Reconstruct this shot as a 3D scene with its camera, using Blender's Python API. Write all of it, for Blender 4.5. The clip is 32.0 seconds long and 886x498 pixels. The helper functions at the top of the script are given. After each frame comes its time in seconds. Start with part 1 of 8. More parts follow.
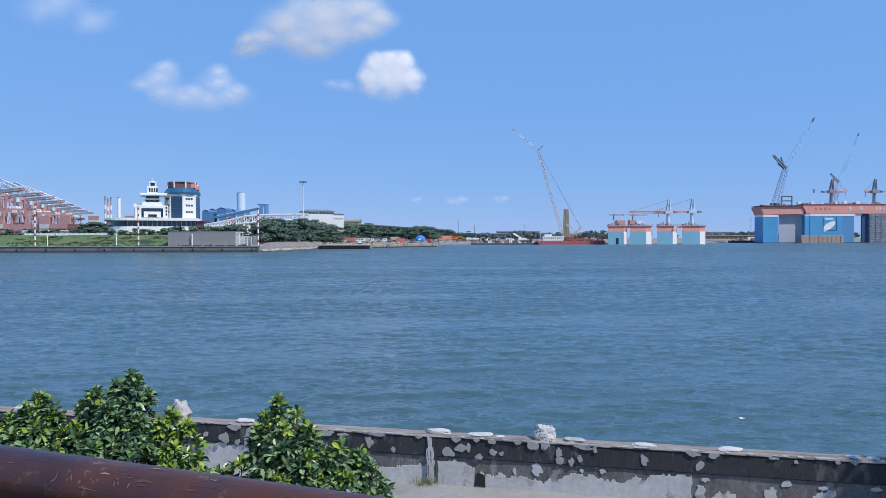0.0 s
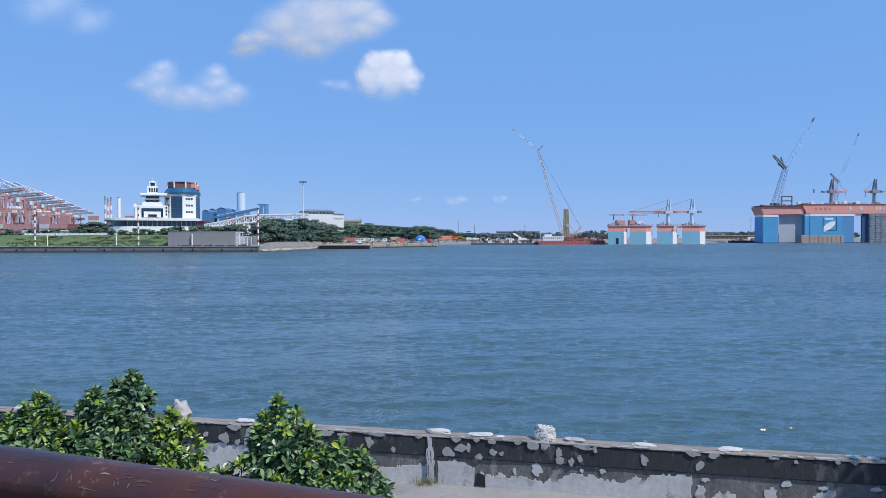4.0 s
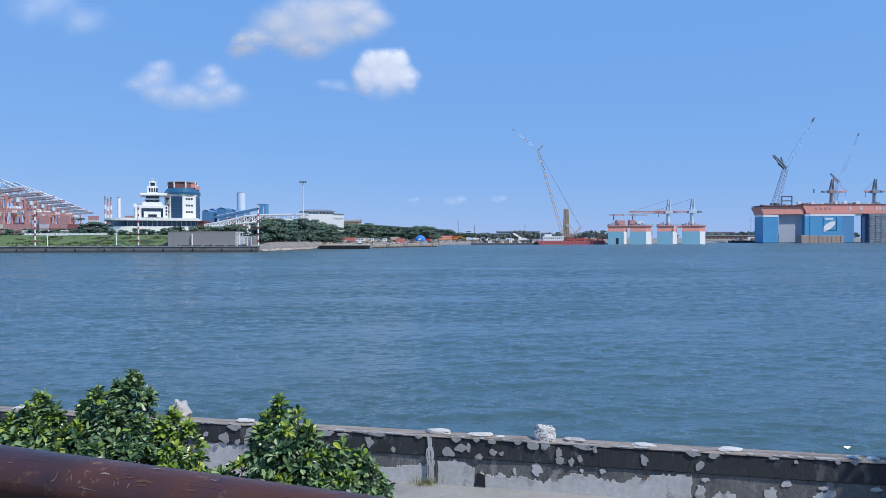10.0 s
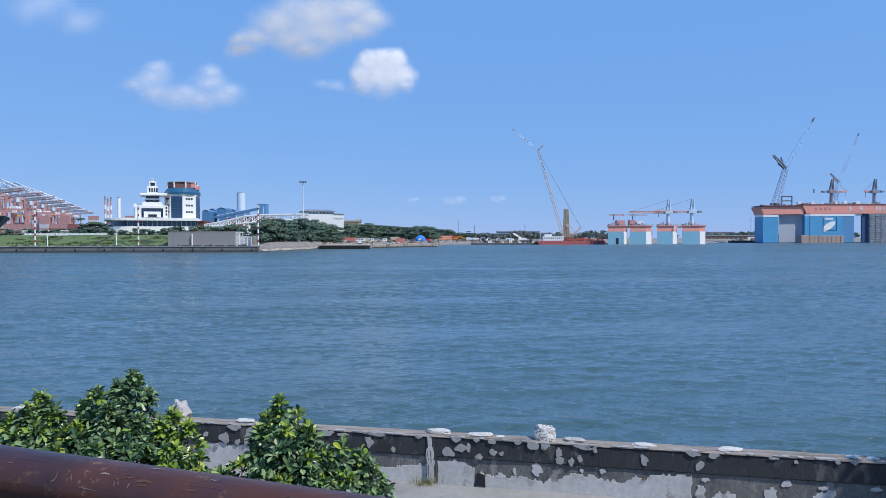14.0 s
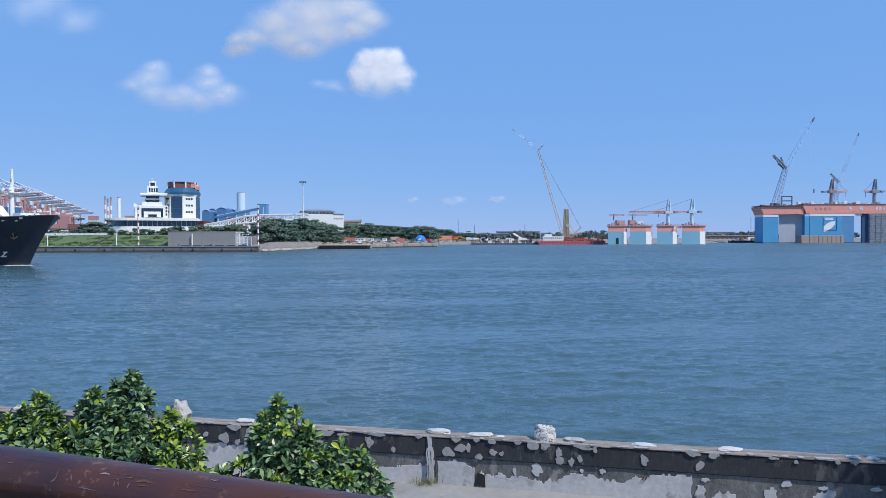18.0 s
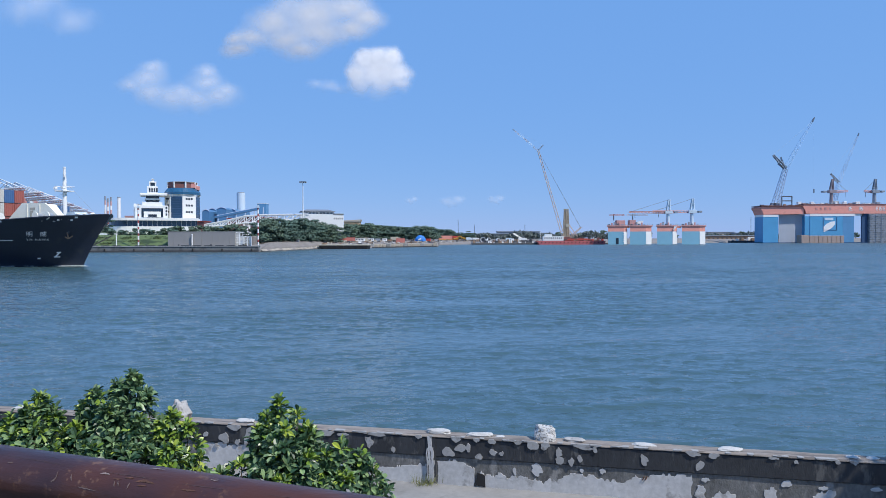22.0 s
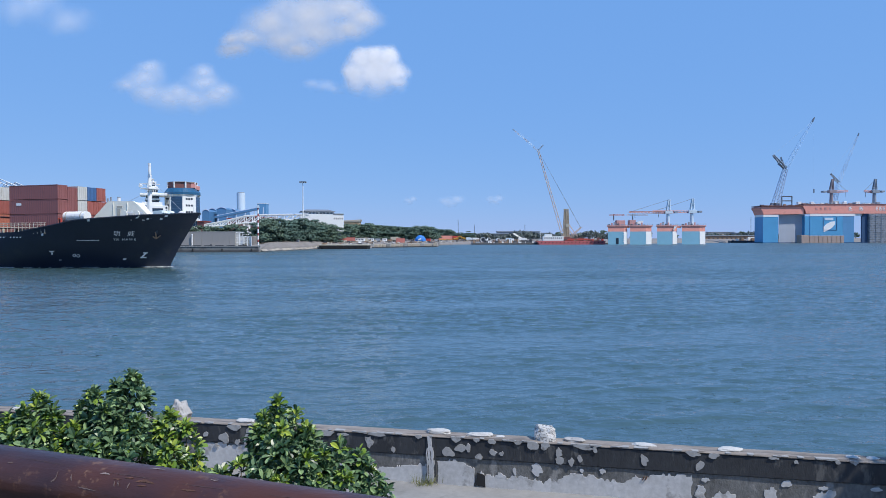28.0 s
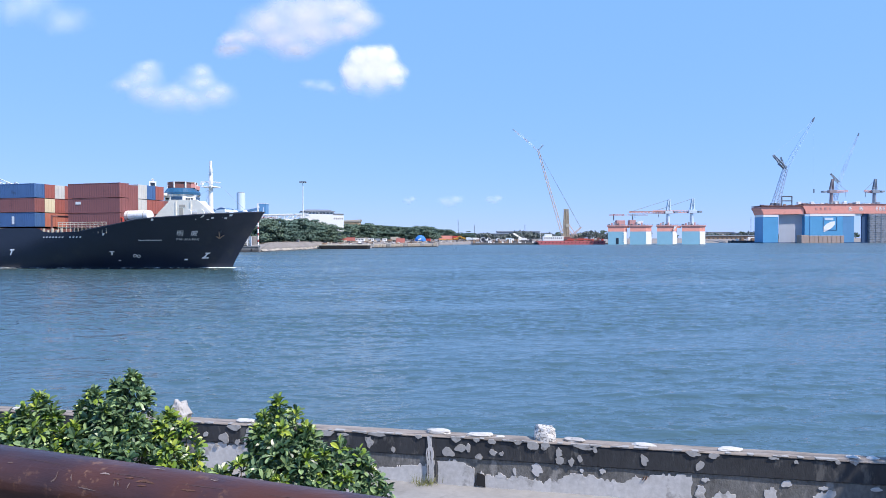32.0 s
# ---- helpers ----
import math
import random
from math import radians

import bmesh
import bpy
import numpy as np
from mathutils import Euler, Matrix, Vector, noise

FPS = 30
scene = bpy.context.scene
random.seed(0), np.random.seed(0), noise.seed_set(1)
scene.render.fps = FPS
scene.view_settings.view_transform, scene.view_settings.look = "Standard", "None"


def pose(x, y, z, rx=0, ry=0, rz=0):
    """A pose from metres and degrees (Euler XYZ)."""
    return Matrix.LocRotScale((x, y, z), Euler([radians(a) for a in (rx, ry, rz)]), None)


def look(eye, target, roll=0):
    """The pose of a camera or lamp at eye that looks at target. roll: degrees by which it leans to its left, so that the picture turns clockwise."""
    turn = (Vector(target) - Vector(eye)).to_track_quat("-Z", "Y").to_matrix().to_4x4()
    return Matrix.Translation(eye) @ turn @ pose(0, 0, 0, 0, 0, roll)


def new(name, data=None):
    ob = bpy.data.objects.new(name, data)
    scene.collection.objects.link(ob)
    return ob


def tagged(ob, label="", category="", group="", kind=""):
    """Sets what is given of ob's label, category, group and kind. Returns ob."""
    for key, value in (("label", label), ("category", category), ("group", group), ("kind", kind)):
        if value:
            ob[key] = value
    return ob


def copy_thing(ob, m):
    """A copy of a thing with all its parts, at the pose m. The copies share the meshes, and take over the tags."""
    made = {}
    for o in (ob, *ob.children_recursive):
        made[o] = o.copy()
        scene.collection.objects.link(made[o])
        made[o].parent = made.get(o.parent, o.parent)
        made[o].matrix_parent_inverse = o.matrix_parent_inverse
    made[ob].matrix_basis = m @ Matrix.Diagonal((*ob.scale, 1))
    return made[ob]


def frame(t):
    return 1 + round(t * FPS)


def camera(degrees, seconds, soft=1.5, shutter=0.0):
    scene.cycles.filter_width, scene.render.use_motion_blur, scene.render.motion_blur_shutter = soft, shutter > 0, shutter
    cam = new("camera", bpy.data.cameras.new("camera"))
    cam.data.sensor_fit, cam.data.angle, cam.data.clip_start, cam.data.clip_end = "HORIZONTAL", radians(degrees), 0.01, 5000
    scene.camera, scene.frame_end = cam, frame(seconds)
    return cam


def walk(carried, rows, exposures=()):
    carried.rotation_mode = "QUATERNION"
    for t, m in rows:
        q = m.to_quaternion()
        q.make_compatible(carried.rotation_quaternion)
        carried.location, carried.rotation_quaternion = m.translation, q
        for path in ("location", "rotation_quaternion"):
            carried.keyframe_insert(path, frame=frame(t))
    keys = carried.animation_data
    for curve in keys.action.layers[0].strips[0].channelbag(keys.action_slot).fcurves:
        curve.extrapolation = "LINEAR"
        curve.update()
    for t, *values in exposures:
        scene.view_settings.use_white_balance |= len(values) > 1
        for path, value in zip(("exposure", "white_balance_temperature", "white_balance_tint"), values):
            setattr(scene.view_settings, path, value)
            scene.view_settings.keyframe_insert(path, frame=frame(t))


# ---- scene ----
# The camera stands still on a raised walk beside a harbour channel; z = 0 is the water.
cam = camera(65.04, 32.0, soft=0.8)
EYE = (0.0, 0.0, 5.8)
STAND = look(EYE, (0.0, 100.0, 5.8 - 1.48), -0.128)
walk(cam, [(0.0, STAND), (32.0, STAND)],
     exposures=[(0.0, 0.0, 6500, 10), (29.5, 0.0, 6500, 10), (30.3, 0.04, 6510, 10.5), (31.0, 0.2, 6560, 11.5), (31.5, 0.38, 6650, 13.5), (32.0, 0.48, 6720, 15)])

# ---- world and sun ----
SUN_AZ, SUN_EL = -37.0, 52.0  # degrees from +x, and above the horizon
sun_dir = Vector((math.cos(radians(SUN_AZ)) * math.cos(radians(SUN_EL)),
                  math.sin(radians(SUN_AZ)) * math.cos(radians(SUN_EL)), math.sin(radians(SUN_EL))))
world = bpy.data.worlds.new("world")
scene.world = world
world.use_nodes = True
wn, wl = world.node_tree.nodes, world.node_tree.links
wn.clear()
sky = wn.new("ShaderNodeTexSky")
sky.sky_type = "NISHITA"
sky.sun_disc = False
sky.sun_elevation = radians(SUN_EL)
sky.sun_rotation = radians(90 - SUN_AZ)
sky.altitude, sky.air_density, sky.dust_density, sky.ozone_density = 0, 1.0, 0.0, 4.0
back = wn.new("ShaderNodeBackground")
back.inputs["Strength"].default_value = 0.11
wout = wn.new("ShaderNodeOutputWorld")
tint = wn.new("ShaderNodeMix")  # warm pale haze towards the horizon
tint.data_type, tint.blend_type = "RGBA", "MULTIPLY"
tint.inputs[0].default_value = 1.0
tint.inputs[7].default_value = (0.80, 0.66, 0.42, 1)
veil = wn.new("ShaderNodeMix")  # over the deep blue of a clear humid noon
veil.data_type = "RGBA"
veil.inputs[0].default_value = 0.70
veil.inputs[7].default_value = (1.72, 4.24, 9.80, 1)
wl.new(sky.outputs[0], tint.inputs[6])
wl.new(tint.outputs[2], veil.inputs[6])
wl.new(veil.outputs[2], back.inputs["Color"])
wl.new(back.outputs[0], wout.inputs["Surface"])
sun = new("sun", bpy.data.lights.new("sun", "SUN"))
sun.data.energy, sun.data.angle, sun.data.color = 4.2, radians(0.53), (1.0, 0.95, 0.88)
sun.matrix_world = look(sun_dir * 300, (0, 0, 0))


# ---- materials ----
def mat(name, base, var=0.15, scale=1.0, rough=0.6, metal=0.0, bump=0.15, bscale=None, stain=None, stain_scale=0.6, stain_cut=0.58, island=0.0, stretch=(1, 1, 1), spec=0.5):
    """A node material: base colour with grain at two scales, stains and fine relief, in metres."""
    m = bpy.data.materials.new(name)
    m.use_nodes = True
    n, l = m.node_tree.nodes, m.node_tree.links
    b = n["Principled BSDF"]
    b.inputs["Metallic"].default_value = metal
    b.inputs["Specular IOR Level"].default_value = spec
    tc = n.new("ShaderNodeTexCoord")
    mp = n.new("ShaderNodeMapping")
    mp.inputs["Scale"].default_value = stretch
    info = n.new("ShaderNodeObjectInfo")
    shift = n.new("ShaderNodeVectorMath")
    shift.operation = "MULTIPLY_ADD"
    rv = n.new("ShaderNodeCombineXYZ")
    for k in range(3):
        l.new(info.outputs["Random"], rv.inputs[k])
    shift.inputs[1].default_value = (37.0, 53.0, 71.0)
    l.new(rv.outputs[0], shift.inputs[0])
    l.new(tc.outputs["Object"], mp.inputs["Vector"])
    l.new(mp.outputs[0], shift.inputs[2])
    vec = shift.outputs[0]

    def noise_tex(sc, det, ro=0.55):
        t = n.new("ShaderNodeTexNoise")
        t.inputs["Scale"].default_value, t.inputs["Detail"].default_value, t.inputs["Roughness"].default_value = sc, det, ro
        l.new(vec, t.inputs["Vector"])
        return t

    def mixed(kind, fac, a, c):
        x = n.new("ShaderNodeMix")
        x.data_type, x.blend_type = "RGBA", kind
        for sock, val in ((x.inputs[0], fac), (x.inputs[6], a), (x.inputs[7], c)):
            if hasattr(val, "links"):
                l.new(val, sock)
            elif isinstance(val, tuple):
                sock.default_value = (*val, 1)
            else:
                sock.default_value = val
        return x.outputs[2]

    big, fine = noise_tex(scale, 4), noise_tex(scale * 9, 5)
    ramp = n.new("ShaderNodeMapRange")
    ramp.inputs[3].default_value, ramp.inputs[4].default_value = 1 - var, 1 + var
    ramp.inputs[1].default_value, ramp.inputs[2].default_value = 0.25, 0.75
    both = n.new("ShaderNodeMath")
    both.operation = "MULTIPLY_ADD"
    both.inputs[1].default_value, both.inputs[2].default_value = 0.5, 0.0
    half = n.new("ShaderNodeMath")
    half.operation = "MULTIPLY"
    half.inputs[1].default_value = 0.5
    l.new(big.outputs[0], half.inputs[0])
    l.new(fine.outputs[0], both.inputs[0])
    l.new(half.outputs[0], both.inputs[2])
    l.new(both.outputs[0], ramp.inputs[0])
    grey = n.new("ShaderNodeCombineColor")
    for k in range(3):
        l.new(ramp.outputs[0], grey.inputs[k])
    col = mixed("MULTIPLY", 1.0, base, grey.outputs[0])
    if island:
        geo = n.new("ShaderNodeNewGeometry")
        r2 = n.new("ShaderNodeMapRange")
        r2.inputs[3].default_value, r2.inputs[4].default_value = 1 - island, 1 + island
        l.new(geo.outputs["Random Per Island"], r2.inputs[0])
        g2 = n.new("ShaderNodeCombineColor")
        for k in range(3):
            l.new(r2.outputs[0], g2.inputs[k])
        col = mixed("MULTIPLY", 1.0, col, g2.outputs[0])
    if stain:
        st = noise_tex(stain_scale, 6, 0.65)
        cut = n.new("ShaderNodeMapRange")
        cut.inputs[1].default_value, cut.inputs[2].default_value = stain_cut, stain_cut + 0.08
        l.new(st.outputs[0], cut.inputs[0])
        col = mixed("MIX", cut.outputs[0], col, stain)
    l.new(col, b.inputs["Base Color"])
    rr = n.new("ShaderNodeMapRange")
    rr.inputs[3].default_value, rr.inputs[4].default_value = max(0.03, rough - 0.12), min(1, rough + 0.12)
    l.new(fine.outputs[0], rr.inputs[0])
    l.new(rr.outputs[0], b.inputs["Roughness"])
    if bump:
        bt = noise_tex(bscale or scale * 14, 4)
        bp = n.new("ShaderNodeBump")
        bp.inputs["Strength"].default_value = bump
        bp.inputs["Distance"].default_value = 0.4 / (bscale or scale * 14)
        l.new(bt.outputs[0], bp.inputs["Height"])
        l.new(bp.outputs[0], b.inputs["Normal"])
    return m


def water_material():
    m = bpy.data.materials.new("harbour_water")
    m.use_nodes = True
    n, l = m.node_tree.nodes, m.node_tree.links
    b = n["Principled BSDF"]
    b.inputs["Base Color"].default_value = (0.030, 0.095, 0.140, 1)
    b.inputs["Roughness"].default_value = 0.10
    b.inputs["IOR"].default_value = 1.72
    tc = n.new("ShaderNodeTexCoord")
    # the open channel is ruffled by the wind, the strip under the wall lies calmer
    sep = n.new("ShaderNodeSeparateXYZ")
    l.new(tc.outputs["Object"], sep.inputs[0])
    ruffle = n.new("ShaderNodeMapRange")
    ruffle.inputs[1].default_value, ruffle.inputs[2].default_value, ruffle.inputs[3].default_value, ruffle.inputs[4].default_value = 50, 300, 0.10, 0.30
    l.new(sep.outputs[1], ruffle.inputs[0])
    l.new(ruffle.outputs[0], b.inputs["Roughness"])
    # chop of three lengths, crests lying across the wind
    hs = []
    for sc, st, amp, det in ((1.3, (0.42, 1.0, 1.0), 0.044, 3.0), (3.6, (0.45, 1.0, 1.0), 0.056, 3.0), (10.0, (0.5, 1.0, 1.0), 0.008, 2.0)):
        mp = n.new("ShaderNodeMapping")
        mp.inputs["Scale"].default_value = st
        mp.inputs["Rotation"].default_value = (0, 0, 0.18)
        l.new(tc.outputs["Object"], mp.inputs["Vector"])
        t = n.new("ShaderNodeTexNoise")
        t.inputs["Scale"].default_value, t.inputs["Detail"].default_value, t.inputs["Roughness"].default_value = sc, det, 0.55
        l.new(mp.outputs[0], t.inputs["Vector"])
        k = n.new("ShaderNodeMath")
        k.operation = "MULTIPLY"
        k.inputs[1].default_value = amp
        l.new(t.outputs[0], k.inputs[0])
        hs.append(k.outputs[0])
    add = n.new("ShaderNodeMath")
    l.new(hs[0], add.inputs[0])
    l.new(hs[1], add.inputs[1])
    add2 = n.new("ShaderNodeMath")
    l.new(add.outputs[0], add2.inputs[0])
    l.new(hs[2], add2.inputs[1])
    bp = n.new("ShaderNodeBump")
    # wind streaks: rougher and calmer bands across the channel
    wm = n.new("ShaderNodeMapping")
    wm.inputs["Scale"].default_value = (0.012, 0.06, 1.0)
    l.new(tc.outputs["Object"], wm.inputs["Vector"])
    wt = n.new("ShaderNodeTexNoise")
    wt.inputs["Scale"].default_value, wt.inputs["Detail"].default_value = 1.0, 4
    l.new(wm.outputs[0], wt.inputs["Vector"])
    wr = n.new("ShaderNodeMapRange")
    wr.inputs[1].default_value, wr.inputs[2].default_value, wr.inputs[3].default_value, wr.inputs[4].default_value = 0.38, 0.62, 0.45, 1.15
    l.new(wt.outputs[0], wr.inputs[0])
    l.new(wr.outputs[0], bp.inputs["Strength"])
    bp.inputs["Distance"].default_value = 1.0
    swell = n.new("ShaderNodeMapRange")
    swell.inputs[1].default_value, swell.inputs[2].default_value, swell.inputs[3].default_value, swell.inputs[4].default_value = 40, 240, 1.0, 8.5
    l.new(sep.outputs[1], swell.inputs[0])
    tall = n.new("ShaderNodeMath")
    tall.operation = "MULTIPLY"
    l.new(add2.outputs[0], tall.inputs[0])
    l.new(swell.outputs[0], tall.inputs[1])
    # far out, sets of waves stand together
    gm = n.new("ShaderNodeMapping")
    gm.inputs["Scale"].default_value = (0.25, 0.055, 1.0)
    gm.inputs["Rotation"].default_value = (0, 0, 0.1)
    l.new(tc.outputs["Object"], gm.inputs["Vector"])
    gt = n.new("ShaderNodeTexNoise")
    gt.inputs["Scale"].default_value, gt.inputs["Detail"].default_value = 1.0, 3
    l.new(gm.outputs[0], gt.inputs["Vector"])
    far = n.new("ShaderNodeMapRange")
    far.inputs[1].default_value, far.inputs[2].default_value, far.inputs[3].default_value, far.inputs[4].default_value = 90, 280, 0.0, 1.6
    l.new(sep.outputs[1], far.inputs[0])
    sets = n.new("ShaderNodeMath")
    sets.operation = "MULTIPLY_ADD"
    l.new(gt.outputs[0], sets.inputs[0])
    l.new(far.outputs[0], sets.inputs[1])
    l.new(tall.outputs[0], sets.inputs[2])
    l.new(sets.outputs[0], bp.inputs["Height"])
    l.new(bp.outputs[0], b.inputs["Normal"])
    # patches of clearer and siltier water
    t = n.new("ShaderNodeTexNoise")
    t.inputs["Scale"].default_value, t.inputs["Detail"].default_value = 0.02, 3
    l.new(tc.outputs["Object"], t.inputs["Vector"])
    x = n.new("ShaderNodeMix")
    x.data_type = "RGBA"
    x.inputs[6].default_value = (0.043, 0.087, 0.098, 1)
    x.inputs[7].default_value = (0.051, 0.098, 0.107, 1)
    l.new(t.outputs[0], x.inputs[0])
    l.new(x.outputs[2], b.inputs["Base Color"])
    return m


M = {}
M["water"] = water_material()
M["white"] = mat("white_paint", (0.78, 0.79, 0.78), 0.06, 0.5, 0.5, stain=(0.55, 0.54, 0.5), stain_scale=0.25, stain_cut=0.62)
M["cream"] = mat("cream_paint", (0.92, 0.88, 0.75), 0.06, 0.4, 0.5, stain=(0.5, 0.42, 0.32), stain_scale=0.5, stain_cut=0.66)
M["hull"] = mat("black_hull_paint", (0.018, 0.024, 0.042), 0.25, 0.15, 0.42, stain=(0.03, 0.035, 0.045), stain_scale=0.12, bump=0.05)
M["boot"] = mat("red_boot_paint", (0.11, 0.025, 0.022), 0.2, 0.5, 0.6)
M["deckgreen"] = mat("deck_paint", (0.10, 0.16, 0.13), 0.2, 0.4, 0.7)
M["grass"] = mat("grass", (0.098, 0.145, 0.052), 0.35, 0.25, 0.9, bump=0.6, bscale=3, stain=(0.03, 0.055, 0.02), stain_scale=0.12, stain_cut=0.55)
M["weed"] = mat("weed_tufts", (0.07, 0.105, 0.04), 0.3, 0.3, 0.9, bump=0)
M["soil"] = mat("soil", (0.215, 0.200, 0.188), 0.3, 0.12, 0.95, bump=0.5, bscale=2, stain=(0.22, 0.20, 0.18), stain_scale=0.05)
M["sand"] = mat("sand", (0.42, 0.37, 0.30), 0.2, 0.3, 0.95, bump=0.4, bscale=3)
M["concrete"] = mat("concrete", (0.30, 0.30, 0.29), 0.2, 0.3, 0.85, bump=0.3, bscale=6, stain=(0.2, 0.195, 0.18), stain_scale=0.2)
M["concretedark"] = mat("tarred_concrete", (0.07, 0.072, 0.075), 0.3, 0.4, 0.8, bump=0.3, bscale=5)
M["quaywall"] = mat("sea_stained_concrete", (0.16, 0.165, 0.165), 0.3, 0.3, 0.85, bump=0.3, bscale=6, stain=(0.09, 0.092, 0.092), stain_scale=0.25, stain_cut=0.52)
M["greywall"] = mat("grey_cladding", (0.26, 0.255, 0.25), 0.08, 0.2, 0.7)
M["glass"] = mat("blue_glass", (0.02, 0.06, 0.12), 0.15, 0.3, 0.12, bump=0.0, spec=0.8)
M["glassdark"] = mat("dark_glass", (0.015, 0.025, 0.04), 0.15, 0.3, 0.15, bump=0.0, spec=0.6)
M["tealglass"] = mat("teal_roof_glass", (0.02, 0.10, 0.20), 0.2, 0.3, 0.25, bump=0.0, spec=0.7)
M["brick"] = mat("red_brown_cladding", (0.20, 0.085, 0.078), 0.15, 0.4, 0.7)
M["redpaint"] = mat("red_paint", (0.50, 0.07, 0.05), 0.15, 0.3, 0.55, stain=(0.3, 0.09, 0.07), stain_scale=0.2)
M["bandred"] = mat("dull_red_band_paint", (0.30, 0.06, 0.06), 0.15, 0.3, 0.6)
M["crownpink"] = mat("faded_red_cladding", (0.55, 0.25, 0.23), 0.12, 0.3, 0.6)
M["bandfaded"] = mat("faded_band_paint", (0.55, 0.36, 0.36), 0.12, 0.3, 0.6)
# Crane red, washed pale: distance haze is put into the colour.
M["craneorange"] = mat("haze_paled_red_paint", (0.52, 0.28, 0.26), 0.15, 0.3, 0.6)
M["bargered"] = mat("pinkish_red_hull_paint", (0.55, 0.14, 0.14), 0.15, 0.3, 0.6, stain=(0.38, 0.13, 0.12), stain_scale=0.3)
M["cabinred"] = mat("dull_red_sheet", (0.50, 0.17, 0.14), 0.15, 0.3, 0.6)
# Orange softened to pink: part of it is distance haze in the colour.
M["orange"] = mat("orange_paint", (0.76, 0.32, 0.26), 0.12, 0.2, 0.6, stain=(0.62, 0.26, 0.21), stain_scale=0.15)
M["yellow"] = mat("yellow_paint", (0.58, 0.32, 0.05), 0.15, 0.3, 0.6)
M["tan"] = mat("tan_lattice", (0.58, 0.45, 0.37), 0.15, 0.4, 0.7)
M["mast"] = mat("brown_mast_paint", (0.48, 0.39, 0.29), 0.2, 0.4, 0.7)
M["legred"] = mat("dull_red_leg_paint", (0.36, 0.17, 0.16), 0.15, 0.3, 0.6)
M["boomgrey"] = mat("blue_grey_boom_paint", (0.42, 0.52, 0.66), 0.12, 0.4, 0.6)
M["ramp"] = mat("worn_ramp_concrete", (0.36, 0.325, 0.27), 0.35, 0.15, 0.95, bump=0.4, bscale=3, stain=(0.17, 0.152, 0.125), stain_scale=0.5, stain_cut=0.53, stretch=(0.15, 0.15, 2.0))
# Scrub greyed and lightened: its colour carries the distance haze.
M["farleaf"] = mat("far_scrub", (0.13, 0.16, 0.15), 0.3, 0.1, 0.9, bump=0, island=0.3)
M["cyan"] = mat("pale_blue_paint", (0.20, 0.42, 0.54), 0.1, 0.15, 0.55, stain=(0.2, 0.42, 0.55), stain_scale=0.1)
M["blue"] = mat("blue_paint", (0.080, 0.315, 0.55), 0.15, 0.1, 0.5, stain=(0.06, 0.28, 0.55), stain_scale=0.08, stain_cut=0.62)
M["navy"] = mat("navy_paint", (0.03, 0.075, 0.16), 0.2, 0.1, 0.5)
M["steel"] = mat("grey_steel", (0.26, 0.30, 0.35), 0.2, 0.5, 0.55)
M["darksteel"] = mat("dark_steel", (0.06, 0.065, 0.075), 0.2, 0.5, 0.6)
M["steelblue"] = mat("dark_blue_steel", (0.10, 0.14, 0.20), 0.2, 0.5, 0.6)
M["rustsheet"] = mat("brown_hoarding", (0.28, 0.19, 0.13), 0.2, 0.2, 0.8)
M["tanbarge"] = mat("tan_barge_paint", (0.36, 0.28, 0.245), 0.15, 0.2, 0.7, stain=(0.29, 0.22, 0.19), stain_scale=0.2)
# Jib colours drawn near the sky's tone: distance haze put into them.
M["hazejib"] = mat("haze_blue_jib", (0.52, 0.72, 0.93), 0.08, 0.4, 0.6)
M["palejib"] = mat("haze_pale_jib", (0.66, 0.78, 0.90), 0.08, 0.4, 0.6)
M["scaffold"] = mat("netted_scaffold_grey", (0.24, 0.26, 0.29), 0.3, 0.25, 0.8, stain=(0.15, 0.16, 0.18), stain_scale=0.3, stain_cut=0.5)
M["mauve"] = mat("dull_mauve_paint", (0.30, 0.245, 0.26), 0.15, 0.4, 0.65)
M["screen"] = mat("grey_sheet_screen", (0.40, 0.43, 0.48), 0.1, 0.1, 0.7)
M["beige"] = mat("beige_paint", (0.50, 0.46, 0.38), 0.12, 0.2, 0.7, stain=(0.36, 0.3, 0.24), stain_scale=0.2)
M["dome"] = mat("blue_sheet_roof", (0.10, 0.27, 0.48), 0.1, 0.05, 0.45)
M["slateblue"] = mat("slate_blue_sheet", (0.075, 0.20, 0.37), 0.15, 0.05, 0.5)
M["skywhite"] = mat("pale_tank_paint", (0.55, 0.66, 0.74), 0.08, 0.1, 0.5)
M["tarp"] = mat("blue_tarpaulin", (0.03, 0.20, 0.60), 0.2, 0.5, 0.45)
M["shedtan"] = mat("tan_sheet_wall", (0.46, 0.34, 0.20), 0.2, 0.3, 0.7, stain=(0.36, 0.25, 0.15), stain_scale=0.3)
M["roof"] = mat("slate_grey_roof", (0.18, 0.20, 0.23), 0.15, 0.4, 0.7)
M["bark"] = mat("bark", (0.10, 0.08, 0.06), 0.3, 2.0, 0.9)
# Foliage lifted and blued: distance haze is mixed into these tones.
M["treeleaf"] = mat("tree_foliage", (0.090, 0.152, 0.118), 0.4, 0.12, 0.85, bump=0, island=0.2)
M["treeleaf2"] = mat("tree_foliage_pale", (0.107, 0.165, 0.117), 0.4, 0.12, 0.85, bump=0, island=0.2)
M["rubber"] = mat("black_rubber", (0.015, 0.015, 0.016), 0.2, 1.0, 0.8)


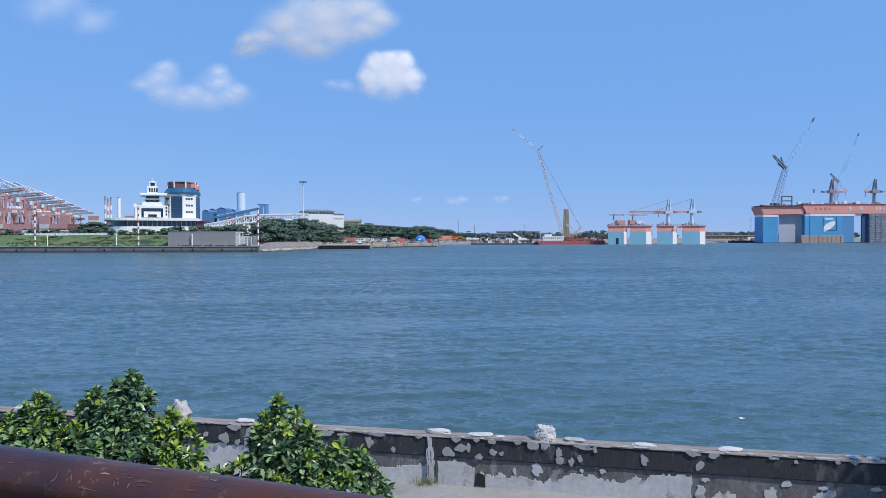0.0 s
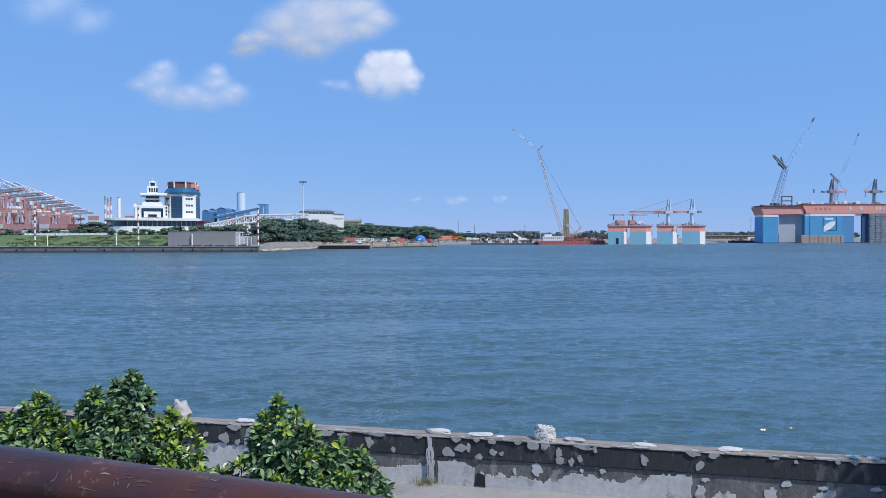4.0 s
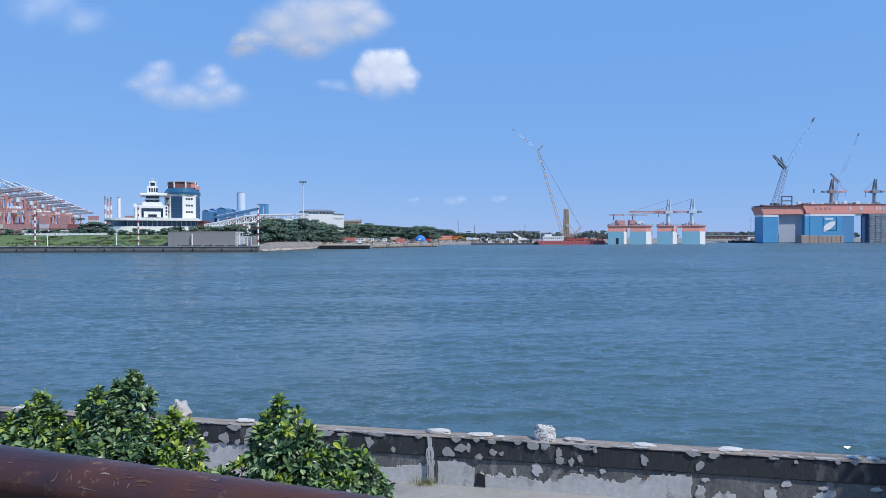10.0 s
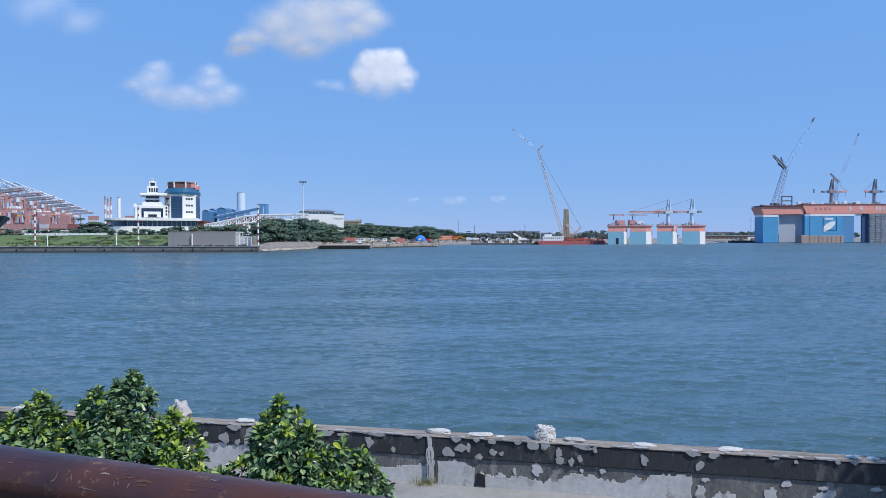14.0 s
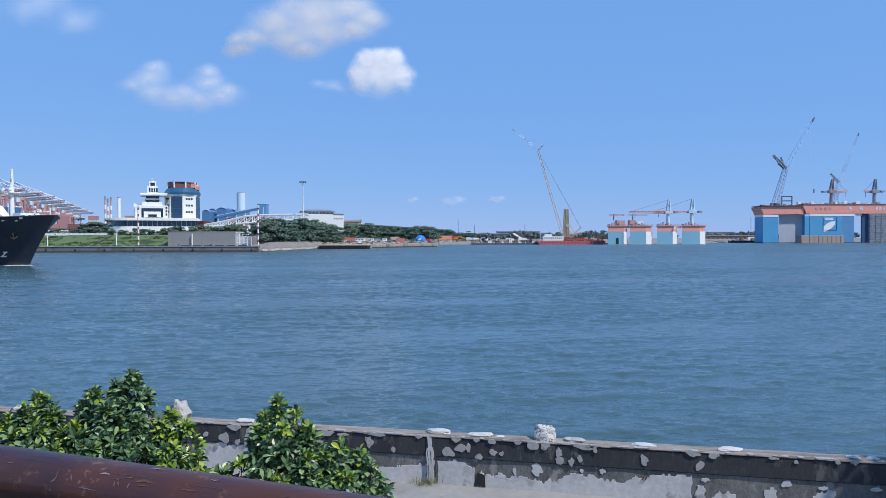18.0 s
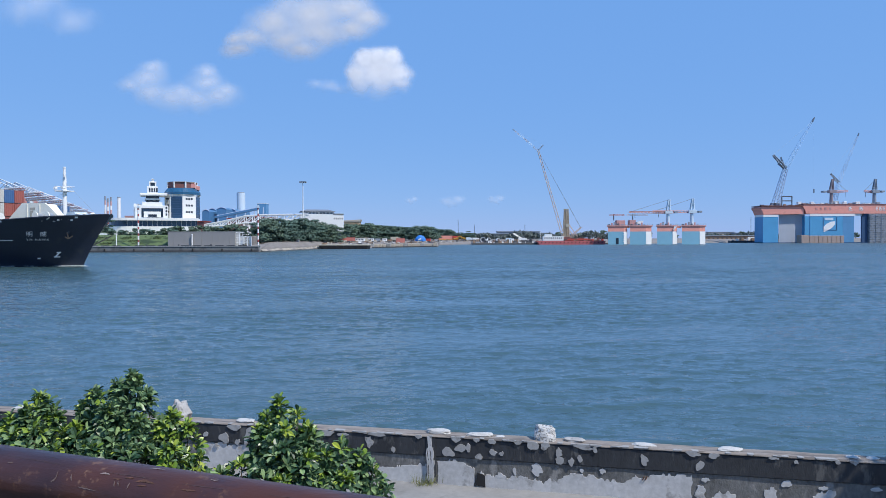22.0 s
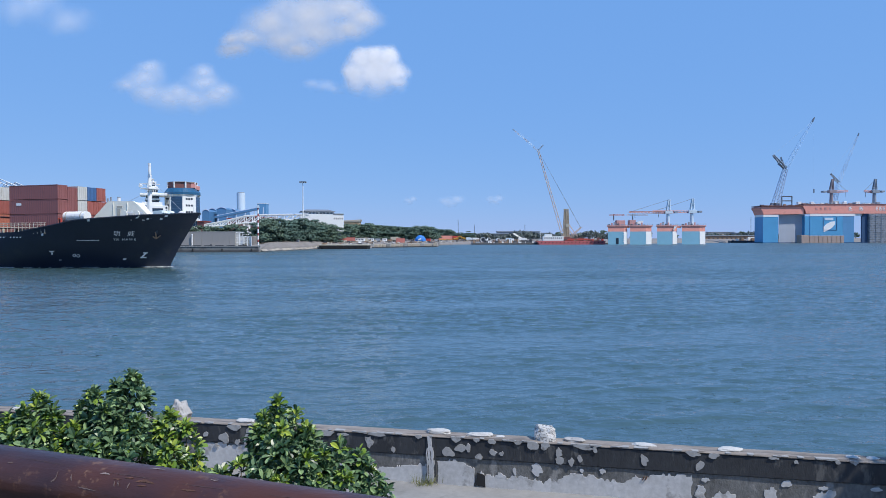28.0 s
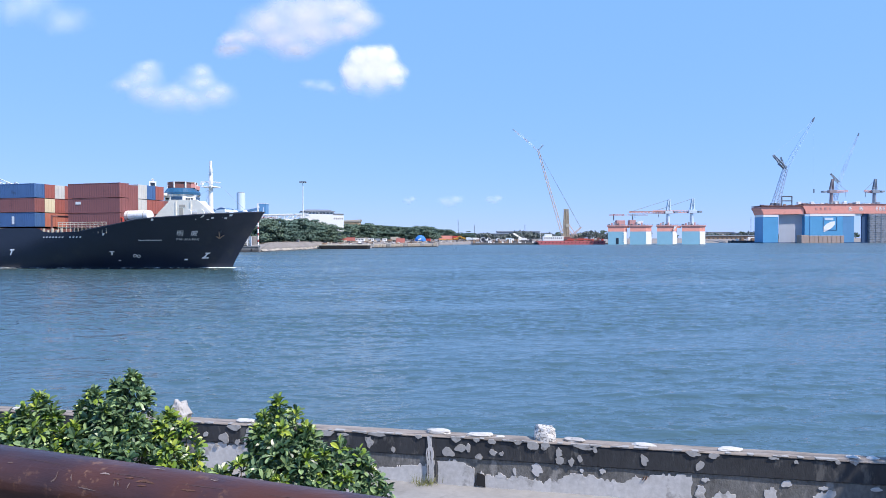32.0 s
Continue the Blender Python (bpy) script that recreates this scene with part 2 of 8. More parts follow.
# ---- builders ----
def thing(name, loc=(0, 0, 0), rz=0.0, label="", category="", group="", kind=""):
    ob = new(name)
    ob.matrix_basis = pose(loc[0], loc[1], loc[2], 0, 0, rz)
    ob.empty_display_size = 0.1
    return tagged(ob, label, category, group, kind)


def mesh_from(name, bm, material):
    me = bpy.data.meshes.new(name)
    bmesh.ops.recalc_face_normals(bm, faces=bm.faces)
    bm.to_mesh(me)
    bm.free()
    if material:
        me.materials.append(material)
    return me


def part(name, bm, material, parent=None, label="", at=None, smooth=False):
    me = mesh_from(name, bm, material)
    if smooth:
        me.polygons.foreach_set("use_smooth", [True] * len(me.polygons))
    ob = new(name, me)
    if parent is not None:
        ob.parent = parent
    if at is not None:
        ob.matrix_basis = at
    return tagged(ob, label)


def raw(name, verts, faces, material, parent=None, label="", smooth=False):
    me = bpy.data.meshes.new(name)
    me.from_pydata([tuple(v) for v in verts], [], faces)
    me.materials.append(material)
    if smooth:
        me.polygons.foreach_set("use_smooth", [True] * len(me.polygons))
    ob = new(name, me)
    if parent is not None:
        ob.parent = parent
    return tagged(ob, label)


def box(bm, x0, x1, y0, y1, z0, z1, bevel=0.0):
    vs = [bm.verts.new((x, y, z)) for z in (z0, z1) for x, y in ((x0, y0), (x1, y0), (x1, y1), (x0, y1))]
    fs = [bm.faces.new([vs[i] for i in q]) for q in ((3, 2, 1, 0), (4, 5, 6, 7), (0, 1, 5, 4), (1, 2, 6, 5), (2, 3, 7, 6), (3, 0, 4, 7))]
    if bevel:
        es = {e for fc in fs for e in fc.edges}
        bmesh.ops.bevel(bm, geom=list(es), offset=bevel, segments=1, affect="EDGES")
    return bm


def B(x0, x1, y0, y1, z0, z1, bevel=0.0):
    return box(bmesh.new(), x0, x1, y0, y1, z0, z1, bevel)


def bar(bm, p, q, r, seg=6, r2=None):
    """A round bar from p to q."""
    p, q = Vector(p), Vector(q)
    d = q - p
    if d.length < 1e-6:
        return bm
    rot = d.to_track_quat("Z", "Y").to_matrix()
    r2 = r if r2 is None else r2
    a = [bm.verts.new(p + rot @ Vector((r * math.cos(t), r * math.sin(t), 0))) for t in [2 * math.pi * i / seg for i in range(seg)]]
    b = [bm.verts.new(q + rot @ Vector((r2 * math.cos(t), r2 * math.sin(t), 0))) for t in [2 * math.pi * i / seg for i in range(seg)]]
    for i in range(seg):
        j = (i + 1) % seg
        bm.faces.new((a[i], a[j], b[j], b[i]))
    bm.faces.new(a[::-1])
    bm.faces.new(b)
    return bm


def bars(pairs, r, seg=5):
    bm = bmesh.new()
    for p, q in pairs:
        bar(bm, p, q, r, seg)
    return bm


def lattice(p, q, w0, w1, n, r, seg=4, up=(0, 1, 0)):
    """Four chords from p to q with zig-zag lacing; w0, w1: widths at the ends."""
    p, q = Vector(p), Vector(q)
    d = (q - p).normalized()
    a = d.cross(Vector(up)).normalized()
    b = d.cross(a).normalized()
    bm = bmesh.new()

    def node(i, k):
        t = i / n
        w = (w0 + (w1 - w0) * t) / 2
        s = ((1, 1), (1, -1), (-1, -1), (-1, 1))[k % 4]
        return p + (q - p) * t + a * w * s[0] + b * w * s[1]

    for k in range(4):
        bar(bm, node(0, k), node(n, k), r, seg)
        for i in range(n):
            bar(bm, node(i, k + (i % 2)), node(i + 1, k + 1 - (i % 2)), r * 0.65, 3)
    return bm


def prism(bm, outline, z0, z1):
    """An upright prism over a plan outline."""
    lo = [bm.verts.new((x, y, z0)) for x, y in outline]
    hi = [bm.verts.new((x, y, z1)) for x, y in outline]
    n = len(outline)
    for i in range(n):
        j = (i + 1) % n
        bm.faces.new((lo[i], lo[j], hi[j], hi[i]))
    bm.faces.new(hi)
    bm.faces.new(lo[::-1])
    return bm


def slab(bm, outline, y0, y1):
    """A plate whose outline stands in x and z, from y0 to y1."""
    lo = [bm.verts.new((x, y0, z)) for x, z in outline]
    hi = [bm.verts.new((x, y1, z)) for x, z in outline]
    n = len(outline)
    for i in range(n):
        j = (i + 1) % n
        bm.faces.new((lo[i], lo[j], hi[j], hi[i]))
    bm.faces.new(hi)
    bm.faces.new(lo[::-1])
    return bm


# ---- the setting ----
def build_water():
    """One sheet: wind chop from the walk to the far shore, plain beyond, out to the horizon."""
    rng = np.random.RandomState(12)
    ds = np.concatenate(([14.0, 16.0], np.linspace(18.0 ** -0.35, 460.0 ** -0.35, 1380) ** (-1 / 0.35), [600, 1000, 2000, 4850]))
    ks = np.concatenate(([-30, -6, -2.0], np.linspace(-0.80, 0.80, 500), [2.0, 6, 30]))
    D, K = np.meshgrid(ds.astype(np.float32), ks.astype(np.float32), indexing="ij")
    Xs = np.clip(K * D, -4850, 4850)
    step = np.gradient(ds).astype(np.float32)[:, None]
    # gusts: patches where the chop stands higher
    gust = np.ones_like(D)
    for i in range(14):
        lam = rng.uniform(9, 60)
        th = rng.normal(-1.45, 0.5)
        gust += 0.14 * np.sin(2 * math.pi / lam * (0.45 * Xs * math.cos(th) + D * math.sin(th)) + rng.uniform(0, 6.28))
    gust = np.clip(gust, 0.4, 1.4)
    z = np.zeros_like(D)
    power = np.zeros_like(step)
    for count, lo, hi, slope, spread in ((170, 0.2, 0.8, 0.0188, 0.38), (80, 0.8, 2.4, 0.0185, 0.42), (30, 2.4, 6.0, 0.0080, 0.42)):
        for i in range(count):
            lam = lo * (hi / lo) ** rng.uniform()
            th = rng.normal(-1.50, spread)
            amp = slope * lam / (2 * math.pi) * (lam / lo) ** -0.2
            k = 2 * math.pi / lam
            fade = np.clip((lam / (2.2 * step * abs(math.sin(th)) + 1e-6)) - 0.6, 0, 1)
            ph = k * (Xs * math.cos(th) + D * math.sin(th)) + rng.uniform(0, 6.28)
            z += (amp * fade) * np.sin(ph)
            power += (amp * fade) ** 2 / 2
    rms = np.sqrt(power) + 1e-4
    u = 2.0 * np.tanh(z / rms * gust / 2.0)
    z = rms * (u + 0.22 * (u * u - 1))  # sharp crests over broad troughs
    z *= np.clip((560 - D) / 100, 0, 1)
    n, w = len(ds), len(ks)
    v = np.stack((Xs, D - 0.6 * z, z), -1).reshape(-1, 3)  # crests lean with the wind
    idx = np.arange(n * w).reshape(n, w)
    q = np.stack((idx[:-1, :-1], idx[:-1, 1:], idx[1:, 1:], idx[1:, :-1]), -1).reshape(-1, 4)
    ob = raw("water", v.tolist(), q.tolist(), M["water"], smooth=True)
    return tagged(ob, "choppy blue-green harbour water under a clear sky", "water", kind="structure")


SHORE = [(-3000, 312, 1), (-900, 312, 1), (-82.95, 312, 1), (-82.82, 316, 0), (-72.85, 400, 0), (-46.85, 430, 0),
         (-33.12, 485, 0), (-3.7, 505, 0), (-3.12, 640, 0), (8.95, 688, 0), (29.47, 697, 0), (94.2, 698, 0), (166.79, 705, 0),
         (322.03, 850, 0), (450.73, 900, 0), (900, 930, 0), (3200, 960, 0)]
RISE = [(0, -0.8, 2.5), (2.5, 0.9, 2.5), (7, 2.1, 2.5), (16, 3.3, 2.6), (34, 4.3, 4.5), (90, 4.8, 5.0), (400, 5.1, 5.1), (4800, 5.0, 5.0)]


def ground_at(x, y):
    """Height of the far land at a place, as built by build_far_ground."""
    dy = y - float(np.interp(x, [p[0] for p in SHORE], [p[1] for p in SHORE]))
    k = 2 if x < SHORE[2][0] else 1
    return float(np.interp(dy, [r[0] for r in RISE], [r[k] for r in RISE]))


def build_far_ground():
    """One sheet of land behind the channel, from its shoreline to the horizon."""
    cols = []
    for (x0, y0, q0), (x1, y1, q1) in zip(SHORE[:-1], SHORE[1:]):
        n = max(1, int(min(math.hypot(x1 - x0, y1 - y0), 400) / 6))
        for i in range(n):
            t = i / n
            cols.append((x0 + (x1 - x0) * t, y0 + (y1 - y0) * t, q0 if q0 == q1 else min(q0, q1)))
    cols.append(SHORE[-1])
    v, fcs = [], []
    for x, y, q in cols:
        for k, (dy, za, zb) in enumerate(RISE):
            yy = min(y + dy, 4900) if k < len(RISE) - 1 else 4900
            jag = noise.noise(Vector((x * 0.05, k * 3.1, 0))) * (1.2 if k < 2 and not q else 0.0)
            v.append((x, yy + jag, zb if q else za))
    w = len(RISE)
    for i in range(len(cols) - 1):
        for k in range(w - 1):
            a = i * w + k
            fcs.append((a, a + w, a + w + 1, a + 1))
    ob = raw("ground", v, fcs, M["soil"])
    tagged(ob, "brown soil and gravel of the far harbour shore", "ground", kind="structure")


def build_near_ground():
    """The concrete apron at the wall's foot, the planted bank and the raised walk, back to the horizon."""
    prof = [(13.6, 1.58), (9.5, 1.6), (8.0, 1.75), (6.0, 2.75), (4.6, 3.35), (2.6, 3.9), (2.2, 4.22), (-3, 4.25), (-40, 4.25), (-400, 4.0), (-4500, 3.0)]
    xs = [-4500, -600, -60, -20, -8, -4, 0, 4, 8, 20, 60, 600, 4500]
    v, fcs = [], []
    for x in xs:
        xx = max(-60, min(60, x))
        for y, z in prof:
            yy = y - 0.216 * xx if y > 2.3 else y
            v.append((x, yy, z))
    w = len(prof)
    for i in range(len(xs) - 1):
        for k in range(w - 1):
            a = i * w + k
            fcs.append((a, a + 1, a + w + 1, a + w))
    ob = raw("ground", v, fcs, M["apron"])
    ob.data.materials.append(M["banksoil"])
    ob.data.materials.append(M["path"])
    for i, p in enumerate(ob.data.polygons):
        p.material_index = 0 if i % (w - 1) < 2 else 1 if i % (w - 1) < 6 else 2
    tagged(ob, "pale worn concrete apron below a planted bank and unseen dark walk", "ground", kind="structure")


M["banksoil"] = mat("leaf_littered_soil", (0.075, 0.062, 0.045), 0.4, 2.0, 0.95, bump=0.7, bscale=30, stain=(0.045, 0.05, 0.025), stain_scale=3.0, stain_cut=0.5)
# Unseen walk, made dark so little light bounces up under the handrail.
M["path"] = mat("dark_unseen_walk", (0.06, 0.06, 0.062), 0.3, 1.2, 0.9, bump=0.4, bscale=60, stain=(0.09, 0.088, 0.085), stain_scale=0.9)
M["apron"] = mat("apron_concrete", (0.27, 0.265, 0.255), 0.22, 0.9, 0.9, bump=0.3, bscale=40, stain=(0.20, 0.195, 0.185), stain_scale=0.8, stain_cut=0.55)


def build_quay():
    q = thing("quay", label="grey concrete quay wall with dark tarred waterline and fenders", category="quay", kind="structure")
    x0, x1 = -700, -82.41
    part("wall", B(x0, x1, 310, 312.4, 0.8, 2.45, 0.05), M["quaywall"], q)
    part("tidal_band", B(x0, x1 - 0.1, 309.85, 312.2, -2, 0.79), M["concretedark"], q, "dark wet band along the waterline")
    part("capping", B(x0, x1 + 0.1, 309.7, 313.5, 2.454, 2.75, 0.05), M["concrete"], q)
    tyre = None
    for i in range(18):
        x = x1 - 3 - i * 13.1
        bm = bmesh.new()
        if tyre is None:
            box(bm, -0.3, 0.3, -0.3, 0.0, -0.6, 0.5, 0.1)
            tyre = part("fender", bm, M["rubber"], q, "black rubber fender")
            tyre.matrix_basis = pose(x, 309.84, 1.1)
        else:
            bm.free()
            o = new("fender", tyre.data)
            o.parent = q
            o.matrix_basis = pose(x, 309.84, 1.1)
    timber = None
    rng = random.Random(14)
    for i in range(48):
        x = x1 - 2 - i * 5.1
        if i % 11 in (0, 7):
            continue
        if timber is None:
            timber = part("kerb_timber", B(-1.9, 1.9, 0, 0.35, 0, 0.4, 0.04), M["darksteel"], q, "dark kerb timber")
            spot = timber
        else:
            spot = new("kerb_timber", timber.data)
            spot.parent = q
        spot.matrix_basis = pose(x, 309.8 + rng.uniform(0, 0.1), 2.752)
    bol = None
    for i in range(16):
        x = x1 - 7 - i * 14.5
        if bol is None:
            bm = bmesh.new()
            bar(bm, (0, 0, 0), (0, 0, 0.55), 0.28, 8)
            bar(bm, (0, 0, 0.55), (0, 0, 0.75), 0.4, 8)
            bol = part("bollard", bm, M["darksteel"], q)
            data = bol.data
        else:
            bol = new("bollard", data)
            bol.parent = q
        bol.matrix_basis = pose(x, 311.2, 2.75)


def build_embankment():
    v, fcs = [], []
    prof = [(315.5, 2.55), (317, 3.2), (329, 7.4), (332, 7.9), (345, 8.0), (430, 8.0), (436, 4.6)]
    xs = list(np.arange(-480, -126.7, 4.0)) + [-126.7, -126.7 + 3]
    for i, x in enumerate(xs):
        end = i == len(xs) - 1
        for k, (y, z) in enumerate(prof):
            h = noise.noise(Vector((x * 0.11, y * 0.2, 1))) * 0.25
            v.append((x, y, 2.4 if end and k < 4 else z + (h if 0 < k < 5 else 0)))
    w = len(prof)
    for i in range(len(xs) - 1):
        for k in range(w - 1):
            a = i * w + k
            fcs.append((a, a + w, a + w + 1, a + 1))
    ob = raw("embankment", v, fcs, M["grass"], smooth=True)
    tagged(ob, "mown green grass bank above the quay", "embankment", kind="structure")
    top = thing("terrace", label="raised earth terrace behind the grass bank", category="ground", kind="structure")
    part("fill", B(-131.85, -90.42, 333, 430, 2.0, 7.2, 0.4), M["soil"], top)


def build_shore_strip():
    r = thing("shore_ramp", label="worn grey concrete ramp along the sandy shore", category="ramp", kind="structure")
    pts = [p for p in SHORE if p[0] > -83 and p[0] < -45 and not p[2]][:2]
    line = []
    for (xa, ya, _), (xb, yb, _) in zip(pts, pts[1:]):
        n = max(3, int(math.hypot(xb - xa, yb - ya) / 3.5))
        line += [(xa + (xb - xa) * i / n, ya + (yb - ya) * i / n) for i in range(n)]
    line.append(pts[-1][:2])
    rough = lambda q, p: 0.4 * noise.noise(Vector((q * 0.13, p * 0.9, 4))) + 0.3 * noise.noise(Vector((q * 0.5, p * 2, 8)))
    prof = [(-0.7, -0.5), (-0.6, 0.35), (-0.2, 0.9), (0.3, 1.25), (0.9, 1.45), (1.3, 1.35), (1.6, 0.6)]
    for (xa, ya), (xb, yb) in zip(line, line[1:]):
        bm = bmesh.new()
        lo = [bm.verts.new((xa - p * 0.993 + rough(ya, p), ya + p * 0.118, z + 0.7 * rough(ya + 50, p))) for p, z in prof]
        hi = [bm.verts.new((xb - p * 0.993 + rough(yb, p), yb + p * 0.118, z + 0.7 * rough(yb + 50, p))) for p, z in prof]
        for k in range(len(prof) - 1):
            bm.faces.new((lo[k], hi[k], hi[k + 1], lo[k + 1]))
        wet = bmesh.new()
        a = [wet.verts.new(v.co + Vector((0.05, -0.05, 0.0))) for v in (lo[0], hi[0], hi[1], lo[1])]
        wet.faces.new(a)
        part("wet_foot", wet, M["concretedark"], r, "dark wet foot of the ramp")
        part("slab", bm, M["ramp"] if len(r.children) % 5 else M["soil"], r)


def build_bank_tufts():
    rng = np.random.RandomState(7)
    vs, fs = [], []
    for i in range(46):
        x, t = rng.uniform(-255, -130), rng.uniform(0.05, 0.95)
        y, z = 317 + 12 * t, 3.2 + 4.2 * t
        for k in range(60):
            p = np.array((x + rng.normal() * 1.5, y + rng.normal() * 0.4, z + abs(rng.normal()) * 0.3))
            a, b2 = rng.normal(size=3) * 0.3, rng.normal(size=3) * 0.3
            q = len(vs)
            vs += [p + a, p + b2, p - a]
            fs.append((q, q + 1, q + 2))
    o = raw("grass_tufts", vs, fs, M["weed"])
    tagged(o, "darker weed tufts dotted over the grass bank", "grass", kind="stuff")


def build_debris():
    """Rubble, timber and scrap strewn over the yard."""
    rng = np.random.RandomState(19)
    for m, label, count in (("beige", "pale rubble and broken concrete strewn over the yard", 120), ("darksteel", "dark scrap and tyres strewn over the yard", 220), ("rustsheet", "rusty scrap and timber strewn over the yard", 160), ("white", "white sacks and sheets strewn over the yard", 46)):
        bm = bmesh.new()
        for i in range(count):
            u = rng.uniform(575, 836) if i % 3 else rng.uniform(836, 1070)
            dd = float(np.interp(u, [575, 650, 700, 775, 778, 800, 836, 950, 1070], [408, 430, 485, 505, 640, 690, 698, 700, 706])) + rng.uniform(7, 34)
            x = (u - 784) / 1230 * dd
            w, h, q = rng.uniform(0.2, 1.2), rng.uniform(0.15, 0.8), rng.uniform(0.2, 0.7)
            z = ground_at(x, dd) - 0.1
            box(bm, x - w, x + w, dd - q, dd + q, z, z + h)
        for v in bm.verts:
            v.co += Vector((rng.uniform(-0.2, 0.2), rng.uniform(-0.2, 0.2), rng.uniform(-0.05, 0.15)))
        tagged(part("debris", bm, M[m]), label, "debris", kind="stuff")


def build_bank_wall():
    w = thing("boundary_wall", label="low white wall along the top of the grass bank", category="wall", kind="structure")
    x0, x1 = -200.34, -160.81
    n = 16
    for i in range(n):
        a, b = x0 + (x1 - x0) * i / n, x0 + (x1 - x0) * (i + 1) / n
        part("panel", B(a + 0.2, b - 0.2, 333.1, 333.4, 7.6, 8.75), M["white"], w)
        part("pier", B(a - 0.2, a + 0.2, 333.0, 333.5, 7.6, 8.95), M["white"], w)


def build_bank_steps():
    st = thing("bank_steps", label="dark narrow stairway that climbs the grass bank", category="steps", kind="structure")
    x0, x1 = -159.27, -156.74
    for i in range(14):
        u = i / 13
        x, y, z = x0 + (x1 - x0) * u, 316.6 + 12.2 * u, 2.95 + 4.4 * u
        part("step", B(x - 0.45, x + 0.45, y - 0.2, y + 0.9, z - 0.3, z + 0.35), M["concretedark"], st)
    part("stair_rail", bars([((x0, 316.6, 4.2), (x1, 328.8, 8.6))], 0.09, 5), M["darksteel"], st)


def build_far_scrub():
    rng = np.random.RandomState(31)
    for u0, u1, d, top, lab in ((836, 1085, 900, 8.0, "grey-green scrub along the far shore"), (1240, 1420, 975, 6.2, "hazy grey-green scrub beyond the far sheds"), (590, 850, 980, 5.0, "hazy grey-green scrub behind the tree belt")):
        vs, fs = [], []
        for i in range(5200):
            u = rng.uniform(u0, u1)
            x, y = (u - 784) / 1230 * d, d + rng.uniform(-12, 12)
            hgt = top * (0.75 + 0.9 * noise.noise(Vector((x * 0.05, y * 0.05, 3)))) + 0.4
            p = np.array((x, y, 4.7 + hgt * math.sqrt(rng.uniform())))
            p1, p2 = rng.normal(size=3) * 1.1, rng.normal(size=3) * 1.1
            q = len(vs)
            vs += [p + p1, p + p2, p - p1]
            fs.append((q, q + 1, q + 2))
        tagged(raw("scrub", vs, fs, M["farleaf"]), lab, "scrub", kind="stuff")


build_bank_wall()
build_bank_steps()
build_far_scrub()
build_debris()
build_shore_strip()
build_bank_tufts()
build_water()
build_far_ground()
build_near_ground()
build_quay()
build_embankment()


# ---- trees ----
def crown_mesh(name, w, d, h, lobes, leaves, size, material, seed):
    rng = np.random.RandomState(seed)
    tall = h > 8
    r0, r1, squat = (0.10, 0.25, 0.32) if tall else (0.11, 0.22, 0.62)
    cs = []
    for i in range(lobes):
        a, r = rng.uniform(0, 6.283), math.sqrt(rng.uniform(0, 1))
        cs.append((r * math.cos(a) * w * 0.38, r * math.sin(a) * d * 0.38, rng.uniform(0.10, 0.90) * h, rng.uniform(r0, r1)))
    verts, faces = [], []
    for i in range(leaves):
        cx, cy, cz, cr = cs[i % lobes]
        u = rng.normal(size=3)
        u /= np.linalg.norm(u)
        rr = rng.uniform(0.35, 1.12)
        p = np.array((cx + u[0] * cr * w * rr, cy + u[1] * cr * d * rr, cz + u[2] * cr * h * squat * rr))
        if p[2] < h * 0.02:
            continue
        face = u * 0.7 + (0, 0, 0.6) + rng.normal(size=3) * 0.45
        face /= np.linalg.norm(face) + 1e-6
        t1 = rng.normal(size=3)
        t1 -= face * t1.dot(face)
        t1 /= np.linalg.norm(t1) + 1e-6
        t2 = np.cross(face, t1)
        t2 /= np.linalg.norm(t2) + 1e-6
        s = size * rng.uniform(0.6, 1.4)
        b = len(verts)
        verts += [p + t1 * s, p + t2 * s * 0.7 + u * s * 0.3, p - t1 * s, p - t2 * s * 0.7 - u * 0.2 * s]
        faces.append((b, b + 1, b + 2, b + 3))
    me = bpy.data.meshes.new(name)
    me.from_pydata([tuple(p) for p in verts], [], faces)
    me.materials.append(material)
    return me


def make_tree(w, d, h, trunk_h, lobes, leaves, size, material, seed, label):
    t = thing("tree", label=label, category="tree", group="shore trees")
    bm = bmesh.new()
    bar(bm, (0, 0, -1.0), (0.1, 0, trunk_h), 0.03 * h, 7, 0.02 * h)
    rng = random.Random(seed)
    for i in range(5):
        a = i * 1.256 + rng.uniform(-0.4, 0.4)
        bar(bm, (0.1, 0, trunk_h * 0.9), (math.cos(a) * w * 0.25, math.sin(a) * d * 0.25, trunk_h + h * 0.4), 0.016 * h, 5, 0.006 * h)
    part("trunk", bm, M["bark"], t)
    c = new("crown", crown_mesh("crown", w, d, h, lobes, leaves, size, material, seed))
    c.parent = t
    c.matrix_basis = pose(0, 0, trunk_h * 0.2)
    return t


def plant(kinds, spots):
    for i, (x, y, z, k) in enumerate(spots):
        a = (i * 137.5) % 360
        z = z if y < 460 and x < -95 else ground_at(x, y) - 0.1
        p = kinds[k]
        if not p[1]:
            p[0].matrix_basis = pose(x, y, z, 0, 0, a)
            p[1] = True
        else:
            g = (0.8 + 0.36 * ((i * 0.7549) % 1.0)) * (0.82 if k in (3, 4) else 1.0)
            grown = copy_thing(p[0], pose(x, y, z, 0, 0, a))
            grown.scale = (1.15 * g ** 0.5, 1.15 * g ** 0.5, g)


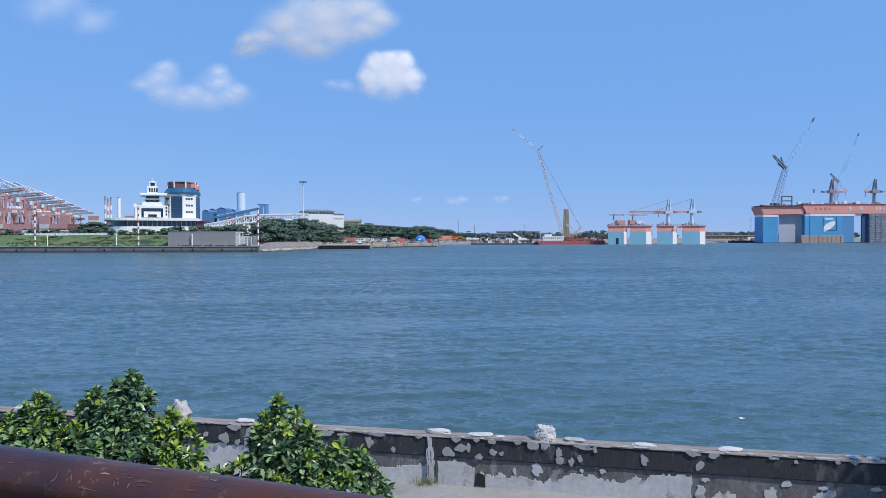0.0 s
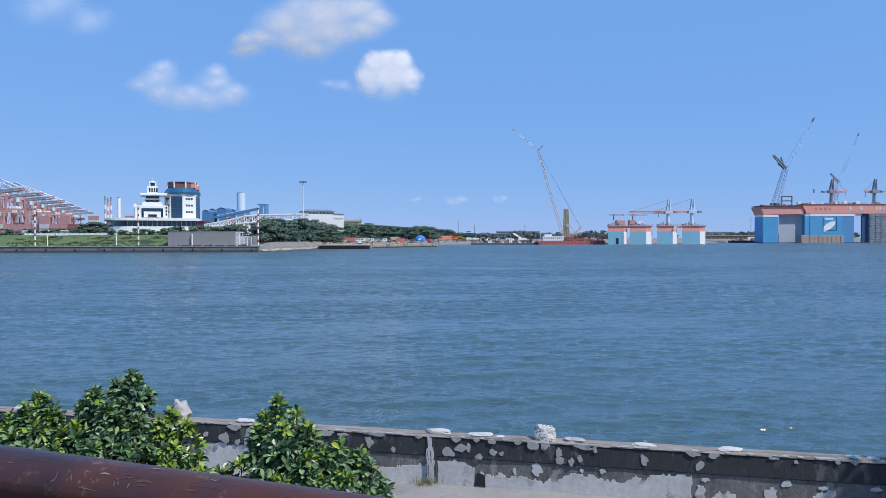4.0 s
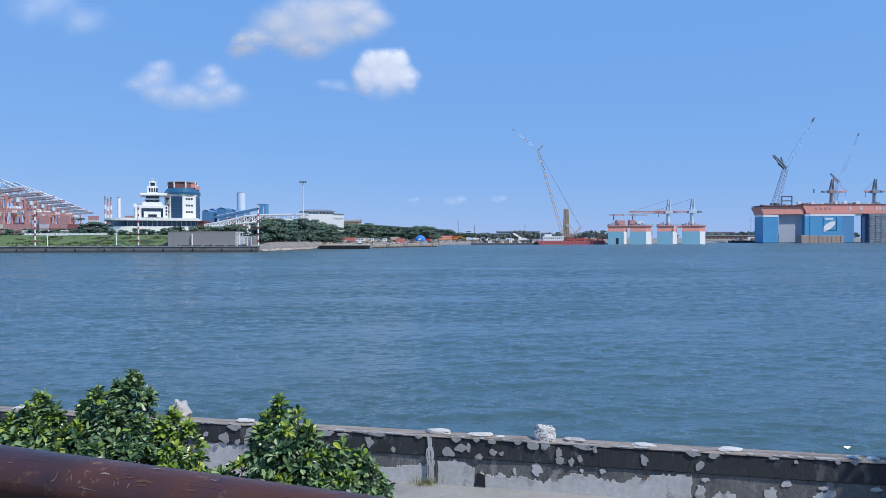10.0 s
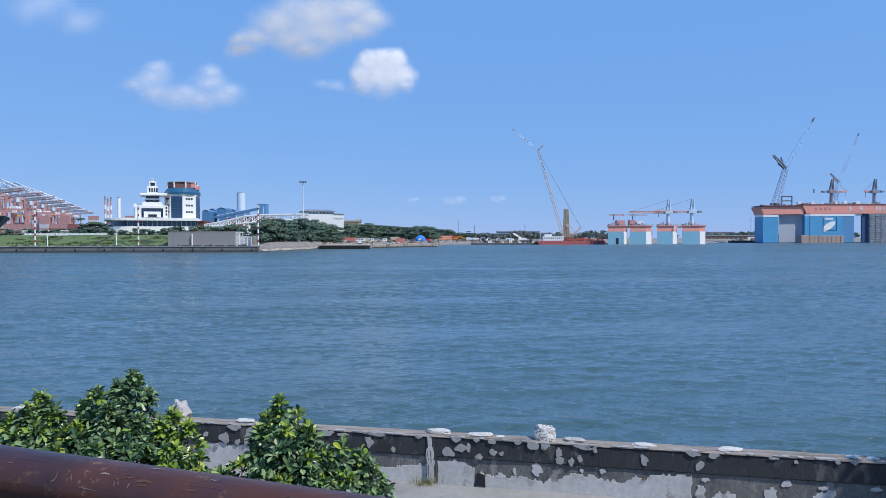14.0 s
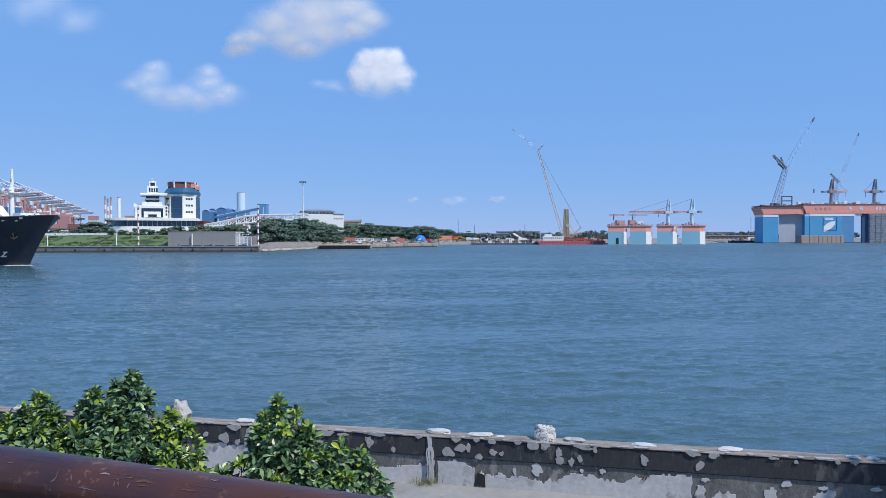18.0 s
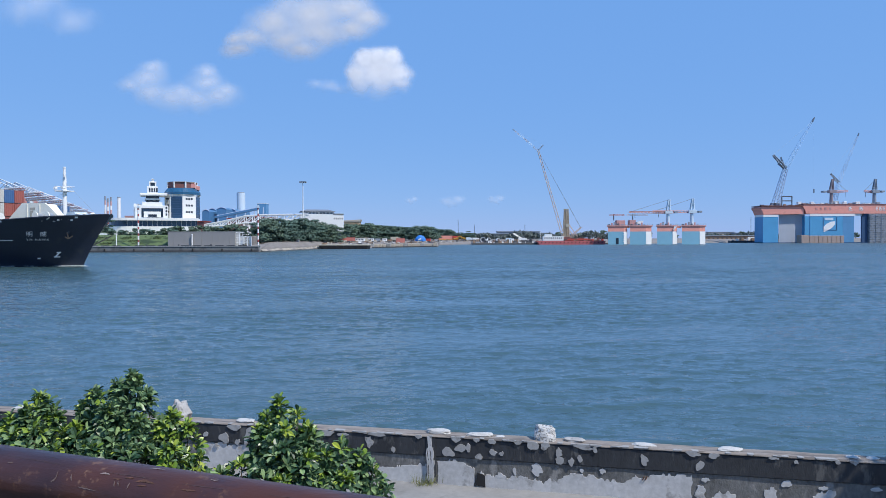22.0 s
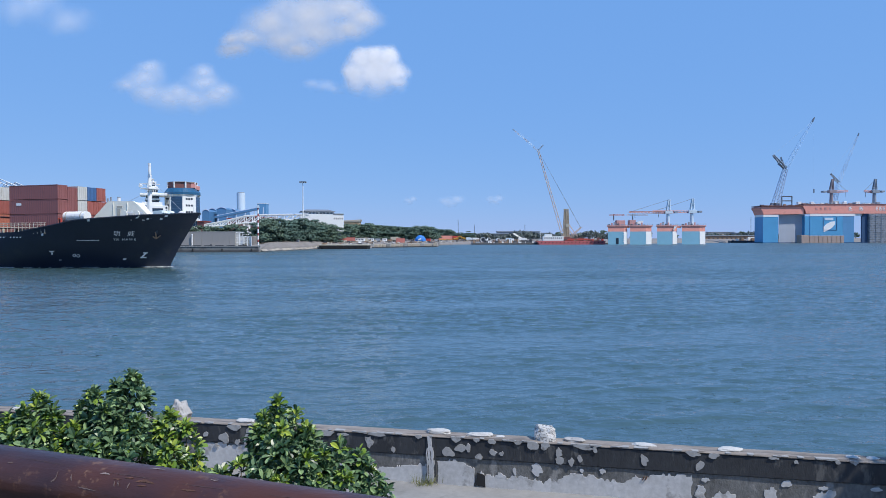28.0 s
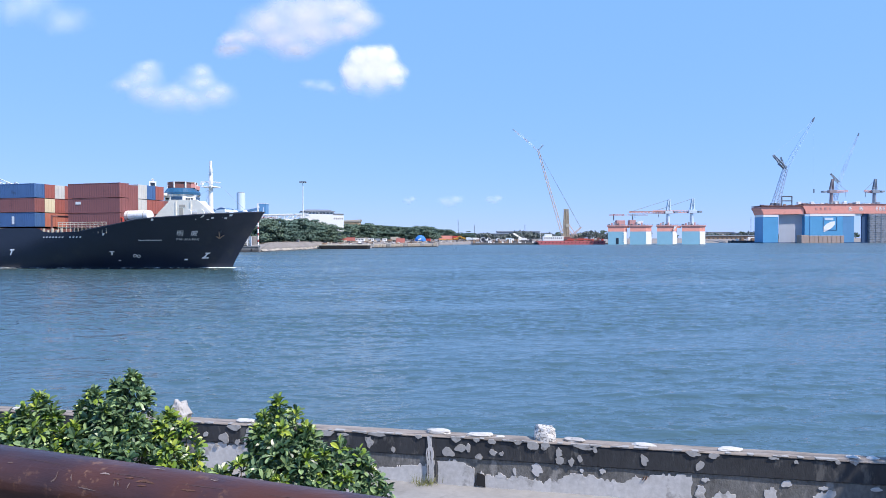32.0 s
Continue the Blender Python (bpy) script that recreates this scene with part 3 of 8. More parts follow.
def build_trees():
    lab = "dense dark green broadleaf tree by the shore"
    big = [[make_tree(16, 13, 13.0, 2.4, 34, 6200, 0.42, M["treeleaf"], 1, lab), False],
           [make_tree(14, 12, 11.0, 2.2, 30, 5200, 0.40, M["treeleaf2"], 2, lab), False],
           [make_tree(11, 10, 8.4, 1.6, 24, 3700, 0.38, M["treeleaf"], 3, lab), False],
           [make_tree(6, 5, 3.6, 0.9, 9, 800, 0.34, M["treeleaf"], 4, "low rounded dark green bush tree"), False],
           [make_tree(6, 5, 4.2, 1.4, 8, 700, 0.36, M["treeleaf2"], 5, "small olive-green tree behind the quay"), False],
           [make_tree(7.5, 6, 5.6, 1.8, 14, 1300, 0.4, M["treeleaf2"], 6, "spreading olive-green tree behind the grey hall"), False]]
    rng = random.Random(5)
    s = []
    # the dense grove behind the sandy shore
    for u, back, k in ((466, 24, 1), (476, 26, 1), (488, 24, 0), (500, 30, 0), (512, 26, 0), (524, 32, 0), (536, 26, 0), (547, 30, 0), (558, 26, 0),
                       (570, 28, 1), (582, 26, 1), (594, 30, 1), (606, 34, 2), (545, 44, 0), (518, 46, 0), (575, 50, 1), (600, 60, 1)):
        d = float(np.interp(u, [457, 501, 560, 650], [316, 345, 400, 430])) + back
        s.append(((u - 784) / 1230 * d, d, 4.4, k))
    for i in range(26):
        u = 462 + 140 * i / 25
        d = float(np.interp(u, [457, 501, 560, 650], [316, 345, 400, 430])) + 17 + rng.uniform(0, 4)
        s.append(((u - 784) / 1230 * d, d, 3.6, (3, 4, 3)[i % 3]))
    for x, y, k in ((-93, 345, 2), (-97, 347, 4), (-90, 349, 2), (-102, 345, 4)):
        s.append((x, y, 5.0, k))
    # the belt that runs back along the shore
    for i in range(64):
        u = 592 + 244 * ((i * 0.618) % 1.0)
        y = float(np.interp(u, [592, 640, 700, 760, 776, 800, 836], [470, 490, 530, 560, 740, 760, 770])) + (i % 3) * 9 + rng.uniform(0, 6)
        s.append(((u - 784) / 1230 * y, y, 4.4, (1, 0, 1, 2)[i % 4] if u < 800 else 2))
    # hedge trees along the top of the grass bank and before the buildings
    for i in range(54):
        x = -330 + 210 * i / 53 + rng.uniform(-1.5, 1.5)
        s.append((x, 335 + rng.uniform(0, 8), 7.7, (3, 4, 3, 3)[i % 4]))
    for i in range(16):
        x = -139 + 44 * i / 15 + rng.uniform(-1, 1)
        s.append((x, 341 + rng.uniform(0, 6), 7.1, (3, 4)[i % 2]))

    for x, y in ((-120, 338), (-114.5, 340), (-109, 337), (-104, 339.5), (-99, 338), (-131, 341)):
        s.append((x, y, 7.1, 5))
    for i in range(10):
        s.append((-185 + i * 5.2 + rng.uniform(-1, 1), 352 + rng.uniform(0, 6), 7.7, 4))
    for px, d in ((-178, 350), (-173, 352), (-300, 352), (-282, 350), (-262, 354)):
        s.append((px, d, 7.8, 2))
    # far trees on the low shore
    for i in range(16):
        s.append((175 + i * 33 + rng.uniform(-9, 9), 1010 + rng.uniform(0, 60), 4.8, (1, 2)[i % 2]))
    plant(big, s)


build_trees()


# ---- the far shore, from the container port to the shipyard ----
def striped_pole(x, y, z0, z1):
    t = thing("striped_pole", (x, y, z0), label="tall red and white striped marker pole on the quay", category="pole", group="striped quay poles")
    z = 0.0
    while z < z1 - z0 - 3.0:
        for high, m in ((1.75, "white"), (1.15, "bandred")):
            part("band", bar(bmesh.new(), (0, 0, z), (0, 0, z + high - 0.004), 0.34, 10), M[m], t)
            z += high
    part("band", bar(bmesh.new(), (0, 0, z), (0, 0, z1 - z0 - 0.004), 0.30, 10), M["white"], t)
    part("lamp_box", B(-0.55, 0.55, -0.45, 0.45, z1 - z0 - 1.3, z1 - z0 - 0.3, 0.08), M["skywhite"], t)
    part("base", B(-0.7, 0.7, -0.7, 0.7, 0.0, 0.35, 0.05), M["concrete"], t)
    part("cap", bar(bmesh.new(), (0, 0, z1 - z0), (0, 0, z1 - z0 + 0.5), 0.18, 8), M["darksteel"], t)


def light_post(x, y, z0, z1):
    t = thing("light_post", (x, y, z0), label="short white light post on the quay edge", category="light post", group="quay light posts")
    part("post", bar(bmesh.new(), (0, 0, 0), (0, 0, z1 - z0), 0.24, 8), M["white"], t)
    part("lamp_head", bar(bmesh.new(), (0, 0, z1 - z0), (0, 0, z1 - z0 + 0.35), 0.38, 8), M["white"], t)
    part("foot", bar(bmesh.new(), (0, 0, 0), (0, 0, 0.2), 0.4, 8), M["concrete"], t)


def sts_crane(x, y, s, flip, label):
    """A ship-to-shore gantry crane; s scales it."""
    t = thing("gantry_crane", (x, y, 5.0), -38, label=label, category="crane", group="container gantry cranes")
    f = -1 if flip else 1
    g, hgt = 11 * s, 36 * s
    for k, (lx, ly) in enumerate(((-g, -9 * s), (g, -9 * s), (-g, 9 * s), (g, 9 * s))):
        part("leg", B(lx - 0.6 * s, lx + 0.6 * s, ly - 0.6 * s, ly + 0.6 * s, 0, hgt), M["legred"], t)
    for ly in (-9 * s, 9 * s):
        part("portal_beam", B(-g, g, ly - 0.55 * s, ly + 0.55 * s, 14 * s, 15.5 * s), M["craneorange"], t)
        part("brace", bars([((-g, ly, 15.5 * s), (0, ly, hgt)), ((g, ly, 15.5 * s), (0, ly, hgt))], 0.32 * s), M["craneorange"], t)
    for lx in (-g, g):
        part("cross_beam", B(lx - 0.5 * s, lx + 0.5 * s, -9 * s, 9 * s, hgt - 1.4 * s, hgt), M["craneorange"], t)
        part("end_brace", bars([((lx, -9 * s, 1.5), (lx, 9 * s, 14 * s)), ((lx, 9 * s, 1.5), (lx, -9 * s, 14 * s))], 0.22 * s, 4), M["legred"], t)
    for ly in (-2.5 * s, 2.5 * s):
        part("girder", lattice((-f * 34 * s, ly, hgt + 1.3 * s), (f * 62 * s, ly, hgt + 1.3 * s), 2.1 * s, 1.8 * s, 30, 0.26 * s), M["white" if ly < 0 else "craneorange"], t, "boom girder of laced steel")
    top = (f * 9 * s, hgt + 13 * s)
    for ly in (-3 * s, 3 * s):
        part("a_frame", lattice((-f * g * 0.4, ly, hgt + 2 * s), (top[0], ly, top[1]), 1.3 * s, 0.8 * s, 12, 0.2 * s), M["white"], t)
        part("a_frame_leg", bars([((f * g, ly, hgt), (top[0], ly, top[1]))], 0.42 * s), M["white"], t)
        part("forestay", bars([((top[0], ly, top[1]), (f * 36 * s, ly, hgt + 2 * s)), ((top[0], ly, top[1]), (f * 58 * s, ly, hgt + 2 * s))], 0.42 * s), M["white"], t)
        part("backstay", bars([((top[0], ly, top[1]), (-f * 30 * s, ly, hgt + 2 * s))], 0.28 * s), M["white"], t)
    part("stay_link", bars([((f * 24 * s, -3 * s, hgt + 7.3 * s), (f * 24 * s, 3 * s, hgt + 7.3 * s)), ((f * 24 * s, 0, hgt + 7.3 * s), (f * 24 * s, 0, hgt + 2 * s))], 0.22 * s, 4), M["white"], t)
    part("machine_house", B(-f * 26 * s - 6 * s, -f * 26 * s + 6 * s, -4 * s, 4 * s, hgt + 2.3 * s, hgt + 8 * s, 0.2), M["white"], t)
    part("cab", B(f * 20 * s - 2 * s, f * 20 * s + 2 * s, -2 * s, 2 * s, hgt - 4 * s, hgt - 0.21, 0.1), M["skywhite"], t)
    part("stair_tower", lattice((g * 0.9, -8 * s, 0), (g * 0.9, -8 * s, hgt), 1.6 * s, 1.6 * s, 16, 0.16 * s, up=(1, 0, 0)), M["steel"], t)
    part("spreader", B(f * 20 * s - 3 * s, f * 20 * s + 3 * s, -1.2 * s, 1.2 * s, hgt - 16 * s, hgt - 14.8 * s), M["yellow"], t)
    part("hoist_rope", bars([((f * 20 * s + q * s, 0, hgt - 14.8 * s), (f * 20 * s + q * s, 0, hgt - 4 * s)) for q in (-1.6, 1.6)], 0.1 * s, 3), M["steel"], t)
    part("bogie", B(-g - 4 * s, g + 4 * s, -10.5 * s, -8 * s, -0.2, 1.6 * s), M["darksteel"], t)
    return t


# Reds dulled: haze over the channel is mixed into these paints.
CONT_COLOURS = [(0.35, 0.11, 0.088), (0.45, 0.16, 0.11), (0.06, 0.14, 0.30), (0.55, 0.55, 0.52), (0.25, 0.095, 0.09), (0.08, 0.22, 0.2), (0.5, 0.24, 0.05)]
for i, c in enumerate(CONT_COLOURS):
    M["cont%d" % i] = mat("container_paint", c, 0.14, 0.4, 0.55, bump=0.0, stain=tuple(v * 0.6 for v in c), stain_scale=0.5, stain_cut=0.62)


def corrugated(L, W, Hh):
    """A container's shell with ribbed sides, corner posts and rails, one mesh."""
    bm = bmesh.new()
    n = int(L / 0.55)
    for sy in (-1, 1):
        y0, y1 = sy * W / 2, sy * (W / 2 - 0.036)
        pts = []
        for i in range(n * 2 + 1):
            x = -L / 2 + L * i / (n * 2)
            pts.append((x, y0 if i % 2 else y1))
        lo = [bm.verts.new((x, y, 0.12)) for x, y in pts]
        hi = [bm.verts.new((x, y, Hh - 0.1)) for x, y in pts]
        for i in range(len(pts) - 1):
            bm.faces.new((lo[i], lo[i + 1], hi[i + 1], hi[i]))
        for z0, z1 in ((0, 0.14), (Hh - 0.12, Hh)):
            box(bm, -L / 2, L / 2, min(y0, y1) - 0.01, max(y0, y1) + 0.01, z0, z1)
    for sx in (-1, 1):
        xe = sx * L / 2
        a, b = sorted((xe, xe - sx * 0.1))
        box(bm, a, b, -W / 2 + 0.05, W / 2 - 0.05, 0.1, Hh - 0.1)
        for sy in (-1, 1):
            ya, yb = sorted((sy * W / 2, sy * (W / 2 - 0.16)))
            xa, xb = sorted((xe + sx * 0.02, xe - sx * 0.16))
            box(bm, xa, xb, ya - 0.01, yb + 0.01, 0, Hh)
        for yb in (-0.75, -0.35, 0.35, 0.75):
            bar(bm, (xe + sx * 0.05, yb, 0.15), (xe + sx * 0.05, yb, Hh - 0.15), 0.035, 4)
    box(bm, -L / 2, L / 2, -W / 2 + 0.02, W / 2 - 0.02, Hh - 0.09, Hh - 0.02)
    box(bm, -L / 2, L / 2, -W / 2 + 0.02, W / 2 - 0.02, 0.02, 0.1)
    return bm


# Port container paints, paled: distance haze is put into the colours.
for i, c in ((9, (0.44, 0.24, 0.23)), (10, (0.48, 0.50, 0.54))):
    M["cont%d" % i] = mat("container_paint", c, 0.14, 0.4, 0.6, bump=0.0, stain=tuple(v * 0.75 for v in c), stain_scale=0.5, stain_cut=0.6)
CONT_MESH = {}


def container_mesh(L, colour):
    key = (L, colour)
    if key not in CONT_MESH:
        CONT_MESH[key] = mesh_from("container", corrugated(L, 2.38, 2.80), M["cont%d" % colour])
    return CONT_MESH[key]


def yard_container(x, y, z, rz, L, colour, label):
    ob = new("container", container_mesh(L, colour))
    ob.matrix_basis = pose(x, y, z, 0, 0, rz)
    return tagged(ob, label, "container", "yard containers")


def build_port():
    lab = "red and white ship-to-shore gantry crane in the container port"
    for px, y in ((-22, 540), (14, 590), (38, 640), (60, 700), (80, 765), (97, 835), (112, 910), (125, 990)):
        x, s, fl = (px - 784) / 1230 * y, 1.0, False
        sts_crane(x, y, s, fl, lab)
    rng = random.Random(11)
    names = ("stacked red-brown shipping container", "stacked orange-red shipping container", "stacked blue shipping container", "stacked white shipping container", "stacked brown shipping container", "stacked green shipping container", "stacked orange shipping container", "", "", "stacked pink-red shipping container with haze in its colour", "stacked pale grey shipping container")
    for i in range(17):
        for tier in range(rng.choice((4, 5, 6, 5))):
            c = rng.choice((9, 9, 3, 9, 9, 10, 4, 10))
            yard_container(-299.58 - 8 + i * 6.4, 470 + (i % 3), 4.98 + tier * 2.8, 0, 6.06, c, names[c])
    for i in range(7):
        for tier in range(3 if i < 4 else 2):
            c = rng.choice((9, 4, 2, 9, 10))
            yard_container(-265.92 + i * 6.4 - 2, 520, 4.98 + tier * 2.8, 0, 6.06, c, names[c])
    # chimneys of the power station
    for px, top, r in ((187, 346, 1.15), (191.5, 350, 1.0), (197, 348, 1.15)):
        x = (px - 784) / 1230 * 900
        t = thing("chimney", (x, 900, 5), label="slim red and white banded power station chimney", category="chimney", group="power station chimneys")
        z = (424 - top) / 1230 * 900
        for k in range(10):
            part("band", bar(bmesh.new(), (0, 0, z * k / 10), (0, 0, z * (k + 1) / 10 - 0.01), r * (1.25 - 0.03 * k), 12), M["steel"] if k == 9 else M["white"] if k % 2 or k < 6 else M["bandfaded"], t)
    t = thing("chimney", (-419.27, 900, 5), label="plain white round chimney", category="chimney", group="power station chimneys")
    part("shaft", bar(bmesh.new(), (0, 0, 0), (0, 0, 55), 2.4, 14, 2.1), M["white"], t)
    part("rim", bar(bmesh.new(), (0, 0, 55), (0, 0, 55.73), 2.4, 14), M["steel"], t)
    # low white sheds behind the hedge
    for x0, x1 in ((-211.77, -194.6), (-190.93, -174.05)):
        s = thing("shed", (0, 0, 0), label="long low white shed behind the hedge", category="shed", group="low sheds")
        part("wall", B(x0, x1, 352 if x0 < -205 else 358, 362 if x0 < -205 else 366, 7.6, 10.0, 0.05), M["white"], s)
        part("roof", B(x0 - 0.5, x1 + 0.5, 351 if x0 < -205 else 357, 363 if x0 < -205 else 367, 10.0, 10.5, 0.05), M["white"], s)
    for px in (62, 245, 457):
        striped_pole((px - 784) / 1230 * 311.5, 311.5, 2.75, 21)
    for px in (84, 206, 340):
        light_post((px - 784) / 1230 * 313.0, 313.0, 2.72, 7.86)


build_port()


def yard_gantry(x, y, h, w):
    t = thing("yard_gantry", (x, y, 5.0), label="red rail-mounted yard gantry over container rows, paled by painted haze", category="crane", group="yard gantries")
    for sx in (-1, 1):
        for sy in (-5, 5):
            part("leg", B(sx * w - 0.6, sx * w + 0.6, sy - 0.5, sy + 0.5, 0, h), M["craneorange"], t)
        part("sill", B(sx * w - 0.7, sx * w + 0.7, -6, 6, 0.3, 1.5), M["craneorange"], t)
        part("side_brace", bars([((sx * w, -5, 1.5), (sx * w, 5, h))], 0.3, 4), M["craneorange"], t)
    for sy in (-3, 3):
        part("beam", B(-w - 5, w + 5, sy - 0.5, sy + 0.5, h, h + 1.7), M["craneorange" if sy < 0 else "white"], t)
    part("trolley", B(-w * 0.3 - 2, -w * 0.3 + 2, -3.5, 3.5, h + 1.7, h + 3.6, 0.1), M["white"], t)
    part("cab", B(w * 0.2 - 1, w * 0.2 + 1, -1.2, 1.2, h - 2.6, h - 0.01, 0.1), M["skywhite"], t)


for gx, gy, gh, gw in ((-346.83, 540, 22, 9), (-340.55, 560, 24, 10), (-338.63, 585, 22, 9), (-337.24, 610, 21, 9), (-394.96, 700, 26, 12), (-427.46, 690, 30, 12)):
    yard_gantry(gx, gy, gh, gw)


def build_office():
    """The white ship-shaped harbour office with its octagonal tower; its own frame is turned towards the sun."""
    s = 0.305
    t = thing("harbour_office", (-156.71, 375, 7.0), 22.7, "white ship-shaped harbour office with a round blue-glass tower", "building")
    z = lambda py: (424.0 - py) * s + 5.8 - 7.0
    x = lambda px: (px - 270) * s * 0.9225
    # podium: lower storey, glass band, white canopy
    def oval(xa, xb, ya, yb):
        """A plan with a round bow at its seaward end."""
        mid, rad = (ya + yb) / 2, (yb - ya) / 2
        return [(xa + rad * 0.8 - rad * 0.8 * math.sin(math.pi * i / 12), mid + rad * math.cos(math.pi * i / 12)) for i in range(13)] + [(xb, ya), (xb, yb)]

    part("podium_wall", prism(bmesh.new(), oval(x(190), x(352), -3, 22), 0, z(401)), M["white"], t)
    part("podium_glass", prism(bmesh.new(), oval(x(193), x(350), -2.2, 21), z(401), z(391)), M["glass"], t, "dark blue glazed band")
    for k in range(15):
        xx = x(226) + k * (x(348) - x(226)) / 14
        part("mullion", B(xx - 0.07, xx + 0.07, -2.35, -2.21, z(401) + 0.01, z(391) - 0.01), M["white"], t)
    part("canopy", prism(bmesh.new(), oval(x(185), x(353), -5, 24), z(391), z(386.5)), M["white"], t, "long white canopy slab")
    # main block with dark window arch
    part("block", B(x(240), x(298), -1, 16, z(386), z(364), 0.1), M["white"], t)
    part("window_frame", B(x(251), x(289), -1.25, -1.02, z(385), z(369)), M["glassdark"], t)
    part("window_panel", B(x(255), x(285), -1.5, -1.26, z(384.8), z(375), 0.03), M["white"], t)
    part("doorway", B(x(263), x(278), -1.7, -1.51, z(384.5), z(380)), M["glassdark"], t)
    for k in range(9):
        xx = x(255) + k * (x(285) - x(255)) / 8
        part("window_pane", B(xx - 0.28, xx + 0.28, -1.33, -1.26, z(374), z(371)), M["glass"], t)
    for k in range(3):
        part("side_window", B(x(293.5), x(296.5), -1.06, -1.01, z(382 - k * 6), z(378 - k * 6)), M["glassdark"], t)
    part("side_block", B(x(237), x(251), 2, 14, z(386), z(361), 0.1), M["white"], t)
    for k in range(3):
        part("side_window", B(x(241), x(245), 1.9, 2.1, z(383 - k * 7), z(379 - k * 7)), M["glassdark"], t)
    part("upper_step", B(x(252), x(288), 0, 14, z(364), z(358), 0.1), M["white"], t)
    part("bridge_glass", B(x(259), x(282), 0.6, 12, z(358), z(347)), M["glassdark"], t)
    part("bridge_band", B(x(257), x(284), 0.3, 12.3, z(354.5), z(351.5), 0.05), M["white"], t)
    part("bridge_wing", B(x(248), x(297), -1.5, 13, z(347), z(342.5), 0.3), M["white"], t, "white overhanging bridge wing slab")
    part("lantern_storey", B(x(261), x(280), 2, 10, z(342.5), z(330), 0.1), M["white"], t)
    for k in range(4):
        xx = x(264.2) + k * 1.2
        part("lantern_pane", B(xx, xx + 0.8, 1.85, 2.05, z(340), z(333)), M["glassdark"], t)
    part("mast_storey", B(x(264.5), x(277.5), 3, 9, z(330), z(321), 0.1), M["white"], t)
    part("mast_pane", B(x(267), x(275), 2.85, 3.05, z(328.5), z(323)), M["glassdark"], t)
    part("finial", bar(bmesh.new(), (x(271), 6, z(321)), (x(271), 6, z(315)), 1.0, 8, 0.4), M["white"], t)
    part("radar_ring", bars([((x(268), 6, z(318)), (x(274), 6, z(318))), ((x(268), 5, z(316.5)), (x(274), 5, z(316.5)))], 0.18), M["steel"], t)
    # octagonal tower
    cx, cy, r = x(325.5), 9.0, 32.0 * s * 0.95

    def octo(rad, turn=0.0):
        return [(cx + rad * math.cos(radians(turn + 45 * k)), cy + rad * math.sin(radians(turn + 45 * k))) for k in range(8)]

    part("tower_shaft", prism(bmesh.new(), octo(r), z(390), z(345)), M["white"], t)
    part("tower_cornice", prism(bmesh.new(), octo(r * 1.03), z(345), z(343)), M["white"], t)
    # glazed faces and window rows on the faces seen from the water
    for k, kind in ((4, "win"), (5, "glass"), (6, "win"), (7, "glass"), (0, "win"), (3, "glass")):
        a = radians(45 * k + 22.5)
        fx, fy = math.cos(a), math.sin(a)
        ap = r * math.cos(radians(22.5))
        wdt = r * math.sin(radians(22.5))
        base = Matrix.Translation((cx + fx * ap, cy + fy * ap, 0)) @ Matrix.Rotation(a + math.pi / 2, 4, "Z")
        if kind == "glass":
            part("glass_bay", B(-wdt * 0.86, wdt * 0.86, -0.12, 0.25, z(386), z(347)), M["glass"], t, at=base)
            for j in range(1, 9):
                part("transom", B(-wdt * 0.86, wdt * 0.86, -0.2, -0.125, z(386 - j * 4.3) - 0.07, z(386 - j * 4.3) + 0.07), M["navy"], t, at=base)
        else:
            for row in range(3):
                for c in range(3):
                    part("tower_window", B(-2.1 + c * 1.45, -1.05 + c * 1.45, -0.06, 0.2, z(376.5 - row * 11.7), z(373 - row * 11.7)), M["glassdark"], t, at=base)
    # blue glazed drum, then the red-brown crown with white fins
    for (ra, za), (rb, zb), m in (((1.04, 343), (1.04, 339), "tealglass"), ((1.04, 339), (0.86, 331.5), "tealglass")):
        bm = bmesh.new()
        seg = 24
        lo = [bm.verts.new((cx + r * ra * math.cos(6.2832 * i / seg), cy + r * ra * math.sin(6.2832 * i / seg), z(za))) for i in range(seg)]
        hi = [bm.verts.new((cx + r * rb * math.cos(6.2832 * i / seg), cy + r * rb * math.sin(6.2832 * i / seg), z(zb))) for i in range(seg)]
        for i in range(seg):
            j = (i + 1) % seg
            bm.faces.new((lo[i], lo[j], hi[j], hi[i]))
        bm.faces.new(hi)
        bm.faces.new(lo[::-1])
        part("glazed_drum", bm, M[m], t, "sloping blue-green glass drum")
    part("crown_drum", prism(bmesh.new(), octo(r * 0.82, 10), z(331.5), z(321)), M["brick"], t, "red-brown crown storey")
    part("crown_slab", prism(bmesh.new(), octo(r * 0.88, 10), z(321), z(319.8)), M["concrete"], t)
    for k in range(8):
        a = radians(10 + 45 * k)
        part("crown_fin", bar(bmesh.new(), (cx + r * 0.84 * math.cos(a), cy + r * 0.84 * math.sin(a), z(331)), (cx + r * 0.84 * math.cos(a), cy + r * 0.84 * math.sin(a), z(320)), 0.45, 6), M["white"], t)
    part("crown_wing", B(x(347), x(357.5), 5, 12, z(334), z(327), 0.1), M["crownpink"], t, "faded red projecting plant screen")
    part("crown_wing", B(x(340), x(349), 3, 8, z(331), z(323), 0.1), M["crownpink"], t)


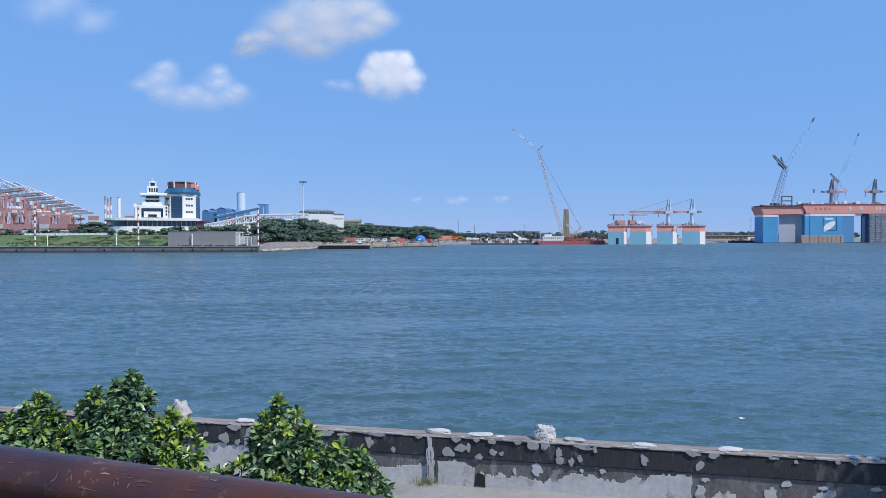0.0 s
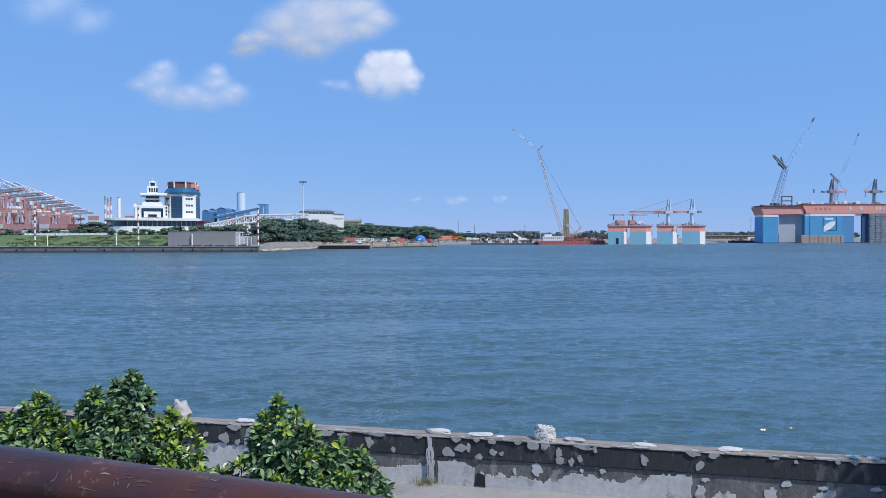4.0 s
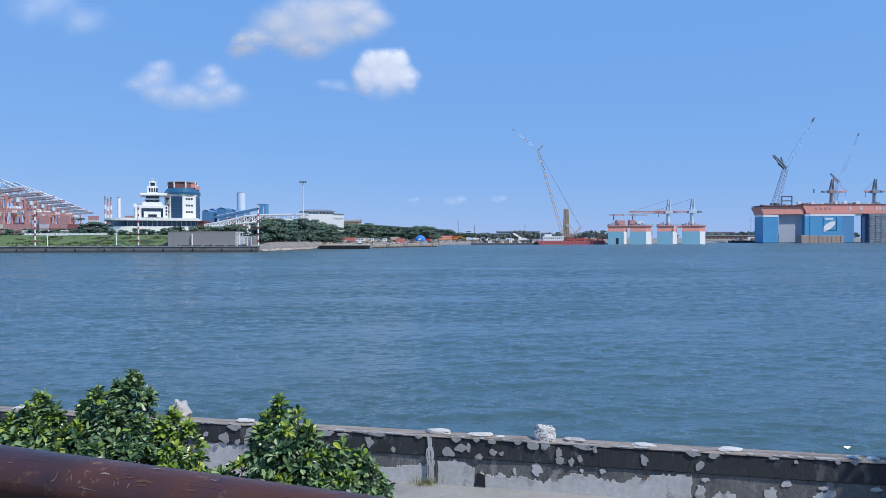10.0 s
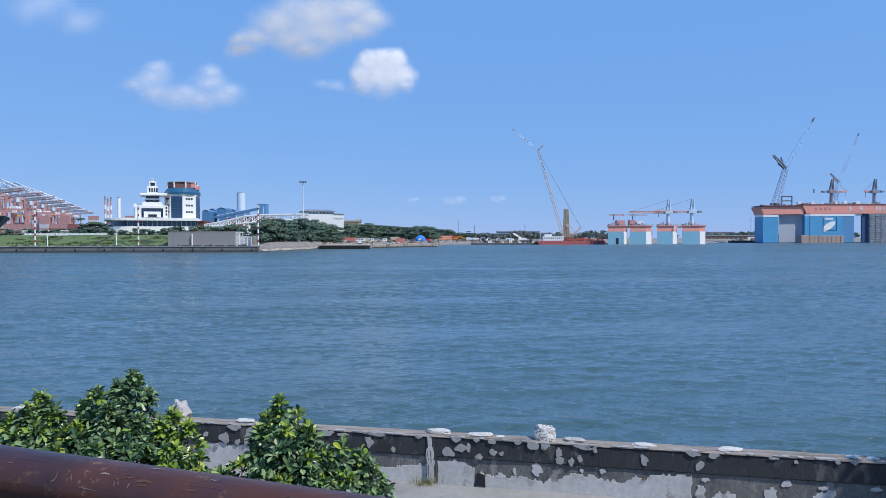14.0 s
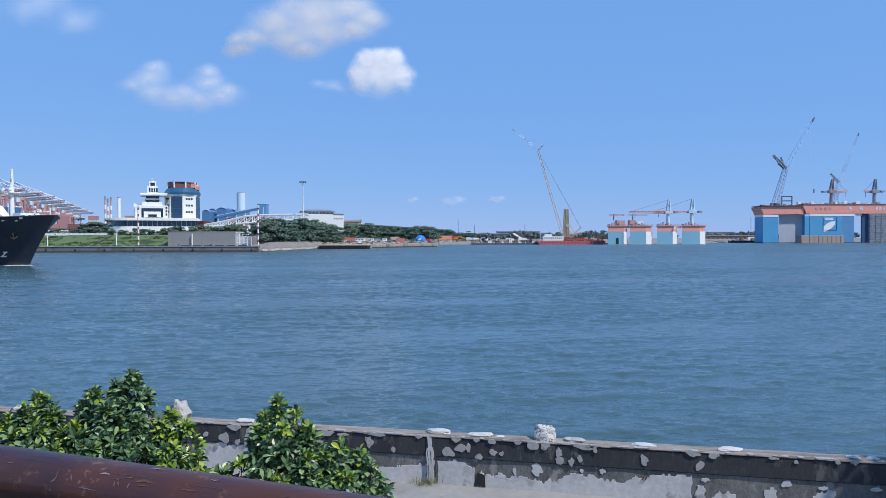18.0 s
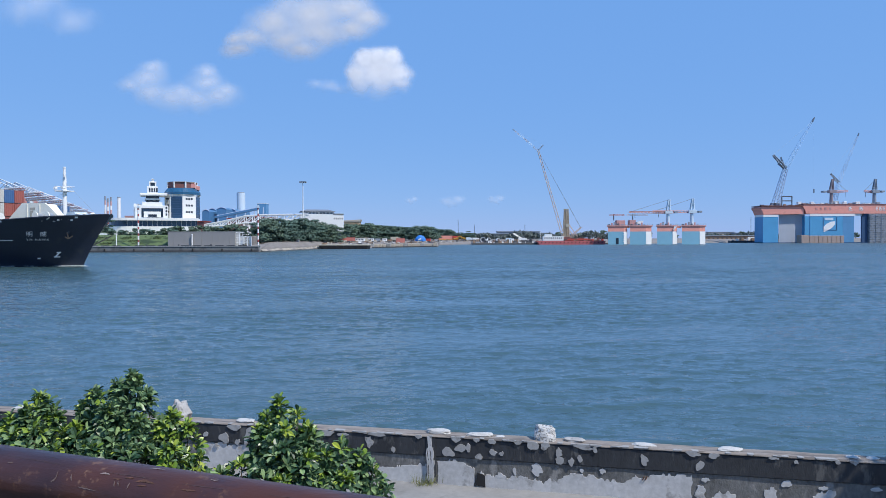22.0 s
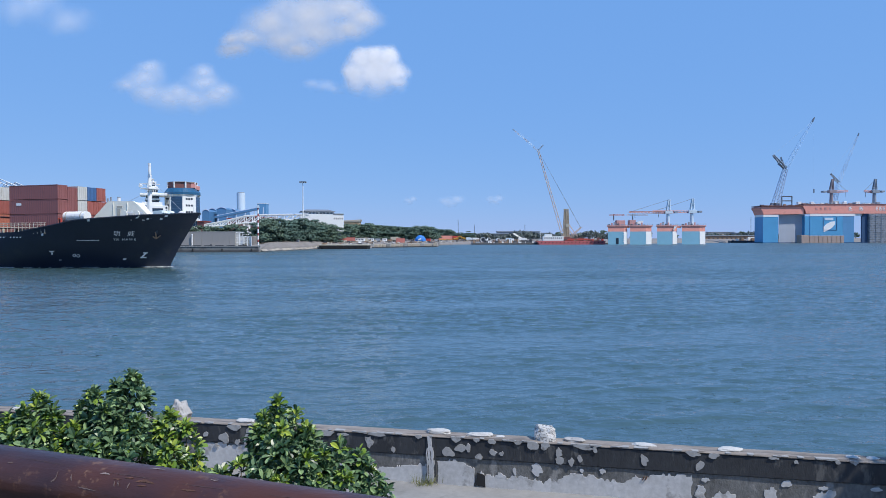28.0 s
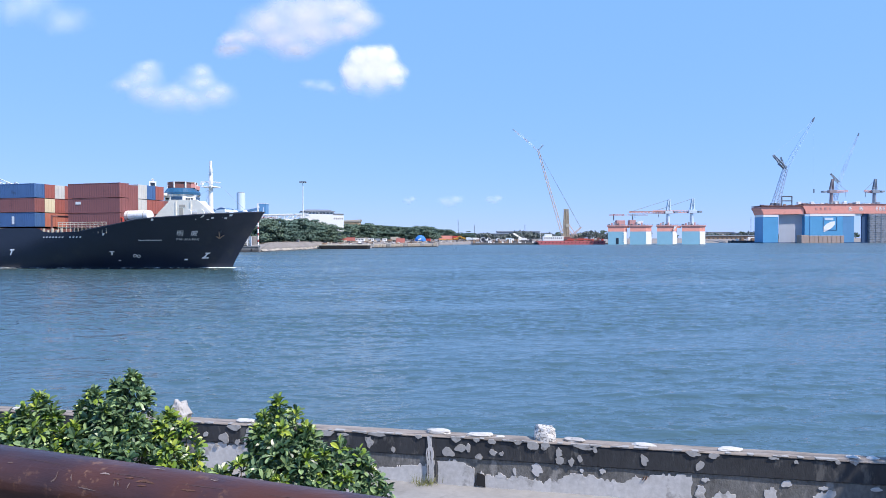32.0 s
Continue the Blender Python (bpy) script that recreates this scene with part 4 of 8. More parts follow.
def build_middle_shore():
    # grey hoarding block on the quay
    x0, x1 = -124.32, -93.94
    h = thing("site_hall", label="long plain grey clad hall on the quay", category="hall")
    n = 12
    for i in range(n):
        a, b = x0 + (x1 - x0) * i / n, x0 + (x1 - x0) * (i + 1) / n
        part("panel", B(a + 0.015, b - 0.015, 314, 314.1, 2.77, 9.16), M["greywall"], h)
    part("body", B(x0, x1, 314.12, 322, 2.5, 9.11, 0.05), M["greywall"], h)
    part("parapet", B(x0 - 0.1, x1 + 0.1, 313.9, 322.2, 9.16, 9.31), M["concrete"], h)
    g = thing("gate_frame", label="white steel frame gate beside the grey hall", category="gate")
    for px in (417, 423, 431, 438, 444):
        xx = (px - 784) / 1230 * 315
        part("post", B(xx - 0.22, xx + 0.22, 315, 315.5, 2.1, 9.0 if px < 430 else 7.2), M["white"], g)
    for k in range(9):
        xx = -94.0 + k * 0.78
        part("bar", bars([((xx, 315.2, 2.3), (xx, 315.2, 6.6 if k > 4 else 8.4))], 0.09, 4), M["white"], g)
    for zz in (4.2, 5.4, 6.4):
        part("cross_rail", bars([((-94.2, 315.2, zz), (-86.9, 315.2, zz))], 0.1, 4), M["white"], g)
    part("stair_string", bars([((-91.5, 314.9, 2.6), (-87.0, 314.9, 6.4)), ((-91.5, 314.9, 3.6), (-87.0, 314.9, 7.4))], 0.14, 4), M["white"], g)
    part("lintel", B(-94.24, -90.15, 315, 315.5, 8.6, 9.1), M["white"], g)
    part("rail", B(-90.4, -86.82, 315, 315.4, 6.8, 7.2), M["white"], g)
    part("panel", B(-90.43, -87.35, 316, 316.2, 2.1, 6.6), M["beige"], g)
    part("panel", B(-92.49, -90.95, 316, 316.2, 2.1, 7.4), M["white"], g)
    # the white inclined truss gallery
    t = thing("truss_gallery", label="white steel truss gallery that climbs and then runs level", category="conveyor")
    yb = 425.0
    pts_top = [(-145.81, 14.69), (-132.68, 17.13), (-121.63, 19.9), (-111.26, 20.59), (-82.58, 20.93)]
    pts_bot = [(-145.81, 13.66), (-132.68, 14.02), (-121.63, 15.75), (-111.26, 16.44), (-82.58, 18.17)]
    for yy in (yb, yb + 4.5):
        part("top_chord", bars([((a[0], yy, a[1]), (b[0], yy, b[1])) for a, b in zip(pts_top, pts_top[1:])], 0.45), M["white"], t)
        part("bottom_chord", bars([((a[0], yy, a[1]), (b[0], yy, b[1])) for a, b in zip(pts_bot, pts_bot[1:])], 0.45), M["white"], t)
        n = 13
        tp = lambda u: np.interp(u, [p[0] for p in pts_top], [p[1] for p in pts_top])
        bt = lambda u: np.interp(u, [p[0] for p in pts_bot], [p[1] for p in pts_bot])
        ux = [pts_top[0][0] + (pts_top[-1][0] - pts_top[0][0]) * i / n for i in range(n + 1)]
        for i in range(n):
            part("brace", bars([((ux[i], yy, float(bt(ux[i]))), (ux[i], yy, float(tp(ux[i])))), ((ux[i], yy, float(bt(ux[i]))), (ux[i + 1], yy, float(tp(ux[i + 1]))))], 0.3, 4), M["white"], t)
    part("deck", slab(bmesh.new(), [(p[0], p[1] - 0.2) for p in pts_bot] + [(p[0], p[1] - 0.05) for p in pts_bot[::-1]], yb, yb + 4.5), M["steel"], t)
    for px, pz in ((418, 398), (432, 395), (440, 394), (470, 391)):
        xx = (px - 784) / 1230 * 425
        part("pier", bars([((xx - 1.5, yb, 7.0), (xx, yb, 5.8 + (423.5 - pz) * 0.3455)), ((xx + 1.5, yb, 7.0), (xx, yb, 5.8 + (423.5 - pz) * 0.3455)), ((xx - 1.5, yb + 4.5, 7.0), (xx, yb + 4.5, 5.8 + (423.5 - pz) * 0.3455)), ((xx - 1, yb, 10.5), (xx + 1, yb, 10.5))], 0.42), M["white"], t)
    for pa, pb in ((418, 432), (432, 440), (440, 455), (455, 470)):
        xa, xb = (pa - 784) / 1230 * 425, (pb - 784) / 1230 * 425
        part("pier_brace", bars([((xa, yb, 8.0), (xb, yb, 14.0)), ((xb, yb, 8.0), (xa, yb, 14.0)), ((xa, yb + 4.5, 14.0), (xb, yb + 4.5, 14.0))], 0.26, 4), M["white"], t)
    # red sheds behind the truss
    for a, b, top in ((402, 432, 387), (432, 456, 384), (456, 482, 385), (346, 362, 392)):
        o = thing("shed", label="rust-red sheet metal shed behind the truss", category="shed", group="red sheds")
        part("wall", B((a - 784) / 1230 * 470, (b - 784) / 1230 * 470, 470, 482, 5, 5.8 + (423.5 - top) * 0.382, 0.1), M["brick"], o)
        part("roof", B((a - 785) / 1230 * 470, (b - 783) / 1230 * 470, 469, 483, 5.8 + (423.5 - top) * 0.382, 5.8 + (424.5 - top) * 0.382, 0.05), M["redpaint"], o)
    # blue domed stores and tank far behind
    for a, b, top, dd in ((358, 371, 371, 800), (369, 383, 369, 830), (384, 401, 367, 815), (399, 418, 369.5, 840)):
        o = thing("domed_store", label="large blue sheet-roofed arched store", category="store", group="blue stores")
        sc = dd / 1230
        xa, xb = (a - 784) * sc, (b - 784) * sc
        zt, zs = 5.8 + (423.5 - top) * sc, 5.8 + (423.5 - top - 5) * sc
        out = [(xa, 4)] + [(xa + (xb - xa) * i / 10, zs + (zt - zs) * math.sin(math.pi * (i / 10) * 0.8 + 0.314)) for i in range(11)] + [(xb, 4)]
        part("wall", slab(bmesh.new(), out, dd, dd + 60), M["slateblue"], o)
        part("roof_edge", bars([((p[0], dd - 0.3, p[1]), (q[0], dd - 0.3, q[1])) for p, q in zip(out[1:-2], out[2:-1])], 0.4, 5), M["boomgrey"], o)
    sc = 780 / 1230
    o = thing("conveyor_gallery", ((420 - 784) * sc, 780, 4.0), label="long blue sheet-clad conveyor gallery that climbs behind the truss", category="conveyor")
    zz = lambda py: 1.8 + (423.5 - py) * sc
    part("gallery", slab(bmesh.new(), [(-40 * sc, zz(383)), (36 * sc, zz(368)), (36 * sc, zz(371.5)), (-40 * sc, zz(386.5))], 0, 7), M["slateblue"], o)
    part("roof_ridge", bars([((-40 * sc, 3.5, zz(383)), (36 * sc, 3.5, zz(367)))], 0.8, 5), M["boomgrey"], o)
    for k in range(6):
        xx = (-34 + k * 16) * sc
        part("trestle", bars([((xx - 2, 1, 0), (xx, 1, zz(380 - k * 2.6))), ((xx + 2, 1, 0), (xx, 1, zz(380 - k * 2.6)))], 0.5, 5), M["boomgrey"], o)
    o = thing("tank_tower", (-261.22, 900, 4), label="tall pale cylindrical tower with a flat top", category="tower")
    part("shaft", bar(bmesh.new(), (0, 0, 0), (0, 0, 61.5), 5.3, 24), M["skywhite"], o)
    part("rim", bar(bmesh.new(), (0, 0, 61.5), (0, 0, 62.53), 4.2, 20), M["steel"], o)
    o = thing("blue_block", (-216.49, 830, 4), label="blue clad tower block behind the truss", category="building")
    part("wall", B(-5, 5.5, 0, 12, 0, 43.98, 0.2), M["dome"], o)
    part("parapet", B(-5.3, 5.8, -0.3, 12.3, 43.98, 44.65), M["skywhite"], o)
    # high-mast light
    o = thing("high_mast_light", (-84.51, 420, 4.75), label="tall white high-mast floodlight", category="street lamp")
    zt = 35.41
    part("mast", bar(bmesh.new(), (0, 0, 0), (0, 0, zt), 0.45, 10, 0.22), M["white"], o)
    part("ring", B(-2.0, 2.0, -1.2, 1.2, zt, zt + 0.35, 0.1), M["darksteel"], o)
    for k in range(8):
        a = k * math.pi / 4
        part("floodlight", B(math.cos(a) * 1.9 - 0.35, math.cos(a) * 1.9 + 0.35, math.sin(a) * 1.2 - 0.3, math.sin(a) * 1.2 + 0.3, zt - 0.4, zt - 0.01, 0.05), M["steel"], o)
    # white gabled building
    o = thing("warehouse", (-77.56, 450, 4.8), 14.0, label="white warehouse with a slate-grey hipped roof", category="building")
    s = 0.366
    x = lambda px: (px - 572) * s
    z = lambda py: (423.2 - py) * s + 0.8
    part("wall", B(x(534), x(608), 0, 22, 0, z(379), 0.1), M["white"], o)
    part("upper_wall", B(x(538), x(592), 2, 20, z(379), z(373.5), 0.1), M["white"], o)
    bm = bmesh.new()
    ra = [bm.verts.new(p) for p in ((x(532), -0.5, z(374)), (x(594), -0.5, z(374)), (x(594), 22, z(374)), (x(532), 22, z(374)), (x(545), 10, z(369.5)), (x(583), 10, z(369.5)))]
    for q in ((0, 1, 5, 4), (1, 2, 5), (2, 3, 4, 5), (3, 0, 4), (3, 2, 1, 0)):
        bm.faces.new([ra[i] for i in q])
    part("roof", bm, M["roof"], o)
    part("eaves", B(x(590), x(609), -0.4, 22.4, z(379), z(377.5)), M["concrete"], o)
    for k in range(8):
        part("window", B(x(542 + k * 6.2), x(545 + k * 6.2), 1.93, 2.05, z(378), z(375.5)), M["steel"], o)
    for k in range(5):
        part("window", B(x(590.5 + k * 3.5), x(592.5 + k * 3.5), -0.06, 0.05, z(388), z(385)), M["greywall"], o)
    o = thing("shed", (-68.49, 520, 4.75), label="tan shed with a pale roof among the trees", category="shed")
    part("wall", B(-5.5, 6, 0, 10, 0, 14.0, 0.1), M["shedtan"], o)
    part("roof", slab(bmesh.new(), [(-6, 14.0), (6.5, 14.0), (6.9, 15.6), (-6, 14.8)], -0.5, 10.5), M["beige"], o)
    for k in range(3):
        part("door", B(-4.6 + k * 3.6, -2.4 + k * 3.6, -0.05, 0.05, 9.5, 12.6), M["rustsheet"], o)


build_office()
build_middle_shore()


# ---- yard clutter, barges and cranes on the far shore ----
def luffing_crane(bx, by, z0, knee, tip, w, body_mat, mast_mat, jib_mat, label, stays=()):
    """A lattice boom from its foot to the knee and a jib from there to the tip, in x and z about the foot."""
    t = thing("lattice_crane", (bx, by, z0), label=label, category="crane", group="lattice boom cranes")
    k, q = Vector((knee[0], 0, knee[1])), Vector((tip[0], 0, tip[1]))
    part("boom", lattice((0, 0, 1.5), k, w, w * 0.6, 18, w * 0.062), mast_mat, t)
    n = 5
    for i in range(n):
        a, b = k + (q - k) * i / n, k + (q - k) * (i + 1) / n
        part("jib", lattice(a, b, w * (0.75 - 0.1 * i), w * (0.65 - 0.1 * i), 4, w * 0.026), jib_mat[i % len(jib_mat)], t)
    part("jib_head", bar(bmesh.new(), q, q + (q - k).normalized() * w * 0.8, w * 0.2, 6, w * 0.1), M["steelblue"], t)
    strut = k + Vector((w * 2.2 if tip[0] < knee[0] else -w * 2.2, 0, w * 2.4))
    part("jib_strut", lattice(k, strut, w * 0.5, w * 0.25, 6, w * 0.07), M["steel"], t)
    part("jib_stay", bars([(strut, q)], w * 0.014, 4), M["skywhite"], t)
    for s in stays:
        part("stay", bars([(k, Vector((s[0], 0.8, s[1]))), (k, Vector((s[0], -0.8, s[1])))], w * 0.05, 4), M["steel"], t)
    return t


def knuckle_crane(x, y, z, h, arm, direction, label, paint="skywhite"):
    t = thing("dock_crane", (x, y, z), label=label, category="crane", group="dock cranes")
    part("pedestal", bar(bmesh.new(), (0, 0, 0), (0, 0, h * 0.45), h * 0.075, 10, h * 0.06), M[paint], t)
    part("slewing_house", B(-h * 0.13, h * 0.16, -h * 0.1, h * 0.1, h * 0.45, h * 0.56, 0.1), M[paint], t)
    part("a_frame", bars([((-h * 0.05, -h * 0.05, h * 0.58), (0.02 * h, -h * 0.02, h)), ((h * 0.07, -h * 0.05, h * 0.58), (h * 0.06, -h * 0.02, h)), ((-h * 0.05, h * 0.05, h * 0.58), (h * 0.02, h * 0.02, h)), ((h * 0.07, h * 0.05, h * 0.58), (h * 0.06, h * 0.02, h)), ((-h * 0.02, 0, h * 0.72), (h * 0.07, 0, h * 0.8)), ((h * 0.07, 0, h * 0.82), (0, 0, h * 0.92)), ((-h * 0.02, 0, h * 0.97), (h * 0.1, 0, h * 0.97))], h * 0.024), M[paint], t)
    e = direction * arm
    part("arm", lattice((direction * h * 0.1, 0, h * 0.5), (e, 0, h * 0.52), h * 0.07, h * 0.05, 10, h * 0.012), M["craneorange"], t, "pale red lattice arm")
    part("stay", bars([((h * 0.06, 0, h), (e * 0.9, 0, h * 0.56))], h * 0.008, 4), M["steel"], t)
    part("counterweight", B(-direction * h * 0.3 - h * 0.06, -direction * h * 0.3 + h * 0.06, -h * 0.1, h * 0.1, h * 0.47, h * 0.54, 0.1), M["steel"], t)
    part("hook_line", bars([((e * 0.85, 0, h * 0.5), (e * 0.85, 0, h * 0.3))], h * 0.008, 4), M["darksteel"], t)
    return t


def vehicle(x, y, z, L, W, Hh, m, label, name="truck"):
    t = thing(name, (x, y, z), random.uniform(-8, 8), label, name.replace("_", " "), "yard vehicles")
    part("body", B(-L / 2, L * 0.28, -W / 2, W / 2, 0.9, Hh, 0.08), m, t)
    part("cab", B(L * 0.3, L / 2, -W / 2, W / 2, 0.7, Hh * 0.85, 0.15), M["white"], t)
    part("windscreen", B(L / 2 - 0.05, L / 2 + 0.03, -W * 0.42, W * 0.42, Hh * 0.5, Hh * 0.78), M["glassdark"], t)
    part("chassis", B(-L / 2, L / 2, -W * 0.4, W * 0.4, 0.6, 0.88), M["darksteel"], t)
    for wx in (-L * 0.36, -L * 0.2, L * 0.38):
        for wy in (-W / 2, W / 2):
            part("wheel", bar(bmesh.new(), (wx, wy - 0.15, 0.5), (wx, wy + 0.15, 0.5), 0.5, 10), M["rubber"], t)


def excavator(x, y, z, rz):
    t = thing("excavator", (x, y, z), rz, "yellow tracked excavator on the shore", "excavator", "excavators")
    for sy in (-1.2, 1.2):
        part("track", B(-2.2, 2.2, sy - 0.35, sy + 0.35, 0, 0.9, 0.2), M["rubber"], t)
    part("house", B(-2.2, 1.2, -1.3, 1.3, 1.1, 2.4, 0.15), M["yellow"], t)
    part("cab", B(0.3, 1.8, -1.3, -0.2, 1.1, 3.0, 0.1), M["yellow"], t)
    part("window", B(1.78, 1.83, -1.2, -0.3, 1.8, 2.8), M["glassdark"], t)
    part("boom", bars([((1.2, 0, 1.8), (4.0, 0, 4.6)), ((4.0, 0, 4.6), (6.2, 0, 3.6))], 0.28), M["yellow"], t)
    part("stick", bars([((6.2, 0, 3.6), (6.8, 0, 1.4))], 0.22), M["yellow"], t)
    part("bucket", B(6.2, 7.2, -0.6, 0.6, 0.5, 1.5, 0.2), M["darksteel"], t)


def build_yard():
    rng = random.Random(3)
    # dark barge and the stone-edged landing beyond it
    b = thing("barge", (-57.15, 404, 0), -6, "long low black barge moored at the shore", "barge")
    s = 0.3285
    out = [(-14.5, 2.0), (14.5, 2.0), (14.0, -0.4), (-12.5, -0.4)]
    part("hull", slab(bmesh.new(), out, -4, 4), M["rubber"], b)
    part("deck_edge", B(-14.6, 14.6, -4.1, 4.1, 2.0, 2.6, 0.05), M["beige"], b)
    for i in range(7):
        part("fender", B(-12 + i * 4 - 0.4, -12 + i * 4 + 0.4, -4.3, -4.0, 0.4, 1.7, 0.1), M["rubber"], b)
    part("winch", B(-13, -11, -1.5, 1.5, 2.6, 3.5, 0.1), M["rustsheet"], b)
    l = thing("landing", label="stone-faced landing with pale concrete slabs", category="jetty", kind="structure")
    for i in range(16):
        px0, px1 = 654 + i * 7.5, 654 + (i + 1) * 7.5 - rng.choice((0.2, 0.4, 1.6))
        d = 440 + i * 4.0
        part("block", B((px0 - 784) / 1230 * d, (px1 - 784) / 1230 * d, d, d + 9, -0.5, 2.5 + rng.uniform(-0.45, 0.3), 0.15), M["sand"] if i % 4 else M["concrete"], l)
        part("footing", B((px0 - 784) / 1230 * d, (px0 + 7.4 - 784) / 1230 * d, d - 0.3, d + 8, -0.6, 0.7), M["concretedark"], l)
    rb = bmesh.new()
    for i in range(260):
        t = rng.random()
        x = -85.61 + (-72.92 - -85.61) * t
        y = 322 + 84 * t + rng.uniform(-1.5, 3.5)
        r = rng.uniform(0.3, 0.9)
        ret = bmesh.ops.create_icosphere(rb, subdivisions=1, radius=r, matrix=Matrix.Translation((x, y, 0.3 + rng.uniform(-0.2, 0.9))))
        for v in ret["verts"]:
            v.co += Vector((rng.uniform(-1, 1), rng.uniform(-1, 1), rng.uniform(-1, 1))) * r * 0.25
    o = part("riprap", rb, M["beige"])
    tagged(o, "pale rubble stones along the shoreline", "stones", kind="stuff")
    o = thing("boulder", (-80.15, 383, ground_at(-82.52, 383) + 0.4), label="single white boulder on the bank", category="boulder")
    bm = bmesh.new()
    bmesh.ops.create_icosphere(bm, subdivisions=2, radius=1.2)
    for v in bm.verts:
        v.co *= 1 + 0.3 * noise.noise(v.co * 1.3)
    part("stone", bm, M["white"], o)
    # red, white and blue clutter in front of the tree belt
    for px, D0, w, h, m, lab in ((617, 446, 20, 3.9, "cabinred", "red site container"), (636, 450, 17, 3.2, "white", "white site cabin"), (645, 455, 12, 3.6, "beige", "pale site cabin"), (709, 500, 16, 4.7, "cabinred", "pale red steel tank box"),
                                 (668, 475, 9, 2.4, "steel", "grey skip"), (680, 482, 7, 3.0, "white", "white site cabin"), (690, 493, 8, 2.2, "rustsheet", "brown skip"), (756, 524, 12, 3.0, "redpaint", "red steel bin"), (603, 440, 6, 3.2, "craneorange", "pale red steel tank box"), (656, 464, 10, 2.8, "white", "white site cabin")):
        x = (px - 784) / 1230 * D0
        o = thing("site_cabin", (x, D0, ground_at(x, D0) + 0.15), rng.uniform(-6, 6), lab + " on the yard", "cabin", "site cabins")
        part("shell", B(-w * 0.2, w * 0.2, 0, 3, 0, h * 0.62, 0.06), M[m], o)
        part("roof", B(-w * 0.21, w * 0.21, -0.1, 3.1, h * 0.62, h * 0.67), M[m], o)
        for k in range(3 if m == "white" else 0):
            part("window", B(-w * 0.14 + k * w * 0.11, -w * 0.08 + k * w * 0.11, -0.05, 0.03, h * 0.28, h * 0.48), M["glassdark"], o)
        part("skid", B(-w * 0.2, w * 0.2, 0.1, 2.9, -0.25, 0), M["darksteel"], o)
    o = thing("tarpaulin_heap", (-17.11, 524, ground_at(-17.11, 524) - 0.3), label="heap under a bright blue tarpaulin", category="heap")
    bm = bmesh.new()
    bmesh.ops.create_icosphere(bm, subdivisions=3, radius=1)
    for v in bm.verts:
        v.co = Vector((v.co.x * 4.2, v.co.y * 2.6, max(v.co.z, 0) ** 0.8 * 4.8)) * (1 + 0.12 * noise.noise(v.co * 2.2))
    part("tarpaulin", bm, M["tarp"], o)
    part("white_sheet", bars([((-1.5, -2.6, 1.2), (0.8, -2.4, 2.2))], 0.5), M["white"], o)
    for px, L, m, lab, nm in ((788, 16, "orange", "long orange water barrier", "barrier"), (805, 6, "redpaint", "red water barrier", "barrier")):
        o = thing(nm, ((px - 784) / 1230 * 722, 722, ground_at((px - 784) / 1230 * 722, 722) - 0.05), label=lab + " on the yard", category="barrier", group="barriers")
        part("rail", B(-L * 0.5, L * 0.5, 0, 0.6, 0.7, 4.4, 0.1), M[m], o)
        part("foot", B(-L * 0.5, L * 0.5, -0.2, 0.8, 0, 0.69, 0.1), M["yellow"], o)
    excavator(12.88, 720, ground_at(12.88, 720) - 0.05, 20)
    excavator(22.37, 724, ground_at(22.37, 724) - 0.05, 160)
    for px, d, L, m, lab in ((830, 722, 6, "skywhite", "pale blue site truck"), (842, 715, 7, "white", "white box truck"), (700, 505, 7, "beige", "pale flatbed truck"), (925, 715, 9, "white", "white box truck"),
                             (902, 712, 8, "skywhite", "grey-white site truck"), (1330, 905, 9, "white", "white site truck")):
        vehicle((px - 784) / 1230 * d, d, ground_at((px - 784) / 1230 * d, d) - 0.03, L, 2.5, 3.3, M[m], lab + " parked on the yard")
    for px, py, r in ((855, 418, 2.5), (865.5, 418.5, 2.2), (882, 419, 2.0)):
        d = 706
        o = thing("pipe_section", ((px - 784) / 1230 * d, d, ground_at((px - 784) / 1230 * d, d) - 0.1), label="white-walled large pipe section seen end on", category="pipe", group="pipe sections")
        bm = bmesh.new()
        seg = 20
        rings = []
        for rr, yy in ((r, 0), (r, 7), (r * 0.8, 7), (r * 0.8, 0)):
            rings.append([bm.verts.new((rr * math.cos(6.2832 * i / seg), yy, r + rr * math.sin(6.2832 * i / seg))) for i in range(seg)])
        for a in range(4):
            for i in range(seg):
                j = (i + 1) % seg
                bm.faces.new((rings[a][i], rings[a][j], rings[(a + 1) % 4][j], rings[(a + 1) % 4][i]))
        part("shell", bm, M["white"], o)
        # Dark plug drawn for the shaded hollow inside the pipe.
        part("inner_core", bar(bmesh.new(), (0, 1.5, r), (0, 6.5, r), r * 0.79, 16), M["darksteel"], o)
    # mooring piles, drums and timber along the dark landing stage
    st = thing("landing_stage", label="dark low landing stage with tyres and stores", category="jetty", kind="structure")
    part("deck", B(28.41, 160.62, 672, 700, -0.5, 1.7, 0.1), M["concrete"], st)
    part("face", B(28.41, 160.62, 671.6, 672, -1, 1.3), M["concretedark"], st)
    for i in range(120):
        x = 29.63 + i * 1.06 + rng.uniform(-0.8, 0.8)
        k = rng.choice((0, 1, 2, 3))
        o = thing("drum" if k == 0 else "crate" if k < 3 else "pallet_stack", (x, 676 + rng.uniform(0, 10), 1.7), rng.uniform(-20, 20), ("rusty steel drum", "dark grey stacked steel crate", "white wrapped crate", "brown timber stack")[k] + " on the landing stage", ("drum", "crate", "crate", "timber")[k], "quay stores")
